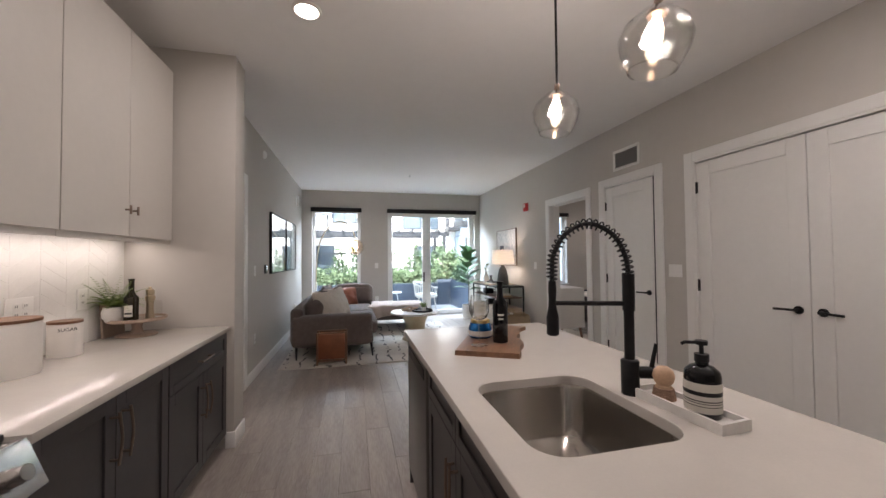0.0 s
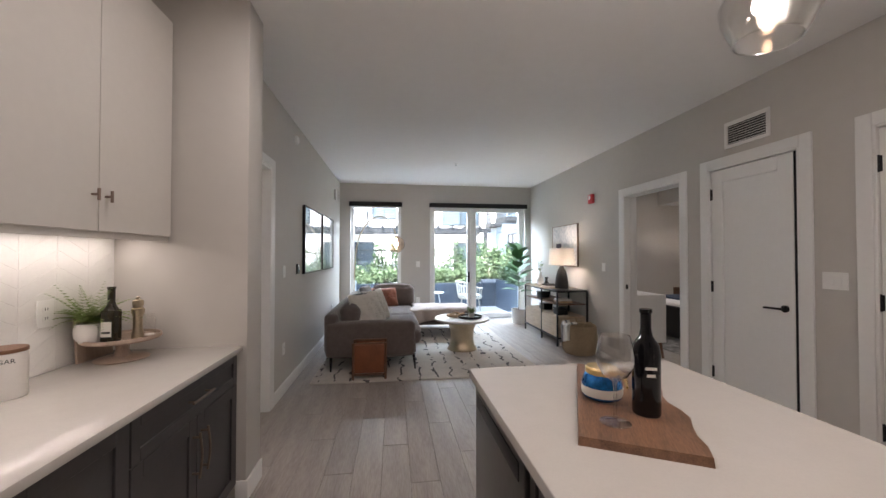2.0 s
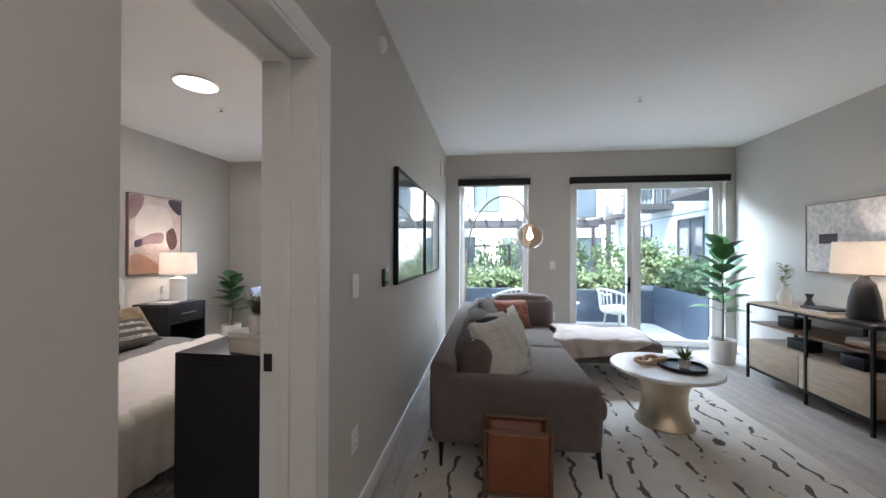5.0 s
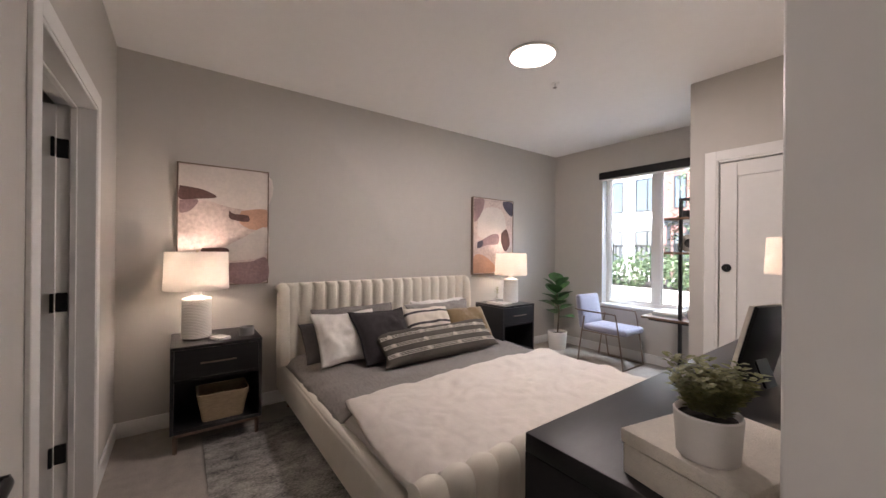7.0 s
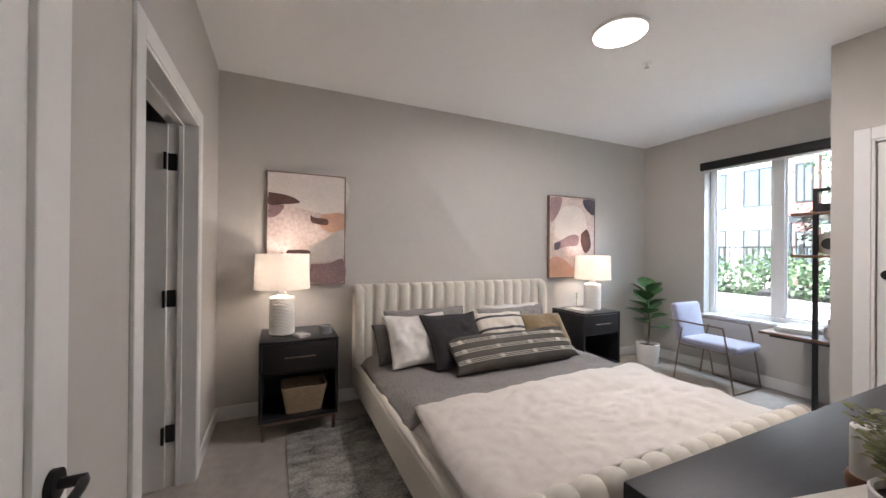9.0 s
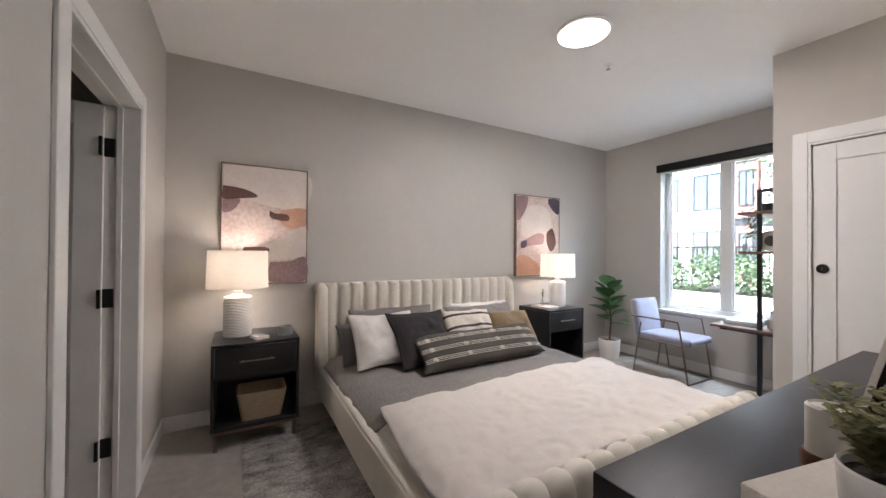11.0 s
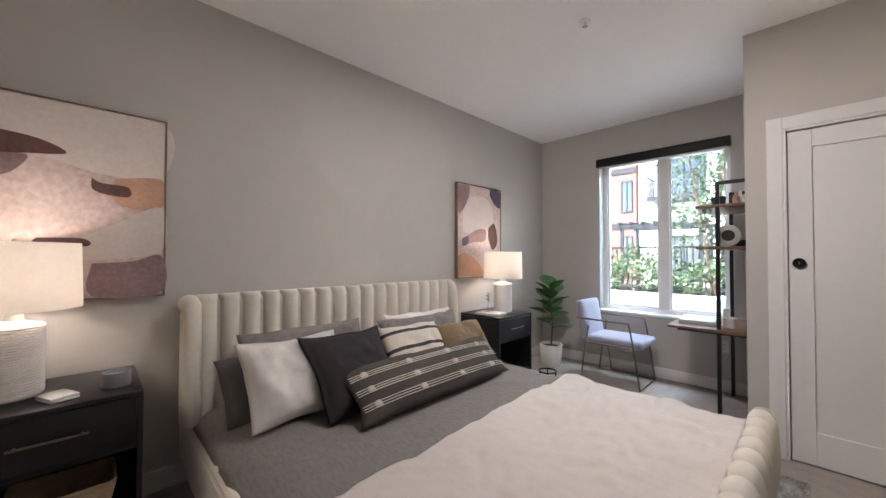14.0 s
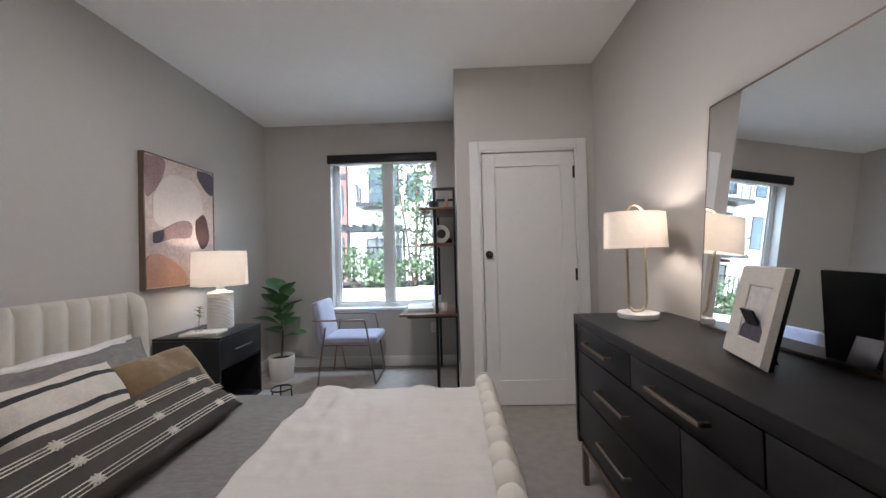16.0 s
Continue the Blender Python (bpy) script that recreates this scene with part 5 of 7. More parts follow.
for k in range(3):
    ring = [(0.06 * math.cos(a) + 0.075 * k - 0.075, 0.042 * math.sin(a), 0.012 * math.sin(a + k) + 0.008) for a in [2 * math.pi * i / 24 for i in range(25)]]
    tube("link", ring, 0.017, WOODB, kn, 10, pose(0, 0, 0.004, (25 if k == 1 else -8), 0, 20))

al_ = thing("arc_floor_lamp", "brass arc floor lamp with amber glass globe, lit", "floor lamp")
lathe("base", [(0, 0), (0.15, 0), (0.15, 0.03), (0.145, 0.035), (0, 0.035)], MARBLE, al_, at=(-0.99, 9.52, 0))
tube("arm", smooth_path([(-0.99, 9.52, 0.03), (-0.985, 9.515, 0.6), (-0.975, 9.50, 1.2), (-0.90, 9.42, 1.70), (-0.70, 9.20, 2.02), (-0.47, 8.95, 2.11), (-0.27, 8.72, 1.99), (-0.19, 8.63, 1.80), (-0.175, 8.605, 1.70)], 8), 0.012, BRASS, al_, 10)
lathe("cap", [(0, 0.14), (0.02, 0.14), (0.045, 0.11), (0, 0.108)], BRASS, al_, at=(-0.17, 8.6, 1.585), seg=20)
gl = lathe("globe", [(0.155 * math.sin(a), -0.155 * math.cos(a)) for a in [math.pi * (0.02 + 0.90 * i / 18) for i in range(19)]], SMOKE, al_, at=(-0.17, 8.6, 1.585), seg=36)
gl.visible_shadow = False
b = lathe("bulb", [(0, -0.045), (0.03, -0.03), (0.038, 0), (0.03, 0.03), (0.016, 0.055), (0.014, 0.10), (0, 0.10)], BULB, al_, at=(-0.17, 8.6, 1.585), seg=20)
b.visible_shadow = False


def framed(name, label, lo, hi, out, frame_mat, fill, bar=0.022, depth=0.03, glass=False, mount=None):
    """A framed picture on a wall that runs along y."""
    t = thing(name, label, "picture")
    (x, y0, z0), (_, y1, z1) = lo, hi
    a, b = sorted((x, x + out * depth))
    boxes("frame", [((a, y0, z0), (b, y0 + bar, z1)), ((a, y1 - bar, z0), (b, y1, z1)), ((a, y0 + bar, z0), (b, y1 - bar, z0 + bar)), ((a, y0 + bar, z1 - bar), (b, y1 - bar, z1))], frame_mat, t, 0.002)
    a, b = sorted((x + out * 0.004, x + out * (depth - 0.008)))
    box("canvas", (a, y0 + bar, z0 + bar), (b, y1 - bar, z1 - bar), fill, t)
    if glass:
        g = box("glass", (min(x + out * (depth - 0.006), x + out * (depth - 0.004)), y0 + bar, z0 + bar), (max(x + out * (depth - 0.006), x + out * (depth - 0.004)), y1 - bar, z1 - bar), PANE, t)
        g.visible_shadow = False
    return t


framed("framed_print", "black framed dark print behind glass", (XW, 6.77, 1.165), (XW, 7.79, 2.01), 1, BLACK, PHOTO, 0.025, 0.035, True)
framed("framed_print", "black framed dark print behind glass", (XW, 7.88, 1.165), (XW, 8.84, 2.02), 1, BLACK, PHOTO, 0.025, 0.035, True)
lp = framed("framed_landscape", "pale landscape picture in a thin bronze frame", (XE, 7.73, 1.20), (XE, 8.66, 1.92), -1, BRONZE, PALEP, 0.014, 0.03)
box("skyline", (XE - 0.0245, 8.3, 1.5), (XE - 0.0225, 8.5, 1.6), ARTB, lp)

cs = thing("media_console", "black metal console with pale wood drawers and shelves", "console table")
bm = bmesh.new()
for x in (2.27, 2.755):
    for y in (7.43, 8.02, 8.77):
        bm_box(bm, (x - 0.011, y - 0.011, 0), (x + 0.011, y + 0.011, 0.83))
for z in (0.818, 0.11):
    for x in (2.27, 2.755):
        bm_box(bm, (x - 0.01, 7.441, z), (x + 0.01, 8.76, z + 0.02))
    for y in (7.43, 8.77):
        bm_box(bm, (2.281, y - 0.01, z), (2.744, y + 0.01, z + 0.02))
to_ob("frame", bm, BLACK, cs)
box("drawer_case", (2.285, 7.445, 0.13), (2.74, 8.755, 0.44), OAK, cs, 0.003)
for a, b in ((7.45, 8.095), (8.105, 8.75)):
    box("drawer_front", (2.268, a, 0.135), (2.285, b, 0.435), OAK, cs, 0.003)
box("shelf", (2.285, 7.445, 0.62), (2.74, 8.755, 0.638), WALNUT, cs, 0.002)
box("top_board", (2.26, 7.75, 0.839), (2.765, 8.78, 0.857), OAK, cs, 0.003)
box("glass_top", (2.26, 7.42, 0.839), (2.765, 7.749, 0.85), BLACK, cs, 0.002)


def table_lamp(name, label, x, y, z, base_prof, base_mat, r0, r1, zs0, zs1, group=""):
    t = thing(name, label, "table lamp", pose(x, y, z), group)
    lathe("base", base_prof, base_mat, t, seg=32)
    lathe("shade", [(r0, zs0), (r1, zs1), (r1 - 0.003, zs1), (r0 - 0.003, zs0)], SHADE, t, seg=48)
    tube("stem", [(0, 0, base_prof[-1][1] - 0.01), (0, 0, zs1 - 0.03)], 0.006, BRASS, t, 8)
    tube("shade_spider", [(-r1 + 0.004, 0, zs1 - 0.03), (r1 - 0.004, 0, zs1 - 0.03)], 0.0025, BRASS, t, 6)
    tube("shade_spider", [(0, -r1 + 0.004, zs1 - 0.03), (0, r1 - 0.004, zs1 - 0.03)], 0.0025, BRASS, t, 6)
    lathe("finial", [(0.0, zs1 - 0.03), (0.008, zs1 - 0.028), (0.008, zs1 + 0.012), (0, zs1 + 0.018)], BRASS, t, seg=12)
    b = lathe("bulb", [(0, zs0 + 0.03), (0.02, zs0 + 0.05), (0.028, zs0 + 0.09), (0.018, zs0 + 0.125), (0, zs0 + 0.135)], BULB, t, seg=16)
    b.visible_shadow = False
    return t


table_lamp("table_lamp", "charcoal ceramic lamp with white drum shade, lit", 2.50, 7.75, 0.858, [(0, 0), (0.105, 0), (0.108, 0.01), (0.095, 0.16), (0.068, 0.29), (0.04, 0.325), (0.03, 0.36), (0, 0.36)], CERAMB, 0.205, 0.19, 0.375, 0.645)
vs = thing("bud_vase", "white ribbed vase with green sprigs", "vase", pose(2.46, 8.52, 0.858))
lathe("vase", [(0, 0), (0.05, 0), (0.062, 0.05), (0.06, 0.11), (0.03, 0.16), (0.022, 0.19), (0.03, 0.22), (0.02, 0.22), (0.015, 0.19), (0, 0.18)], CERAM, vs, seg=24)
bm = bmesh.new()
rng = random.Random(3)
for k in range(26):
    z = rng.uniform(0.2, 0.42)
    a = rng.uniform(0, 6.28)
    bm_leaf(bm, (0.02 * math.cos(a), 0.02 * math.sin(a), z), (math.cos(a), math.sin(a), 0.7), 0.06, 0.028, 0.2)
bm_tube(bm, [(0, 0, 0.15), (0.01, 0, 0.42)], 0.003, 6)
to_ob("sprigs", bm, SUCC, vs)
v2 = thing("black_vase", "small black waisted vase on the console", "vase", pose(2.44, 8.20, 0.858))
lathe("vase", [(0, 0), (0.045, 0), (0.05, 0.03), (0.02, 0.09), (0.018, 0.11), (0.035, 0.15), (0.03, 0.15), (0.012, 0.11), (0, 0.10)], CERAMB, v2, seg=24)
for k, (y, z, w, mt) in enumerate(((8.05, 0.858, 0.30, LABEL), (8.04, 0.88, 0.26, CERAMB))):
    b = thing("book", "large book lying on the console", "book", pose(2.45, y, z, 0, 0, 4 * k))
    box("cover", (-0.11, -w / 2, 0), (0.11, w / 2, 0.02), mt, b, 0.002)
    box("pages", (-0.106, -w / 2 + 0.004, 0.003), (0.1115, w / 2 - 0.004, 0.017), LABEL, b)
for y, w in ((7.65, 0.24), (7.66, 0.2)):
    b = thing("book", "book lying on the console shelf", "book", pose(2.47, y, 0.639 + (0.03 if w < 0.22 else 0)))
    box("cover", (-0.1, -w / 2, 0), (0.1, w / 2, 0.028), WOODB if w > 0.22 else LABEL, b, 0.002)
for y, z in ((8.40, 0.639), (8.28, 0.441), (7.72, 0.441)):
    b = thing("storage_box", "small black lidded box in the console", "box", pose(2.46, y, z))
    box("box", (-0.08, -0.10, 0), (0.08, 0.10, 0.08), BLACK, b, 0.006)
    box("lid", (-0.083, -0.103, 0.08), (0.083, 0.103, 0.105), BLACK, b, 0.006)


def fiddle(name, label, x, y, z0, pot, stem_h, n, size, seed, spread=0.16):
    t = thing(name, label, "potted plant", pose(x, y, z0))
    r, h = pot
    lathe("pot", [(0, 0), (r * 0.82, 0), (r * 0.86, 0.01), (r, h - 0.004), (r * 0.98, h), (r * 0.91, h), (r * 0.89, h - 0.04), (0, h - 0.04)], CERAM, t)
    lathe("soil", [(0, h - 0.032), (r * 0.89, h - 0.034)], SOIL, t)
    rng = random.Random(seed)
    tube("stem", smooth_path([(0, 0, h - 0.05), (0.015, 0.01, h + stem_h * 0.4), (-0.01, 0.0, h + stem_h * 0.75), (0.01, 0, h + stem_h)], 5), [0.011] * 6 + [0.008] * 10, BARK, t, 8)
    for k in range(n):
        f = (k + 0.5) / n
        a = k * 2.4 + rng.uniform(-0.4, 0.4)
        zz = h + stem_h * (0.28 + 0.74 * f)
        d = Vector((math.cos(a), math.sin(a), 0.15 + 1.0 * f))
        d.normalize()
        bm = bmesh.new()
        p = Vector((0, 0, zz))
        q = p + d * spread * 0.35
        bm_tube(bm, [p, q], 0.004, 6)
        bm_leaf(bm, q, d, size * rng.uniform(0.8, 1.15), size * 0.86, rng.uniform(0.02, 0.22), rows=6)
        to_ob("leaf", bm, LEAF, t, True)
    return t


fiddle("fiddle_leaf_plant", "tall fiddle-leaf plant in a white pot by the patio door", 2.32, 9.30, 0, (0.15, 0.30), 1.12, 26, 0.27, 5, 0.2)
bk = thing("woven_basket", "woven seagrass basket on the floor", "basket", pose(2.43, 7.06, 0))
lathe("body", [(0, 0), (0.20, 0), (0.235, 0.05), (0.245, 0.2), (0.225, 0.38), (0.215, 0.40), (0.205, 0.39), (0.22, 0.2), (0.19, 0.02), (0, 0.015)], BASKETM, bk, seg=40)
for s in (-1, 1):
    tube("handle", smooth_path([(0.07, s * 0.215, 0.38), (0.05, s * 0.22, 0.46), (-0.05, s * 0.22, 0.46), (-0.07, s * 0.215, 0.38)], 6), 0.009, BASKETM, bk, 8)
bt = thing("striped_throw", "grey and white striped throw hanging from the basket", "blanket")


def hang(u, v):
    y = 6.93 + 0.24 * u
    c = math.sqrt(max(0, 0.235 ** 2 - (y - 7.06) ** 2))
    if v < 0.35:
        return (2.43 - c + 0.3 * (0.35 - v), y, 0.42 + 0.02 * math.sin(9 * u) + 0.015)
    k = (v - 0.35) / 0.65
    return (2.43 - c - 0.022 - 0.012 * math.sin(12 * u), y, 0.42 - 0.30 * k * (0.7 + 0.3 * u))


drape("cloth", 16, 16, hang, GSTRIPE, bt, 0.01)
lathe("tassel", [(0, 0.05), (0.01, 0.04), (0.014, 0), (0, 0)], YARN, bt, at=(2.175, 7.13, 0.09), seg=12)

# ---- bedroom ----
tagged(box("bedroom_rug", (-4.62, 5.165, 0.001), (-2.40, 8.36, 0.012), RUGB, None, 0.004), "distressed grey patterned rug under the bed", "rug")
BX0, BX1, BY0, BY1 = -4.96, -2.50, 5.735, 7.875
bed = thing("upholstered_bed", "cream channel-tufted upholstered bed on the rug", "bed")
soft_box("headboard", (BX0, BY0, 0.14), (-4.845, BY1, 1.08), CREAMB, bed, 0.04, 0.0, 1)


def channel_mesh(w, h, d):
    """One upright padded channel with a rounded top."""
    bm = bmesh.new()
    n, rows = 8, []
    for z, f in ((0.0, 1), (0.2, 1), (h - 0.06, 1), (h - 0.025, 0.95), (h - 0.006, 0.80), (h, 0.55), (h, 0.0)):
        rows.append([bm.verts.new((d * f * math.sin(math.pi * k / n) ** 0.45, w * (k / n - 0.5), z)) for k in range(n + 1)])
    for a, b in zip(rows, rows[1:]):
        for k in range(n):
            bm.faces.new((a[k], a[k + 1], b[k + 1], b[k]))
    return bm


NCH = 17
cw = (BY1 - BY0 - 0.10) / NCH
first = to_ob("headboard_channel", channel_mesh(cw, 0.69, 0.07), CREAMB, bed, True, pose(-4.872, BY0 + 0.05 + cw / 2, 0.41))
for i in range(1, NCH):
    c = new("headboard_channel", first.data)
    c.parent = bed
    c.matrix_basis = pose(-4.872, BY0 + 0.05 + cw * (i + 0.5), 0.41)
for s, y in ((-1, BY0 + 0.03), (1, BY1 - 0.03)):
    bm = bmesh.new()
    bm_tube(bm, smooth_path([(-4.92, y, 1.045), (-4.84, y, 1.05), (-4.79, y, 0.97), (-4.775, y, 0.62), (-4.75, y, 0.40)], 6), [0.05] * 10 + [0.045] * 15, 14)
    bm_box(bm, (-4.93, y - 0.04, 0.35), (-4.785, y + 0.04, 1.02), 0.03, 3)
    to_ob("wing", bm, CREAMB, bed, "auto")
for y0, y1 in ((BY0, BY0 + 0.09), (BY1 - 0.09, BY1)):
    soft_box("side_rail", (-4.88, y0, 0.13), (BX1 - 0.06, y1, 0.40), CREAMB, bed, 0.04, 0.01, 2)
soft_box("foot_rail", (BX1 - 0.10, BY0, 0.10), (BX1 - 0.03, BY1, 0.42), CREAMB, bed, 0.03, 0.0, 3)
NF = 16
fw = (BY1 - BY0) / NF
bm = bmesh.new()
prof = smooth_path([(-0.02, 0, 0.09), (0.0, 0, 0.25), (0.0, 0, 0.40), (-0.012, 0, 0.475), (-0.05, 0, 0.523), (-0.10, 0, 0.515), (-0.125, 0, 0.475), (-0.125, 0, 0.41)], 4)
rows = []
for p in prof:
    row = []
    for k in range(9):
        s = math.sin(math.pi * k / 8) ** 0.5
        c = Vector((-0.065, 0, 0.38 if p.z > 0.38 else p.z))
        nrm = (p - c).normalized()
        q = p - nrm * 0.035 * (1 - s)
        row.append(bm.verts.new((q.x, fw * (k / 8 - 0.5), q.z)))
    rows.append(row)
for a, b in zip(rows, rows[1:]):
    for k in range(8):
        bm.faces.new((a[k], a[k + 1], b[k + 1], b[k]))
first = to_ob("footboard_channel", bm, CREAMB, bed, True, pose(BX1, BY0 + fw / 2, 0.02))
for i in range(1, NF):
    c = new("footboard_channel", first.data)
    c.parent = bed
    c.matrix_basis = pose(BX1, BY0 + fw * (i + 0.5), 0.02)
for y, yy in ((BY0, -1), (BY1, 1)):
    lathe("footboard_end", [(0.001, 0), (0.052, 0.001), (0.05, -0.004), (0.001, -0.006)], CREAMB, bed, seg=20, m=pose(BX1 - 0.065, y, 0.49, 90 * -yy, 0, 0))
for x, y in ((-4.8, BY0 + 0.08), (-4.8, BY1 - 0.08), (BX1 - 0.12, BY0 + 0.08), (BX1 - 0.12, BY1 - 0.08)):
    tube("leg", [(x, y, 0.14), (x, y, 0.012)], [0.025, 0.017], WALNUT, bed, 10)
mt = thing("mattress", "white mattress on the bed", "mattress")
soft_box("mattress", (-4.80, BY0 + 0.07, 0.30), (BX1 - 0.13, BY1 - 0.07, 0.445), WHITEC, mt, 0.06, 0.01, 4)


def over_bed(x, y, lift, seed, amp=0.012):
    """Height of bedding laid over the mattress: soft edges at the sides, small folds."""
    e = min(y - (BY0 + 0.03), (BY1 - 0.03) - y)
    drop = 0.0 if e > 0.14 else 0.075 * (1 - max(e, 0) / 0.14) ** 2
    w = amp * noise.noise(Vector((x * 3.2, y * 3.2, seed))) + amp * 0.8 * noise.noise(Vector((x * 7, y * 2.2, seed + 4))) + 0.4 * amp * noise.noise(Vector((x * 16, y * 13, seed)))
    ridge = amp * 1.2 * max(0, noise.noise(Vector((x * 2.1 + 3, y * 6, seed + 9)))) ** 1.5
    return 0.472 + lift - drop + w + ridge


shb = thing("grey_blanket", "grey linen sheet folded over the bed", "bedding")
drape("cloth", 60, 60, lambda u, v: (-4.74 + 1.30 * u + 0.03 * math.sin(v * 5) * u, BY0 + 0.025 + (BY1 - BY0 - 0.05) * v, over_bed(-4.74 + 1.30 * u + 0.03 * math.sin(v * 5) * u, BY0 + 0.025 + (BY1 - BY0 - 0.05) * v, 0.0, 1, 0.014)), GREYC, shb, 0.012)
dv = thing("duvet", "white textured duvet spread over the bed", "bedding")


def duvet_fn(u, v):
    x = (-3.54 - 0.03 * v + 0.012 * math.sin(v * 5 + 0.5) + 0.005 * math.sin(v * 31)) * (1 - u) + (BX1 - 0.115) * u
    y = BY0 + 0.035 + 0.07 * (1 - u) ** 2 * (1 - v) + (BY1 - BY0 - 0.07 - 0.07 * (1 - u) ** 2) * v
    fold = 0.026 * max(0, noise.noise(Vector((x * 6 + y * 2, y * 2.0, 7)))) + 0.014 * abs(noise.noise(Vector((x * 9, y * 8, 3))))
    return (x, y, over_bed(x, y, 0.030 + fold, 1, 0.014))


drape("cloth", 110, 110, duvet_fn, DUVET, dv, 0.022)

PG = "pillows on the bed"
Z = 0.498


def bed_pillow(label, w, h, d, material, x, y, lean, turn, seed, flange=0.0, z=Z):
    # local +z leans back towards the headboard (-x)
    return put_cushion(label, w, h, d, material, pose(x, y, z, 0, 0, 90 + turn) @ pose(0, 0, 0, -lean, 0, 0), seed, flange, "pillow", PG)


bed_pillow("grey linen pillow with flange against the headboard", 0.84, 0.42, 0.18, GREYC, -4.54, 6.38, 28, 0, 11, 0.06)
bed_pillow("grey linen pillow with flange against the headboard", 0.84, 0.40, 0.17, GREYC, -4.50, 7.34, 32, 0, 12, 0.06)
bed_pillow("white linen pillow behind the grey one", 0.74, 0.38, 0.16, WHITEC, -4.62, 7.38, 20, 0, 13, 0.05)
bed_pillow("slate grey linen pillow with a wide flange", 0.54, 0.36, 0.14, SLATEC, -4.34, 6.10, 38, 3, 19, 0.10)
bed_pillow("white crumpled linen pillow leaning on the bed", 0.58, 0.45, 0.18, WHITEC, -4.20, 6.19, 34, 5, 14, 0.06)
bed_pillow("charcoal linen square pillow with flange", 0.54, 0.47, 0.16, DARKC, -4.07, 6.47, 37, 7, 15, 0.09)
bed_pillow("cream pillow with dark woven stripes", 0.50, 0.43, 0.16, STRIPE, -4.13, 6.95, 36, -2, 16)
bed_pillow("olive brown velvet square pillow", 0.46, 0.38, 0.15, OLIVE, -4.15, 7.43, 37, -5, 17)
bo = bed_pillow("long dark olive lumbar pillow with ivory yarn lines", 1.26, 0.34, 0.15, BOLST, -3.90, 6.91, 52, 1, 18)
for zz in (0.07, 0.155, 0.245):
    for dz in (-0.013, 0.0, 0.013):
        pts = []
        for i in range(25):
            x = -0.58 + 1.16 * i / 24
            u, v = abs(2 * x / 1.22), abs(2 * (zz + dz - 0.165) / 0.33)
            th = max(0, 1 - u ** 2.6) ** 0.5 * max(0, 1 - v ** 2.6) ** 0.5
            pts.append((x, -(th * 0.075 + 0.009), zz + dz))
        tube("yarn_line", pts, 0.0023, YARN, bo, 5)
    for x in (-0.50, -0.20, 0.12, 0.43):
        u, v = abs(2 * x / 1.22), abs(2 * (zz - 0.165) / 0.33)
        yy = -(max(0, 1 - u ** 2.6) ** 0.5 * max(0, 1 - v ** 2.6) ** 0.5 * 0.075 + 0.012)
        bm = bmesh.new()
        for a in range(5):
            c, s = math.cos(radians(36 * a)), math.sin(radians(36 * a))
            bm_tube(bm, [(x - 0.024 * c, yy, zz - 0.02 * s), (x, yy - 0.006, zz), (x + 0.024 * c, yy, zz + 0.02 * s)], 0.0035, 5)
        to_ob("yarn_knot", bm, YARN, bo)


def nightstand(y0, label):
    n = thing("nightstand", label, "nightstand", pose(-4.95, y0, 0), "bedside tables")
    D, W, H = 0.50, 0.56, 0.735
    boxes("case", [((0, 0, 0.14), (D, 0.02, H - 0.022)), ((0, W - 0.02, 0.14), (D, W, H - 0.022)), ((0, 0.02, 0.14), (0.015, W - 0.02, H - 0.022)), ((0.015, 0.02, 0.14), (D, W - 0.02, 0.165)), ((0.015, 0.02, 0.485), (D - 0.01, W - 0.02, 0.505))], BLACKW, n, 0.002)
    box("top", (0, 0, H - 0.02), (D + 0.004, W, H), BLACKW, n, 0.003)
    box("drawer_front", (D - 0.02, 0.023, 0.508), (D - 0.002, W - 0.023, H - 0.026), BLACKW, n, 0.002)
    bar_pull(n, (D - 0.002, W / 2 - 0.11, 0.61), (D - 0.002, W / 2 + 0.11, 0.61), (0.6, 0, 0), BRONZE)
    bm = bmesh.new()
    for x in (0.03, D - 0.03):
        for y in (0.03, W - 0.03):
            bm_tube(bm, [(x, y, 0.115), (x, y, 0.001)], [0.015, 0.012], 4)
    for x in (0.03, D - 0.03):
        bm_box(bm, (x - 0.012, 0.03, 0.115), (x + 0.012, W - 0.03, 0.14))
    for y in (0.03, W - 0.03):
        bm_box(bm, (0.042, y - 0.012, 0.115), (D - 0.042, y + 0.012, 0.1385))
    to_ob("leg_frame", bm, BRONZE, n)
    return n


nightstand(4.975, "black wooden nightstand with drawer and bronze legs")
nightstand(8.13, "black wooden nightstand with drawer and bronze legs")
bb = thing("storage_basket", "woven basket on the nightstand shelf", "basket", pose(-4.60, 5.29, 0.166))
bm = bmesh.new()
r0 = [bm.verts.new(p) for p in rounded(-0.10, 0.10, -0.13, 0.13, 0.03, 0)]
r1 = [bm.verts.new(p) for p in rounded(-0.13, 0.13, -0.165, 0.165, 0.03, 0.20)]
r2 = [bm.verts.new(p) for p in rounded(-0.12, 0.12, -0.155, 0.155, 0.03, 0.20)]
r3 = [bm.verts.new(p) for p in rounded(-0.09, 0.09, -0.12, 0.12, 0.03, 0.012)]
for a, b in ((r0, r1), (r1, r2), (r2, r3)):
    ring_faces(bm, a, b)
bm.faces.new(r0)
bm.faces.new(r3)
to_ob("weave", bm, BASKETM, bb, "auto")
ribs = [(0, 0), (0.085, 0)]
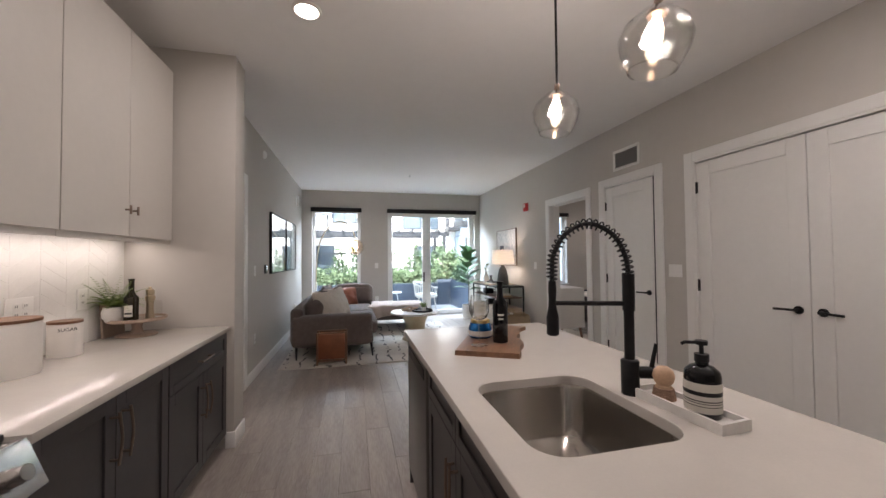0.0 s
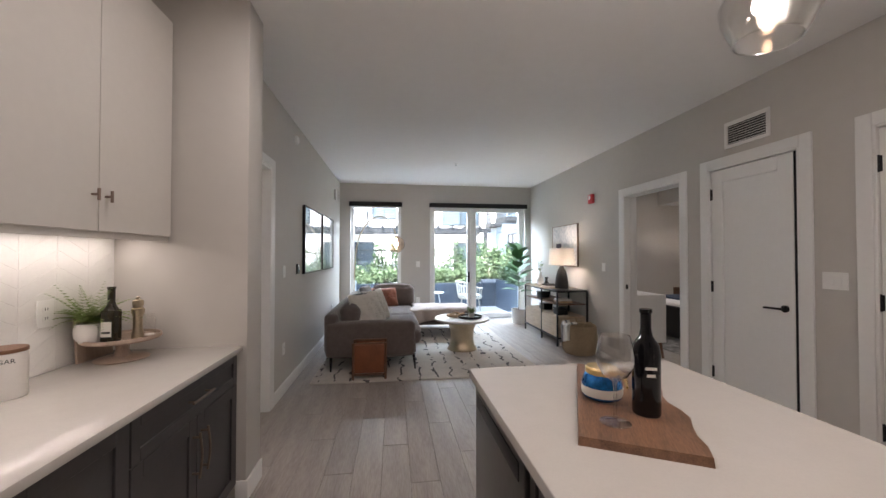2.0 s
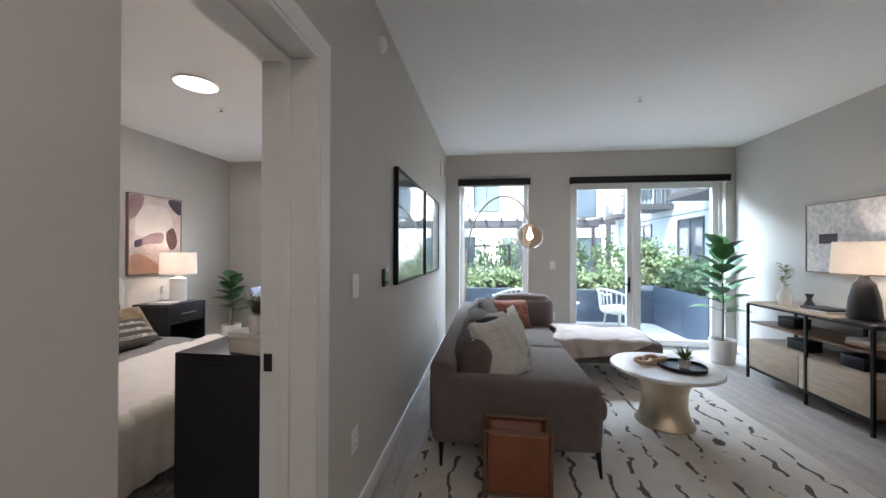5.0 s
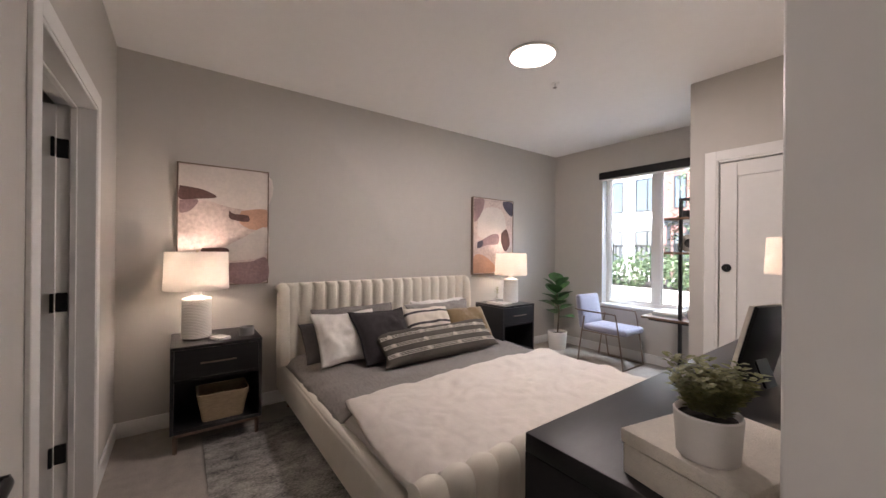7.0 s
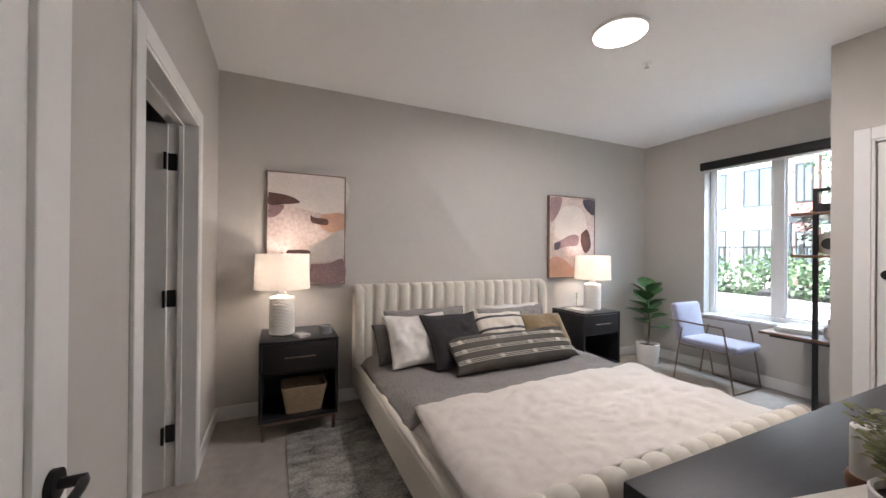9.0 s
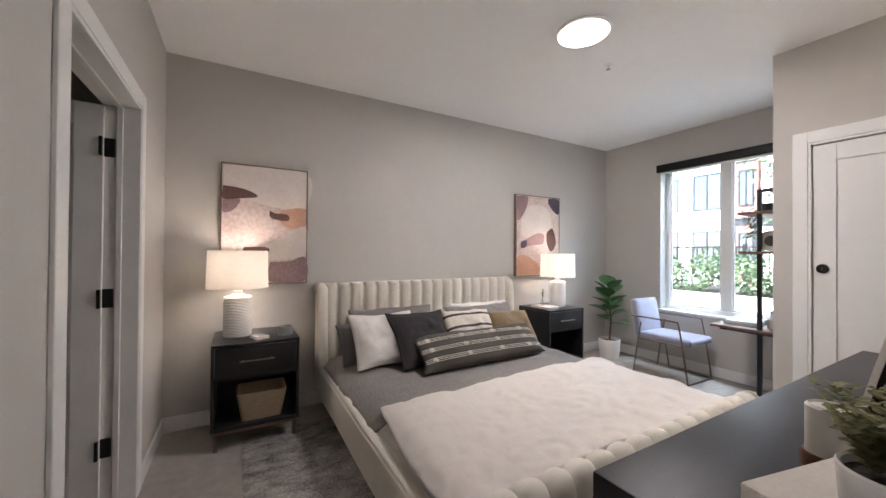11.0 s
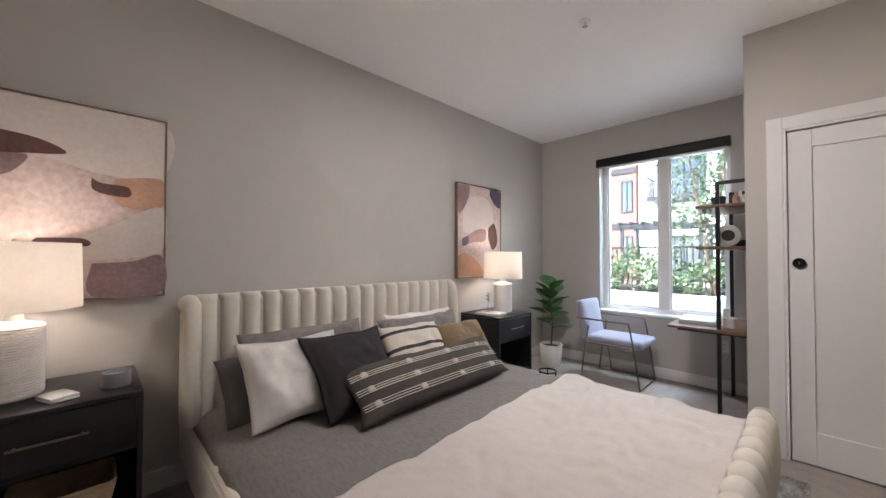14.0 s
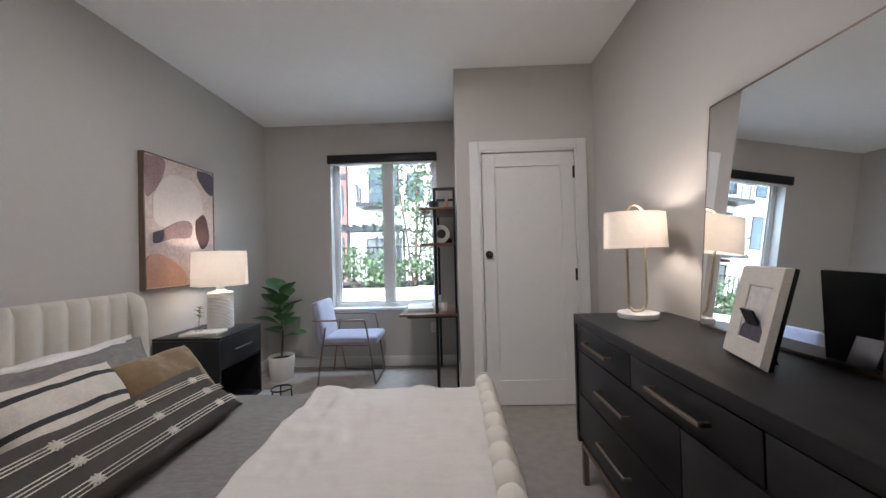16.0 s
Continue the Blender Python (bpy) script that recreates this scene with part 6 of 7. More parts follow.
for k in range(26):
    z = 0.006 + k * 0.0112
    ribs += [(0.092, z), (0.0965, z + 0.0056)]
ribs += [(0.09, 0.30), (0.045, 0.312), (0.032, 0.32), (0.03, 0.345), (0, 0.345)]
BL = "white ribbed ceramic bedside lamp with linen shade, lit"
table_lamp("bedside_lamp", BL, -4.71, 5.13, 0.736, ribs, CERAM, 0.208, 0.20, 0.365, 0.645, "bedside lamps")
table_lamp("bedside_lamp", BL, -4.68, 8.50, 0.736, ribs, CERAM, 0.205, 0.197, 0.355, 0.635, "bedside lamps")
rc = thing("coaster_stack", "small stack of pale stone coasters", "coaster", pose(-4.56, 5.27, 0.736, 0, 0, 25))
for k in range(2):
    box("coaster", (-0.06, -0.045, 0.011 * k), (0.06, 0.045, 0.011 * k + 0.0095), MARBLE, rc, 0.003)
cn = thing("candle", "grey ceramic candle on the nightstand", "candle", pose(-4.60, 5.45, 0.736))
lathe("cup", [(0, 0), (0.05, 0), (0.052, 0.004), (0.052, 0.065), (0.047, 0.065), (0.046, 0.05), (0, 0.05)], mat("grey_ceramic", (0.30, 0.30, 0.30), 0.6, bump=0.1), cn)
sb = thing("book", "white book on the nightstand", "book", pose(-4.66, 8.27, 0.736, 0, 0, 8))
box("cover", (-0.13, -0.09, 0), (0.13, 0.09, 0.02), LABEL, sb, 0.002)
bv = thing("bud_vase", "tiny glass vase with green sprig", "vase", pose(-4.70, 8.27, 0.757))
g = lathe("vase", [(0, 0.001), (0.022, 0.001), (0.03, 0.02), (0.026, 0.045), (0.01, 0.06), (0.011, 0.075)], GLASS, bv, seg=20)
bm = bmesh.new()
bm_tube(bm, [(0, 0, 0.01), (0.005, 0, 0.17)], 0.002, 5)
rng = random.Random(5)
for k in range(8):
    a = k * 2.1
    bm_leaf(bm, (0.003, 0, 0.10 + 0.011 * k), (math.cos(a), math.sin(a), 0.5), 0.04, 0.032, 0.2)
to_ob("sprig", bm, SUCC, bv)


def blob(name, parent, pts, mt, x, out, k):
    """A brush mark of flat paint, slightly raised on the canvas."""
    bm = bmesh.new()
    loop = smooth_path(pts + pts[:1], 5)[:-1]
    a = [bm.verts.new((x, p[0], p[1])) for p in loop]
    b = [bm.verts.new((x + out * 0.0012 * k, p[0], p[1])) for p in loop]
    bm.faces.new(b)
    ring_faces(bm, a, b)
    to_ob(name, bm, mt, parent)


def painting(label, y0, y1, z0, z1, marks):
    t = framed("canvas_painting", label, (-4.98, y0, z0), (-4.98, y1, z1), 1, BRONZE, PINK, 0.010, 0.045)
    for k, (mt, pts) in enumerate(marks):
        blob("paint_mark", t, [Vector((y0 + 0.012 + (y1 - y0 - 0.024) * u, z0 + 0.012 + (z1 - z0 - 0.024) * v, 0)) for u, v in pts], mt, -4.98 + 0.0372, 1, k + 1)


painting("abstract painting in blush, umber and cream", 5.0, 5.66, 1.10, 2.09, [
    (ARTW, [(0.01, 0.99), (0.99, 0.99), (0.99, 0.68), (0.6, 0.66), (0.3, 0.71), (0.01, 0.72)]),
    (ARTD, [(0.01, 0.82), (0.25, 0.80), (0.40, 0.745), (0.2, 0.72), (0.01, 0.71)]),
    (ARTM, [(0.01, 0.70), (0.2, 0.71), (0.12, 0.62), (0.01, 0.60)]),
    (ARTO, [(0.68, 0.64), (0.99, 0.66), (0.99, 0.50), (0.80, 0.48), (0.66, 0.54)]),
    (ARTD, [(0.54, 0.635), (0.60, 0.61), (0.76, 0.60), (0.76, 0.545), (0.56, 0.565)]),
    (ARTW, [(0.45, 0.30), (0.7, 0.40), (0.99, 0.50), (0.99, 0.25), (0.6, 0.2), (0.48, 0.22)]),
    (ARTM, [(0.55, 0.18), (0.8, 0.19), (0.99, 0.22), (0.99, 0.01), (0.55, 0.01)]),
    (ARTD, [(0.25, 0.31), (0.5, 0.31), (0.52, 0.27), (0.25, 0.275)]),
])
painting("abstract painting in blush, slate and mauve", 8.065, 8.815, 1.09, 2.10, [
    (ARTM, [(0.01, 0.99), (0.25, 0.99), (0.22, 0.85), (0.10, 0.72), (0.01, 0.70)]),
    (ARTW, [(0.1, 0.70), (0.3, 0.88), (0.7, 0.86), (0.8, 0.60), (0.4, 0.48), (0.12, 0.5)]),
    (ARTB, [(0.74, 0.99), (0.99, 0.98), (0.99, 0.80), (0.85, 0.84), (0.74, 0.93)]),
    (ARTM, [(0.10, 0.40), (0.42, 0.52), (0.62, 0.52), (0.60, 0.40), (0.35, 0.38), (0.12, 0.34)]),
    (ARTD, [(0.70, 0.55), (0.84, 0.60), (0.92, 0.40), (0.80, 0.30), (0.70, 0.42)]),
    (ARTO, [(0.01, 0.01), (0.5, 0.01), (0.5, 0.12), (0.2, 0.25), (0.01, 0.22)]),
    (ARTB, [(0.10, 0.42), (0.22, 0.44), (0.2, 0.36), (0.1, 0.34)]),
])

fiddle("rubber_plant", "young fiddle-leaf fig in a white pot", -4.63, 9.42, 0, (0.135, 0.25), 0.66, 15, 0.255, 9, 0.14)

# armchair
chair = thing("armchair", "lilac velvet armchair with thin bronze metal frame", "chair", pose(-3.86, 9.42, 0))
soft_box("seat", (-0.24, -0.20, 0.40), (0.32, 0.24, 0.475), LILAC, chair, 0.03, 0.012, 3)
bm = bmesh.new()
soft_box("backrest", (-0.04, -0.21, 0.0), (0.035, 0.25, 0.42), LILAC, chair, 0.03, 0.012, 4, pose(-0.25, 0, 0.42, 0, -10, 0))
for s, y in ((-1, -0.225), (1, 0.265)):
    tube("frame", smooth_path([(-0.29, y, 0.002), (-0.24, y, 0.36), (-0.20, y, 0.585)], 4), 0.009, BRONZE, chair, 8)
    tube("armrest", smooth_path([(-0.33, y, 0.66), (-0.28, y, 0.652), (0.0, y, 0.65), (0.17, y, 0.648), (0.205, y, 0.62), (0.25, y, 0.36), (0.30, y, 0.006)], 6), 0.009, BRONZE, chair, 8)
tube("stretcher", [(0.30, -0.225, 0.012), (0.30, 0.265, 0.012)], 0.008, BRONZE, chair, 8)
tube("stretcher", [(-0.15, 0.265, 0.012), (0.30, 0.265, 0.012)], 0.008, BRONZE, chair, 8)
tube("frame", [(-0.21, 0.265, 0.40), (-0.15, 0.265, 0.012)], 0.008, BRONZE, chair, 8)
tube("seat_rail", [(-0.23, -0.225, 0.40), (0.245, -0.225, 0.40)], 0.007, BRONZE, chair, 8)

# ladder desk in the niche
dk = thing("ladder_desk", "black metal ladder desk with dark wood shelves", "desk")
bm = bmesh.new()
for y in (9.02, 9.74):
    bm_box(bm, (-2.925, y - 0.014, 0.0), (-2.897, y + 0.014, 1.94))
    bm_box(bm, (-2.735, y - 0.014, 0.0), (-2.715, y + 0.014, 1.94))
    bm_box(bm, (-2.897, y - 0.012, 1.912), (-2.735, y + 0.012, 1.94))
    bm_box(bm, (-3.2, y - 0.012, 0.69), (-2.735, y + 0.012, 0.708))
to_ob("frame", bm, BLACK, dk)
box("desktop", (-3.27, 8.98, 0.709), (-2.71, 9.78, 0.732), WALNUT, dk, 0.003)
for z in (1.385, 1.73):
    box("shelf", (-3.06, 9.0, z), (-2.71, 9.76, z + 0.022), WALNUT, dk, 0.003)
sv = thing("book", "large pale book open on the desk", "book", pose(-3.10, 9.30, 0.733, 0, 0, 6))
box("cover", (-0.13, -0.19, 0), (0.13, 0.19, 0.022), mat("pale_green_cover", (0.45, 0.52, 0.50), 0.6), sv, 0.003)
box("pages", (-0.126, -0.186, 0.0225), (0.126, 0.186, 0.036), LABEL, sv, 0.003)
mu = thing("mug", "white mug on the desk", "mug", pose(-2.86, 9.16, 0.733))
lathe("cup", [(0, 0), (0.036, 0), (0.042, 0.01), (0.044, 0.085), (0.040, 0.085), (0.038, 0.01), (0, 0.008)], CERAM, mu, seg=24)
tube("handle", smooth_path([(-0.043, 0, 0.07), (-0.07, 0, 0.062), (-0.07, 0, 0.03), (-0.043, 0, 0.02)], 5), 0.005, CERAM, mu, 8)
cd = thing("card_holder", "small white card standing on the desk", "card", pose(-2.90, 9.30, 0.733, 0, 0, 70))
box("card", (-0.05, -0.002, 0), (0.05, 0.002, 0.14), PLASTIC, cd)
cl = thing("desk_clock", "round cream clock on the shelf", "clock", pose(-2.86, 9.10, 1.408))
lathe("case", [(0, -0.02), (0.085, -0.02), (0.09, 0), (0.085, 0.02), (0, 0.02)], LABEL, cl, m=pose(0, 0, 0.09, 90, 0, 20), seg=32)
lathe("dial", [(0, 0.0215), (0.045, 0.0215), (0.045, 0.02)], CERAMB, cl, m=pose(0, 0, 0.09, 90, 0, 20), seg=28)
sb2 = thing("storage_box", "small black box on the shelf", "box", pose(-2.82, 9.4, 1.408))
box("box", (-0.07, -0.1, 0), (0.07, 0.1, 0.06), BLACK, sb2, 0.006)
tp = thing("trailing_plant", "trailing green plant in a dark pot on the shelf", "potted plant", pose(-2.93, 9.2, 1.753))
lathe("pot", [(0, 0), (0.045, 0), (0.055, 0.08), (0.05, 0.08), (0.045, 0.07), (0, 0.07)], CERAMB, tp, seg=24)
bm = bmesh.new()
rng = random.Random(12)
for k in range(70):
    a = rng.uniform(2.2, 5.2)
    f = rng.random()
    p = Vector((-0.05 - 0.06 * f ** 0.5 + rng.gauss(0, 0.02), rng.gauss(0, 0.045), 0.09 - 0.32 * f))
    bm_leaf(bm, p, (math.cos(a), math.sin(a), -0.3), 0.04, 0.03, 0.2, rows=2)
to_ob("vines", bm, SUCC, tp)
for y, h, mt_ in ((9.10, 0.10, ARTO), (9.34, 0.14, PLASTIC), (9.44, 0.09, WALNUT)):
    b = thing("ornament", "small bottle ornament on the top shelf", "ornament", pose(-2.80, y, 1.753))
    lathe("body", [(0, 0), (0.025, 0), (0.027, h * 0.5), (0.012, h * 0.7), (0.012, h), (0, h)], mt_, b, seg=20)
tr2 = thing("waste_bin", "small black metal floor stand beside the nightstand", "floor stand", pose(-4.36, 8.86, 0))
tube("ring", [(0.09 * math.cos(a), 0.09 * math.sin(a), 0.10) for a in [2 * math.pi * i / 20 for i in range(21)]], 0.008, BLACK, tr2, 8)
for k in range(3):
    tube("leg", [(0.09 * math.cos(k * 2.1), 0.09 * math.sin(k * 2.1), 0.10), (0.10 * math.cos(k * 2.1), 0.10 * math.sin(k * 2.1), 0.001)], 0.007, BLACK, tr2, 8)

# dresser
DX0, DX1, DY0, DY1, DT = -2.065, -1.545, 5.76, 7.65, 0.94
dr = thing("dresser", "black stained wooden dresser with bronze bar pulls", "dresser")
boxes("case", [((DX0, DY0, 0.23), (DX1, DY0 + 0.03, DT - 0.05)), ((DX0, DY1 - 0.03, 0.23), (DX1, DY1, DT - 0.05)), ((DX0 + 0.03, DY0 + 0.03, 0.23), (DX1, DY1 - 0.03, 0.26)), ((DX0 + 0.025, DY0 + 0.03, 0.26), (DX1, DY1 - 0.03, DT - 0.05))], DRESS, dr, 0.002)
box("top", (DX0, DY0, DT - 0.05), (DX1, DY1, DT), DRESS, dr, 0.004)
zr = [0.265, 0.51, 0.75, 0.888]


def drawer(y0, y1, z0, z1):
    box("drawer_front", (DX0 + 0.006, y0 + 0.003, z0 + 0.003), (DX0 + 0.0245, y1 - 0.003, z1 - 0.003), DRESS, dr, 0.002)
    l = 0.28
    bm = bmesh.new()
    m_, zc = (y0 + y1) / 2, (z0 + z1) / 2
    bm_box(bm, (DX0 - 0.03, m_ - l / 2, zc - 0.007), (DX0 - 0.02, m_ + l / 2, zc + 0.007), 0.002, 1)
    for yy in (m_ - l / 2 + 0.006, m_ + l / 2 - 0.006):
        bm_box(bm, (DX0 - 0.021, yy - 0.006, zc - 0.006), (DX0 + 0.008, yy + 0.006, zc + 0.006))
    to_ob("handle", bm, BRONZE, dr)


inner0, inner1 = DY0 + 0.03, DY1 - 0.03
third = (inner1 - inner0) / 3
for k in range(3):
    drawer(inner0 + third * k, inner0 + third * (k + 1), zr[2], zr[3])
mid = (inner0 + inner1) / 2
for r in (0, 1):
    for a, b in ((inner0, mid), (mid, inner1)):
        drawer(a, b, zr[r], zr[r + 1])
bm = bmesh.new()
for x in (DX0 + 0.03, DX1 - 0.03):
    for y in (DY0 + 0.04, DY1 - 0.04, mid):
        bm_box(bm, (x - 0.014, y - 0.014, 0.0), (x + 0.014, y + 0.014, 0.205))
    bm_box(bm, (x - 0.014, DY0 + 0.026, 0.205), (x + 0.014, DY1 - 0.026, 0.23))
to_ob("leg_frame", bm, BRONZE, dr)

mr_ = thing("leaning_mirror", "large mirror with thin silver frame on the dresser", "mirror", pose(-1.635, 6.885, DT + 0.002, 0, 4.6, 0))
box("frame", (0, -0.355, 0), (0.022, 0.355, 1.0), BRONZE, mr_, 0.003)
box("glass", (-0.002, -0.343, 0.012), (0.0, 0.343, 0.988), MIRROR, mr_)
ph = thing("photo_frame", "white leather photo frame leaning on the dresser", "photo frame", pose(-1.835, 6.73, DT, 0, 14, -14) @ Matrix.Scale(1.12, 4))
bm = bmesh.new()
ro = [bm.verts.new(p) for p in ((0, -0.105, 0), (0, 0.105, 0), (0, 0.105, 0.27), (0, -0.105, 0.27))]
rm = [bm.verts.new(p) for p in ((-0.016, -0.098, 0.007), (-0.016, 0.098, 0.007), (-0.016, 0.098, 0.263), (-0.016, -0.098, 0.263))]
ri = [bm.verts.new(p) for p in ((-0.008, -0.056, 0.058), (-0.008, 0.056, 0.058), (-0.008, 0.056, 0.212), (-0.008, -0.056, 0.212))]
rb = [bm.verts.new(p) for p in ((-0.004, -0.054, 0.060), (-0.004, 0.054, 0.060), (-0.004, 0.054, 0.210), (-0.004, -0.054, 0.210))]
for a, b in ((ro, rm), (rm, ri), (ri, rb)):
    ring_faces(bm, a, b)
to_ob("frame", bm, CREAM, ph, "auto")
box("backing", (0.0, -0.104, 0.001), (0.012, 0.104, 0.269), BLACK, ph, 0.002)
box("photo", (-0.0045, -0.055, 0.059), (-0.003, 0.055, 0.211), PALEP, ph)
bm = bmesh.new()
pk = [bm.verts.new((-0.0052, y, z)) for y, z in ((-0.053, 0.062), (0.053, 0.062), (0.053, 0.09), (0.03, 0.115), (0.01, 0.14), (-0.015, 0.125), (-0.03, 0.12), (-0.053, 0.09))]
bm.faces.new(pk)
to_ob("photo_hill", bm, ARTB, ph)
box("easel_back", (0.0, -0.03, 0.0), (0.006, 0.03, 0.19), BLACK, ph, m=pose(0.075, 0, -0.018, 0, -34, 0))
dl = thing("dresser_lamp", "bronze loop lamp with oval linen shade, lit", "table lamp", pose(-1.775, 7.50, DT, 0, 0, 20))
lathe("base", [(0, 0), (0.098, 0), (0.10, 0.004), (0.10, 0.024), (0.096, 0.028), (0, 0.028)], MARBLE, dl)
loop = [(0.062 * math.cos(a), 0, 0.09 + 0.062 * math.sin(a)) for a in [math.pi * (1 + i / 10) for i in range(11)]]
loop = [(-0.062, 0, 0.50)] + loop + [(0.062, 0, 0.50)] + [(0.062 * math.cos(a), 0, 0.53 + 0.062 * math.sin(a)) for a in [math.pi * i / 10 for i in range(11)]] + [(-0.062, 0, 0.50)]
tube("loop", loop, 0.0075, BRASS, dl, 10)
lathe("shade", [(0.118, 0.365), (0.112, 0.55), (0.109, 0.55), (0.115, 0.365)], SHADE, dl, seg=48, sx=1.55)
b = lathe("bulb", [(0, 0.41), (0.02, 0.42), (0.028, 0.46), (0.018, 0.50), (0, 0.51)], BULB, dl, seg=16)
b.visible_shadow = False
bx = thing("keepsake_box", "pale linen-covered lidded box on the dresser", "box", pose(-1.685, 5.925, DT, 0, 0, -12))
box("box", (-0.115, -0.15, 0), (0.115, 0.15, 0.062), CREAM, bx, 0.003)
box("lid", (-0.119, -0.154, 0.065), (0.119, 0.154, 0.095), CREAM, bx, 0.004)
pb = thing("potted_plant", "leafy grey-green plant in a white pot on a box", "potted plant", pose(-1.683, 5.825, DT + 0.0955) @ Matrix.Scale(0.56, 4))
lathe("pot", [(0, 0), (0.082, 0), (0.088, 0.006), (0.098, 0.145), (0.094, 0.15), (0.088, 0.145), (0.085, 0.125), (0, 0.125)], CERAM, pb, seg=40)
lathe("soil", [(0, 0.127), (0.086, 0.127)], SOIL, pb)
rng = random.Random(21)
bm = bmesh.new()
for k in range(64):
    a, tl = rng.uniform(0, 6.28), rng.uniform(0.05, 0.75)
    d = Vector((math.cos(a) * tl, math.sin(a) * tl, 1)).normalized()
    L = rng.uniform(0.10, 0.21)
    p0 = Vector((0.04 * math.cos(a) * tl, 0.04 * math.sin(a) * tl, 0.12))
    for q in range(9):
        t = 0.25 + 0.75 * q / 8
        for s in (0, math.pi):
            aa = q * 1.57 + s + k
            o = Vector((math.cos(aa), math.sin(aa), 0.5))
            bm_leaf(bm, p0 + d * L * t, o, rng.uniform(0.026, 0.040), 0.024, 0.2, rows=2)
to_ob("leaves", bm, SUCC, pb)
ca = thing("pillar_candle", "white pillar candle in a dark holder on the dresser", "candle", pose(-1.83, 6.20, DT))
lathe("holder", [(0, 0), (0.045, 0), (0.046, 0.02), (0.042, 0.03), (0, 0.03)], WALNUT, ca, seg=24)
lathe("wax", [(0, 0.03), (0.038, 0.03), (0.038, 0.125), (0.033, 0.13), (0.03, 0.125), (0, 0.123)], LABEL, ca, seg=28)

# ---- guest room ----
gb = thing("guest_bed", "dark bed with navy cover and white linen", "bed")
box("bed_frame", (4.35, 6.4, 0.10), (6.45, 8.55, 0.40), BLACKW, gb, 0.02, 3)
box("footboard", (4.30, 6.4, 0.06), (4.36, 8.55, 0.56), BLACKW, gb, 0.015, 3)
box("headboard", (6.40, 6.4, 0.10), (6.49, 8.55, 1.1), BLACKW, gb, 0.02, 3)
for y in (6.5, 8.45):
    tube("leg", [(4.4, y, 0.1), (4.4, y, 0.001)], 0.025, BLACKW, gb, 8)
gm = thing("guest_bedding", "white and navy bedding on the guest bed", "bedding")
soft_box("mattress", (4.38, 6.45, 0.38), (6.38, 8.5, 0.60), WHITEC, gm, 0.06, 0.01, 3)
soft_box("blanket", (4.75, 6.43, 0.56), (5.7, 8.52, 0.635), mat("navy_cloth", (0.03, 0.035, 0.055), 0.95, bump=0.4, bscale=200), gm, 0.03, 0.008, 5)
GP = "pillows on the guest bed"
put_cushion("dark grey pillow on the guest bed", 0.6, 0.42, 0.15, DARKC, pose(6.0, 8.1, 0.61, 25, 0, 90), 31, name="pillow", group=GP)
put_cushion("white pillow on the guest bed", 0.6, 0.42, 0.15, WHITEC, pose(6.0, 7.4, 0.61, 25, 0, 90), 32, name="pillow", group=GP)
gn = thing("guest_nightstand", "walnut open nightstand beside the guest bed", "nightstand", pose(5.95, 8.68, 0))
boxes("case", [((0, 0, 0.15), (0.5, 0.02, 0.66)), ((0, 0.74, 0.15), (0.5, 0.76, 0.66)), ((0, 0, 0.66), (0.5, 0.76, 0.685)), ((0, 0.02, 0.15), (0.5, 0.74, 0.17)), ((0, 0.02, 0.42), (0.5, 0.74, 0.44))], WALNUT, gn, 0.002)
boxes("leg", [((x, y, 0), (x + 0.03, y + 0.03, 0.15)) for x in (0.01, 0.46) for y in (0.01, 0.72)], WALNUT, gn)
table_lamp("guest_lamp", "dark ceramic lamp with white shade, lit", 6.1, 9.05, 0.686, [(0, 0), (0.06, 0), (0.09, 0.06), (0.095, 0.18), (0.05, 0.26), (0.02, 0.29), (0, 0.29)], CERAMB, 0.19, 0.17, 0.30, 0.56)
gw = thing("white_dresser", "white low dresser with tapered wooden legs", "dresser")
box("body", (2.99, 6.60, 0.22), (3.42, 7.9, 0.86), TRIM, gw, 0.006)
for x, y in ((3.03, 6.66), (3.37, 6.66), (3.03, 7.84), (3.37, 7.84)):
    tube("leg", [(x, y, 0.22), (x + (0.03 if x > 3.2 else -0.02), y - 0.02, 0.001)], [0.024, 0.014], WALNUT, gw, 8)
for k in range(2):
    box("drawer_front", (3.42, 6.63, 0.25 + 0.3 * k), (3.436, 7.87, 0.53 + 0.3 * k), TRIM, gw, 0.003)
tagged(box("guest_rug", (3.75, 6.1, 0.001), (6.3, 8.9, 0.012), RUGB, None, 0.004), "dark patterned rug under the guest bed", "rug")

# ---- outside ----
tagged(box("ground", (-400, 10.04, -0.6), (400, 900, -0.16), GROUND), "grey paved courtyard ground", "ground", kind="structure")
tagged(box("patio", (-1.6, 10.04, -0.3), (3.1, 12.0, -0.04), CONC), "pale concrete patio slab outside the living room", "patio", kind="structure")
rngp = random.Random(2)


def planter_box(lo, hi, label="slate blue metal planter box full of shrubs"):
    p = thing("planter_box", label, "planter", group="courtyard planters")
    (x0, y0, z0), (x1, y1, z1) = lo, hi
    t = 0.03
    boxes("box", [((x0, y0, z0), (x1, y0 + t, z1)), ((x0, y1 - t, z0), (x1, y1, z1)), ((x0, y0 + t, z0), (x0 + t, y1 - t, z1)), ((x1 - t, y0 + t, z0), (x1, y1 - t, z1))], PLANTER, p, 0.004)
    box("soil", (x0 + t, y0 + t, z0), (x1 - t, y1 - t, z1 - 0.06), SOIL, p)
    return p


planter_box((-1.6, 12.02, -0.16), (0.35, 12.75, 0.62))
planter_box((0.38, 12.02, -0.16), (2.20, 12.75, 0.62))
planter_box((2.62, 10.15, -0.16), (3.4, 11.98, 0.72))
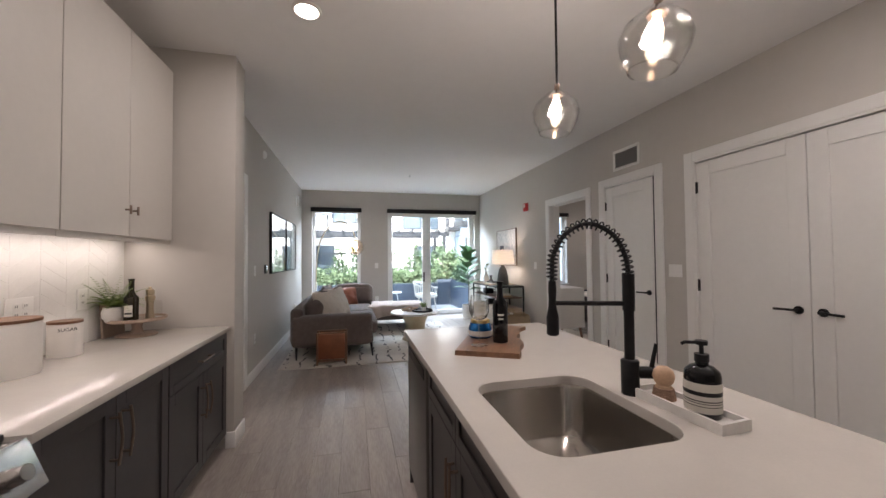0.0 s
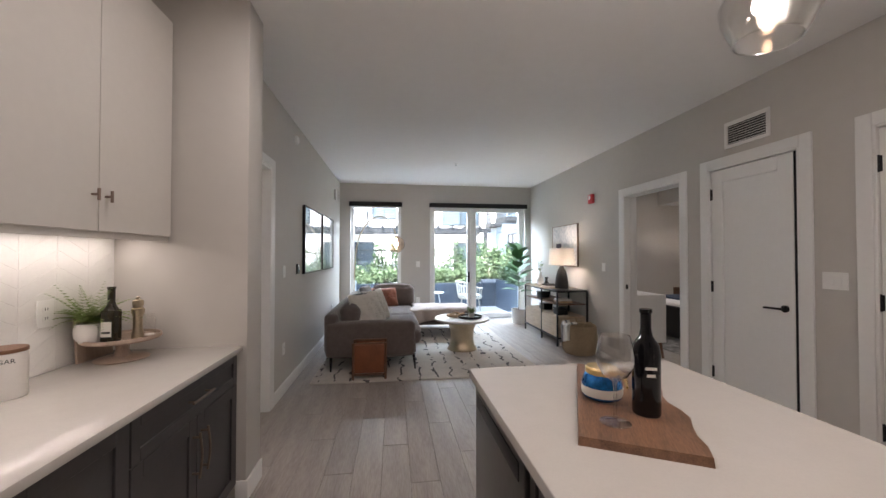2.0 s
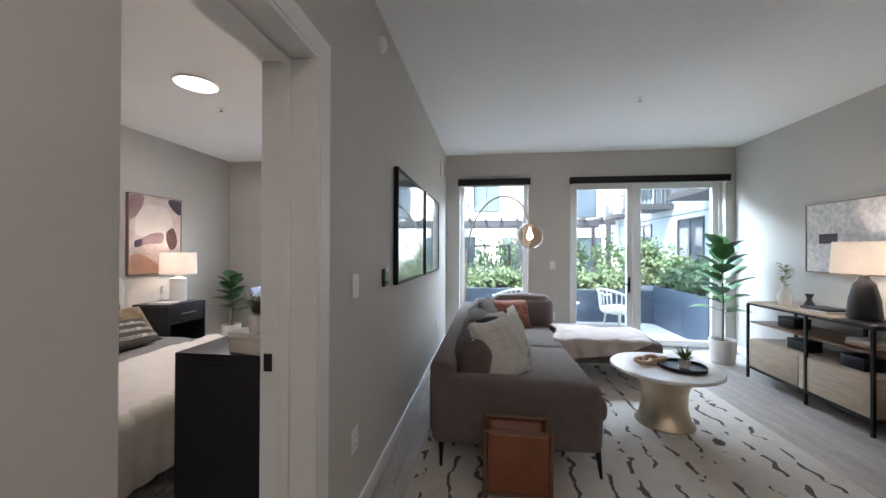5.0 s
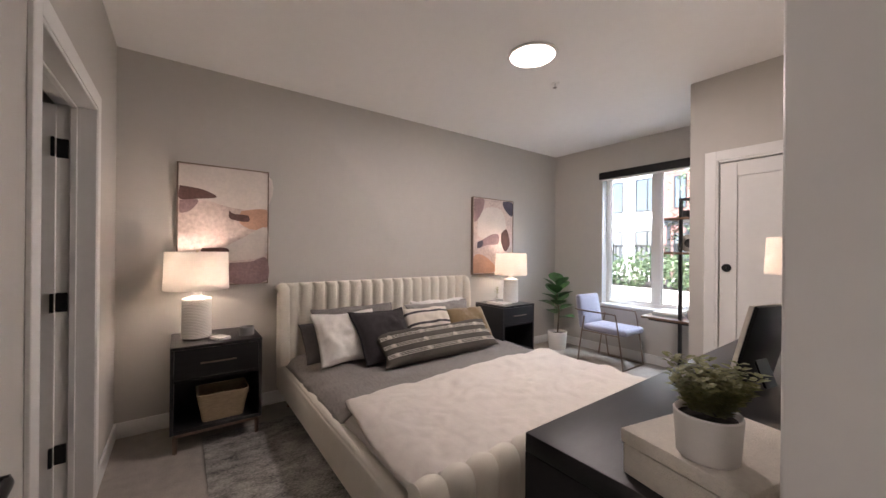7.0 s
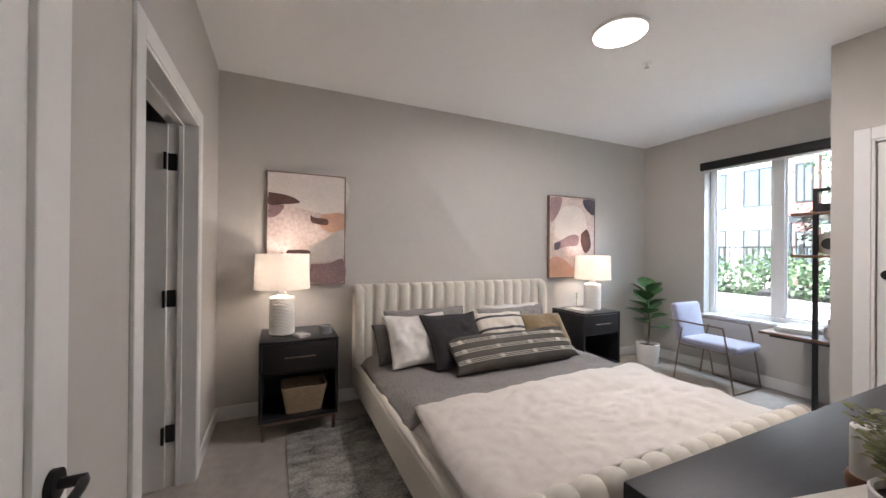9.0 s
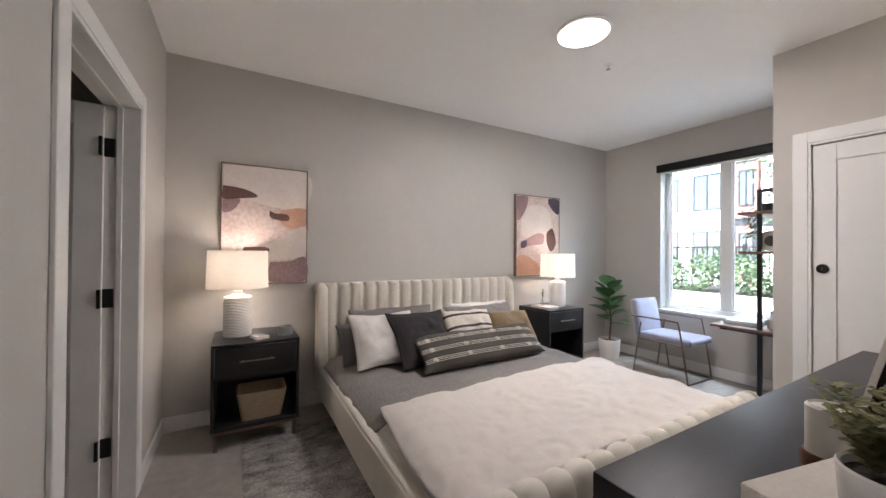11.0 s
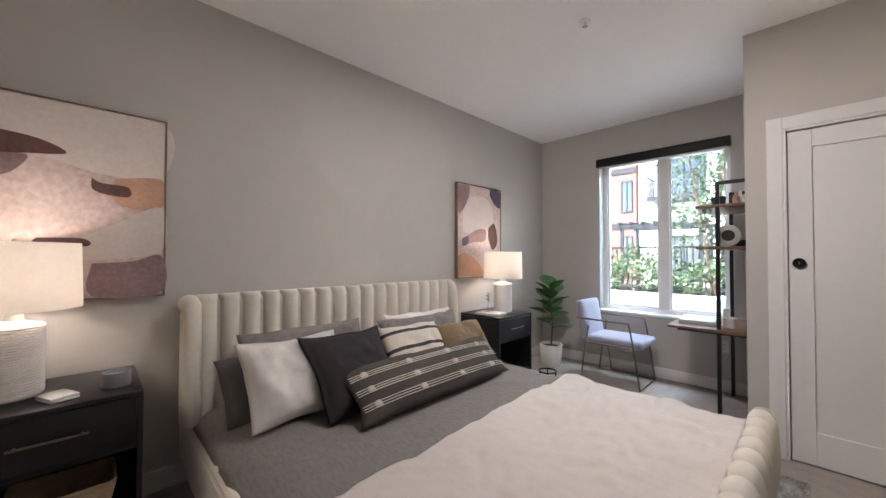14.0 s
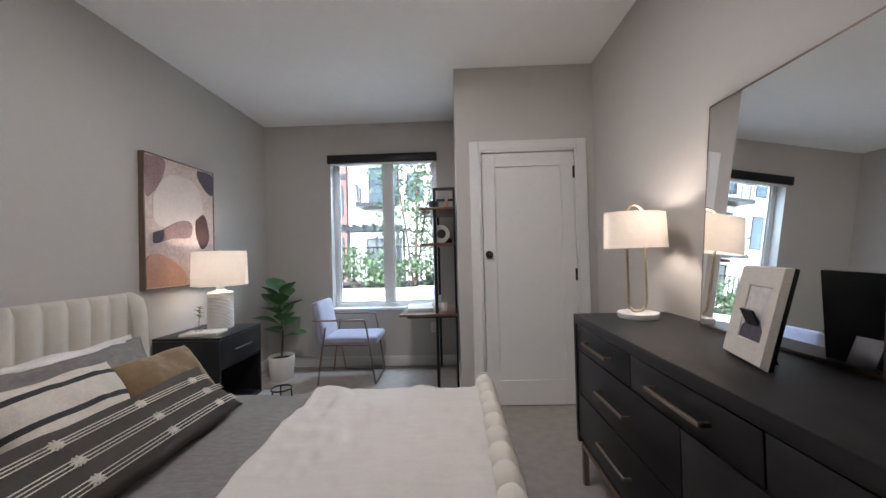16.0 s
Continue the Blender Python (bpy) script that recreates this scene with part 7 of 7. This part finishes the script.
planter_box((2.22, 12.0, -0.16), (3.4, 12.75, 0.72))


def shrub(x, y, z, r, h, seed, material=SHRUB, n=900, size=0.09, label="leafy green shrub in the planter"):
    s = thing("shrub", label, "shrub", pose(x, y, z), "courtyard shrubs")
    rg_ = random.Random(seed)
    for k in range(4):
        a = rg_.uniform(0, 6.28)
        tube("branch", [(0.03 * math.cos(a), 0.03 * math.sin(a), 0), (r * 0.5 * math.cos(a), r * 0.5 * math.sin(a), h * 0.7)], [0.012, 0.004], BARK, s, 5)
    leaf_cloud("foliage", material, s, (0, 0, h * 0.5), (r, r, h * 0.55), n, size, seed, lumps=22)
    return s


for k in range(8):
    shrub(-1.35 + 0.47 * k, 12.38 + rngp.uniform(-0.1, 0.1), 0.56, 0.33, rngp.uniform(0.28, 0.55), 100 + k, SHRUB, 700, 0.085)
for k in range(5):
    shrub(3.02 + rngp.uniform(-0.05, 0.05), 10.4 + 0.5 * k, 0.66, 0.38, rngp.uniform(0.5, 0.8), 120 + k, SHRUB, 900, 0.085)
shrub(2.6, 12.5, 0.66, 0.4, 1.0, 131, SHRUB, 1000, 0.085, "tall airy green shrub in the planter")
shrub(1.35, 13.6, -0.16, 0.7, 1.05, 132, SHRUB, 1200, 0.11)
shrub(3.4, 14.5, -0.16, 0.9, 1.4, 133, SHRUB, 1500, 0.12)
for k in range(9):
    shrub(-3.0 + 1.1 * k + rngp.uniform(-0.3, 0.3), 19.5 + rngp.uniform(-0.8, 0.8), -0.16, 0.55, rngp.uniform(1.3, 2.3), 140 + k, CONIF, 900, 0.13, "dark upright shrub across the courtyard")
for k in range(7):
    shrub(-2.5 + 1.2 * k, 16.4 + rngp.uniform(-0.4, 0.4), -0.16, 0.7, rngp.uniform(0.7, 1.1), 160 + k, SHRUB, 800, 0.12)

# patio seat and table
pc = thing("patio_chair", "pale woven patio armchair with white cushion", "patio chair", pose(1.75, 11.35, -0.04, 0, 0, 115))
lathe("seat_shell", [(0, 0.30), (0.28, 0.31), (0.32, 0.36), (0.30, 0.36), (0.27, 0.33), (0, 0.325)], WICKER, pc, seg=28)
for k in range(17):
    a = radians(-20 + 220 * k / 16)
    hgt = 0.60 + 0.16 * math.sin(max(0, min(math.pi, a)))
    tube("slat", [(0.31 * math.cos(a), 0.31 * math.sin(a), 0.34), (0.36 * math.cos(a), 0.36 * math.sin(a), hgt)], 0.011, WICKER, pc, 6)
tube("top_rail", [(0.365 * math.cos(a), 0.365 * math.sin(a), 0.60 + 0.16 * math.sin(max(0, min(math.pi, a)))) for a in [radians(-20 + 220 * i / 24) for i in range(25)]], 0.022, WICKER, pc, 8)
for a in (0.6, 2.5, 3.9, 5.5):
    tube("leg", [(0.22 * math.cos(a), 0.22 * math.sin(a), 0.31), (0.27 * math.cos(a), 0.27 * math.sin(a), 0.0)], 0.016, WICKER, pc, 8)
soft_box("cushion", (-0.22, -0.22, 0.34), (0.22, 0.22, 0.43), WHITEC, pc, 0.035, 0.01, 2)
p2 = copy_thing(pc, pose(-0.20, 11.25, -0.04, 0, 0, 200))
pt = thing("patio_table", "small round white patio side table", "patio table", pose(0.85, 11.45, -0.04))
lathe("top", [(0, 0.45), (0.22, 0.45), (0.225, 0.46), (0.22, 0.475), (0, 0.475)], PLASTIC, pt)
for k in range(3):
    a = k * 2.1
    tube("leg", [(0.08 * math.cos(a), 0.08 * math.sin(a), 0.45), (0.17 * math.cos(a), 0.17 * math.sin(a), 0.0)], 0.012, PLASTIC, pt, 8)


def block(name, label, lo, hi, wall, wins, face):
    """A building: walls with a roof edge; wins: (a0, a1, z0, z1) set into the face ('y' looks to -y, 'x' looks to -x)."""
    b = thing(name, label, "building")
    (x0, y0, z0), (x1, y1, z1) = lo, hi
    box("wall", lo, hi, wall, b)
    box("roof", (x0 - 0.3, y0 - 0.3, z1), (x1 + 0.3, y1 + 0.3, z1 + 0.35), DARKF, b)
    for a0, a1, w0, w1 in wins:
        d = 0.06
        if face == "y":
            box("window", (a0, y0 - 0.012, w0), (a1, y0 + 0.1, w1), WINDG, b)
            fr = [((a0 - d, y0 - 0.05, w0 - d), (a0, y0 + 0.02, w1 + d)), ((a1, y0 - 0.05, w0 - d), (a1 + d, y0 + 0.02, w1 + d)), ((a0, y0 - 0.05, w1), (a1, y0 + 0.02, w1 + d)), ((a0, y0 - 0.05, w0 - d), (a1, y0 + 0.02, w0)), (((a0 + a1) / 2 - d / 2, y0 - 0.045, w0), ((a0 + a1) / 2 + d / 2, y0 + 0.02, w1))]
        else:
            box("window", (x0 - 0.012, a0, w0), (x0 + 0.1, a1, w1), WINDG, b)
            fr = [((x0 - 0.05, a0 - d, w0 - d), (x0 + 0.02, a0, w1 + d)), ((x0 - 0.05, a1, w0 - d), (x0 + 0.02, a1 + d, w1 + d)), ((x0 - 0.05, a0, w1), (x0 + 0.02, a1, w1 + d)), ((x0 - 0.05, a0, w0 - d), (x0 + 0.02, a1, w0)), ((x0 - 0.045, (a0 + a1) / 2 - d / 2, w0), (x0 + 0.02, (a0 + a1) / 2 + d / 2, w1))]
        boxes("window_frame", fr, DARKF, b)
    return b


def balcony(b, lo, hi, rail_axis):
    (x0, y0, z0), (x1, y1, _) = lo, hi
    box("balcony_slab", (x0, y0, z0), (x1, y1, z0 + 0.22), DARKF, b)
    bm = bmesh.new()
    top = z0 + 1.25
    bm_box(bm, (x0, y0, top - 0.05), (x1, y0 + 0.05, top))
    bm_box(bm, (x0, y0 + 0.05, top - 0.05), (x0 + 0.05, y1, top))
    bm_box(bm, (x1 - 0.05, y0 + 0.05, top - 0.05), (x1, y1, top))
    for k in range(int((x1 - x0) / 0.16) + 1):
        bm_box(bm, (x0 + 0.16 * k, y0 + 0.01, z0 + 0.22), (x0 + 0.16 * k + 0.03, y0 + 0.04, top - 0.05))
    for k in range(1, int((y1 - y0) / 0.16)):
        for x in (x0 + 0.01, x1 - 0.04):
            bm_box(bm, (x, y0 + 0.16 * k, z0 + 0.22), (x + 0.03, y0 + 0.16 * k + 0.03, top - 0.05))
    to_ob("balcony_railing", bm, DARKF, b)


FY = 27.0
wins = [(x, x + 1.5, z, z + 1.9) for x in (-1.6, 8.2) for z in (3.9, 7.1, 10.3)] + [(3.2, 5.7, z, z + 2.3) for z in (3.5, 6.7, 9.9)] + [(x, x + 2.0, 0.0, 2.2) for x in (-3.6, 0.2, 4.0, 8.5)] + [(-7.7, -6.0, z, z + 2.2) for z in (4.35, 7.65)] + [(-7.9, -5.9, 0.1, 2.3), (-5.4, -4.5, 4.6, 6.2), (-5.4, -4.5, 7.9, 9.5)]
wb_ = block("apartment_building", "white rendered apartment building with dark windows", (-9, FY, -0.16), (12, FY + 12, 13.5), FACADE, wins, "y")
balcony(wb_, (-4.0, FY - 1.5, 3.0), (-1.9, FY, 0), "x")
balcony(wb_, (-4.0, FY - 1.5, 6.2), (-1.9, FY, 0), "x")
for z in (4.1, 7.4):
    balcony(wb_, (-8.2, FY - 1.5, z), (-6.2, FY, 0), "x")
balcony(wb_, (6.2, FY - 1.5, 3.3), (9.2, FY, 0), "x")
pg = thing("pergola", "dark metal pergola in front of the building", "pergola")
boxes("post", [((x, y, -0.16), (x + 0.2, y + 0.2, 2.7)) for x in (-3.2, 0.9, 5.0) for y in (22.6, 25.2)], DARKF, pg)
boxes("beam", [((-3.4, y, 2.7), (5.4, y + 0.2, 2.95)) for y in (22.6, 25.2)] + [((-3.3 + 0.8 * k, 22.4, 2.95), (-3.2 + 0.8 * k, 25.6, 3.08)) for k in range(11)], DARKF, pg)
pg2 = thing("pergola", "small dark metal pergola beside the building", "pergola")
boxes("post", [((x, y, -0.16), (x + 0.12, y + 0.12, 2.5)) for x in (-8.1, -5.3) for y in (21.6, 23.6)], DARKF, pg2)
boxes("beam", [((-8.2, y, 2.5), (-5.0, y + 0.12, 2.66)) for y in (21.6, 23.6)] + [((-8.15 + 0.45 * k, 21.4, 2.66), (-8.08 + 0.45 * k, 23.9, 2.76)) for k in range(7)], DARKF, pg2)
bwins = [(y, y + 1.7, z, z + 1.9) for y in (13.6, 18.3, 22.5) for z in (0.75, 4.0, 7.2)]
bb_ = block("apartment_wing", "blue-grey clad apartment wing with balconies", (7.0, 12.5, -0.16), (16, 26.9, 12.0), BLUEF, bwins, "x")
balcony(bb_, (5.6, 15.6, 3.2), (7.0, 18.0, 0), "y")
balcony(bb_, (5.6, 20.4, 3.2), (7.0, 22.4, 0), "y")
boxes("cladding_joint", [((6.985, 12.5, z), (7.0, 26.9, z + 0.03)) for z in (2.9, 6.1, 9.2)], DARKF, bb_)

# outside the bedroom: raised stone bed, shrubs, tree, fence, buildings
rb_ = thing("stone_planter", "pale stone block raised planter with shrubs", "planter")
box("soil", (-7.9, 12.9, -0.16), (-2.0, 15.2, 0.62), SOIL, rb_)
blk = None
for r in range(3):
    n_ = 0
    x = -8.0 + 0.3 * (r % 2)
    while x < -2.2:
        if blk is None:
            blk = box("stone_block", (0, 0, 0), (0.595, 0.3, 0.265), STONE, rb_, 0.012, 1)
            blk.matrix_basis = pose(x, 12.6, -0.16 + 0.27 * r)
        else:
            o = new("stone_block", blk.data)
            o.parent = rb_
            o.matrix_basis = pose(x, 12.6 + rngp.uniform(-0.01, 0.01), -0.16 + 0.27 * r)
        x += 0.6
wbk = thing("white_planter", "low white concrete planter in the sun", "planter")
box("box", (-3.45, 11.7, -0.16), (-1.2, 12.5, 0.70), FACADE, wbk, 0.015)
for k in range(9):
    shrub(-7.4 + 0.62 * k, 13.5 + rngp.uniform(-0.2, 0.5), 0.55, 0.5, rngp.uniform(0.5, 0.95), 200 + k, SHRUB, 560, 0.09)
tree = thing("young_tree", "slender young tree with airy light green leaves", "tree", pose(-3.62, 13.5, 0.55))
rt = random.Random(8)
for s in range(5):
    a = s * 1.3
    top = Vector((0.55 * math.cos(a), 0.5 * math.sin(a), 3.4 + rt.uniform(-0.5, 0.6)))
    path = smooth_path([(0.03 * math.cos(a), 0.03 * math.sin(a), 0), top * 0.35 + Vector((0, 0, 0.1)), top * 0.7, top], 4)
    tube("trunk", path, [0.028 - 0.0017 * i for i in range(len(path))], BARK, tree, 6)
    for k in range(5):
        q = path[4 + k * 2 if 4 + k * 2 < len(path) else -1]
        b_ = rt.uniform(0, 6.28)
        tube("limb", [q, q + Vector((0.35 * math.cos(b_), 0.35 * math.sin(b_), 0.35))], [0.009, 0.003], BARK, tree, 5)
leaf_cloud("foliage", SHRUB, tree, (0, 0, 2.4), (0.9, 0.85, 1.9), 3600, 0.085, 77, lumps=60)
fn = thing("metal_fence", "black metal railing fence across the courtyard", "fence")
boxes("rail", [((-14, 17.0, z), (0, 17.04, z + 0.05)) for z in (0.2, 1.55)] + [((-14 + 0.14 * k, 17.0, 0.0), (-13.975 + 0.14 * k, 17.03, 1.55)) for k in range(100)] + [((-14 + 2.0 * k, 16.97, -0.16), (-13.92 + 2.0 * k, 17.07, 1.65)) for k in range(8)], BLACK, fn)
gb_ = block("apartment_block", "white rendered apartment block with dark windows", (-24, 28, -0.16), (-10.65, 40, 14), FACADE, [(x, x + 1.3, z, z + 1.9) for x in (-22.5, -19.6, -17.0, -14.6, -12.4) for z in (0.7, 3.9, 7.1, 10.3)], "y")
for z in (3.1, 6.3):
    balcony(gb_, (-17.3, 26.7, z), (-15.2, 28, 0), "x")
ri_ = block("red_stair_tower", "red-brown clad stair tower with blue windows", (-10.64, 27.4, -0.16), (-9.25, 40, 14), REDF, [(-10.0, -9.5, z, z + 1.7) for z in (0.7, 3.9, 7.1, 10.3)], "y")
boxes("floor_band", [((-10.64, 27.34, z), (-9.25, 27.4, z + 0.3)) for z in (2.9, 6.1, 9.3)], DARKF, ri_)
rb2 = block("red_row_house", "low red-brown clad building across the courtyard", (-44, 25.0, -0.16), (-24.6, 40, 3.6), REDF, [(x, x + 1.8, 0.7, 2.7) for x in (-41, -37, -32, -29, -26.6)], "y")

# ---- pieces of floors and walls ----
PW, PL = 0.182, 1.22
cache = {}
col, x = 0, -1.741
while x < 2.788:
    w = min(PW, 2.788 - x)
    y = -1.2 - (col * 0.457) % PL
    while y < 9.95:
        a, b = max(y, -1.2), min(y + PL, 9.82)
        if b - a > 0.03:
            key = (round(w, 3), round(b - a, 3))
            if key not in cache:
                bm = bmesh.new()
                bm_box(bm, (0, 0, -0.006), (key[0] - 0.0018, key[1] - 0.0018, 0.0), 0.0012, 1)
                me = bpy.data.meshes.new("plank")
                bm.to_mesh(me)
                bm.free()
                me.materials.append(PLANK)
                cache[key] = me
            o = new("plank", cache[key])
            o.parent = floor
            o.location = (x, a, 0)
        y += PL
    x += PW
    col += 1

splash = tagged(box("wall_backsplash", (-1.743, 1.98, C), (-1.736, 4.419, 1.52), GROUT), "glossy white chevron tile backsplash", "backsplash", kind="structure")
tw, th_, rise = 0.17, 0.075, 0.09
cols = int(2.43 / tw)
tile_me = None
for i in range(cols):
    up = i % 2 == 0
    y0 = 4.417 - (i + 1) * tw
    for k in range(-2, 9):
        z0 = C + 0.002 + k * th_ + (0 if up else rise)
        g = 0.0016
        za, zb = (z0, z0 + rise) if up else (z0, z0 - rise)
        quad = [(y0 + g, za + g), (y0 + tw - g, zb + g), (y0 + tw - g, zb + th_ - g), (y0 + g, za + th_ - g)]
        lo_, hi_ = C + 0.001, 1.519
        if max(q[1] for q in quad) < lo_ + 0.01 or min(q[1] for q in quad) > hi_ - 0.01:
            continue
        quad = [(q[0], min(max(q[1], lo_), hi_)) for q in quad]
        bm = bmesh.new()
        back = [bm.verts.new((-1.7365, *q)) for q in quad]
        cy, cz = sum(q[0] for q in quad) / 4, sum(q[1] for q in quad) / 4
        front = [bm.verts.new((-1.7345, q[0] + (cy - q[0]) * 0.012, q[1] + (cz - q[1]) * 0.024)) for q in quad]
        bm.faces.new(front)
        ring_faces(bm, back, front)
        to_ob("tile", bm, TILE, splash)
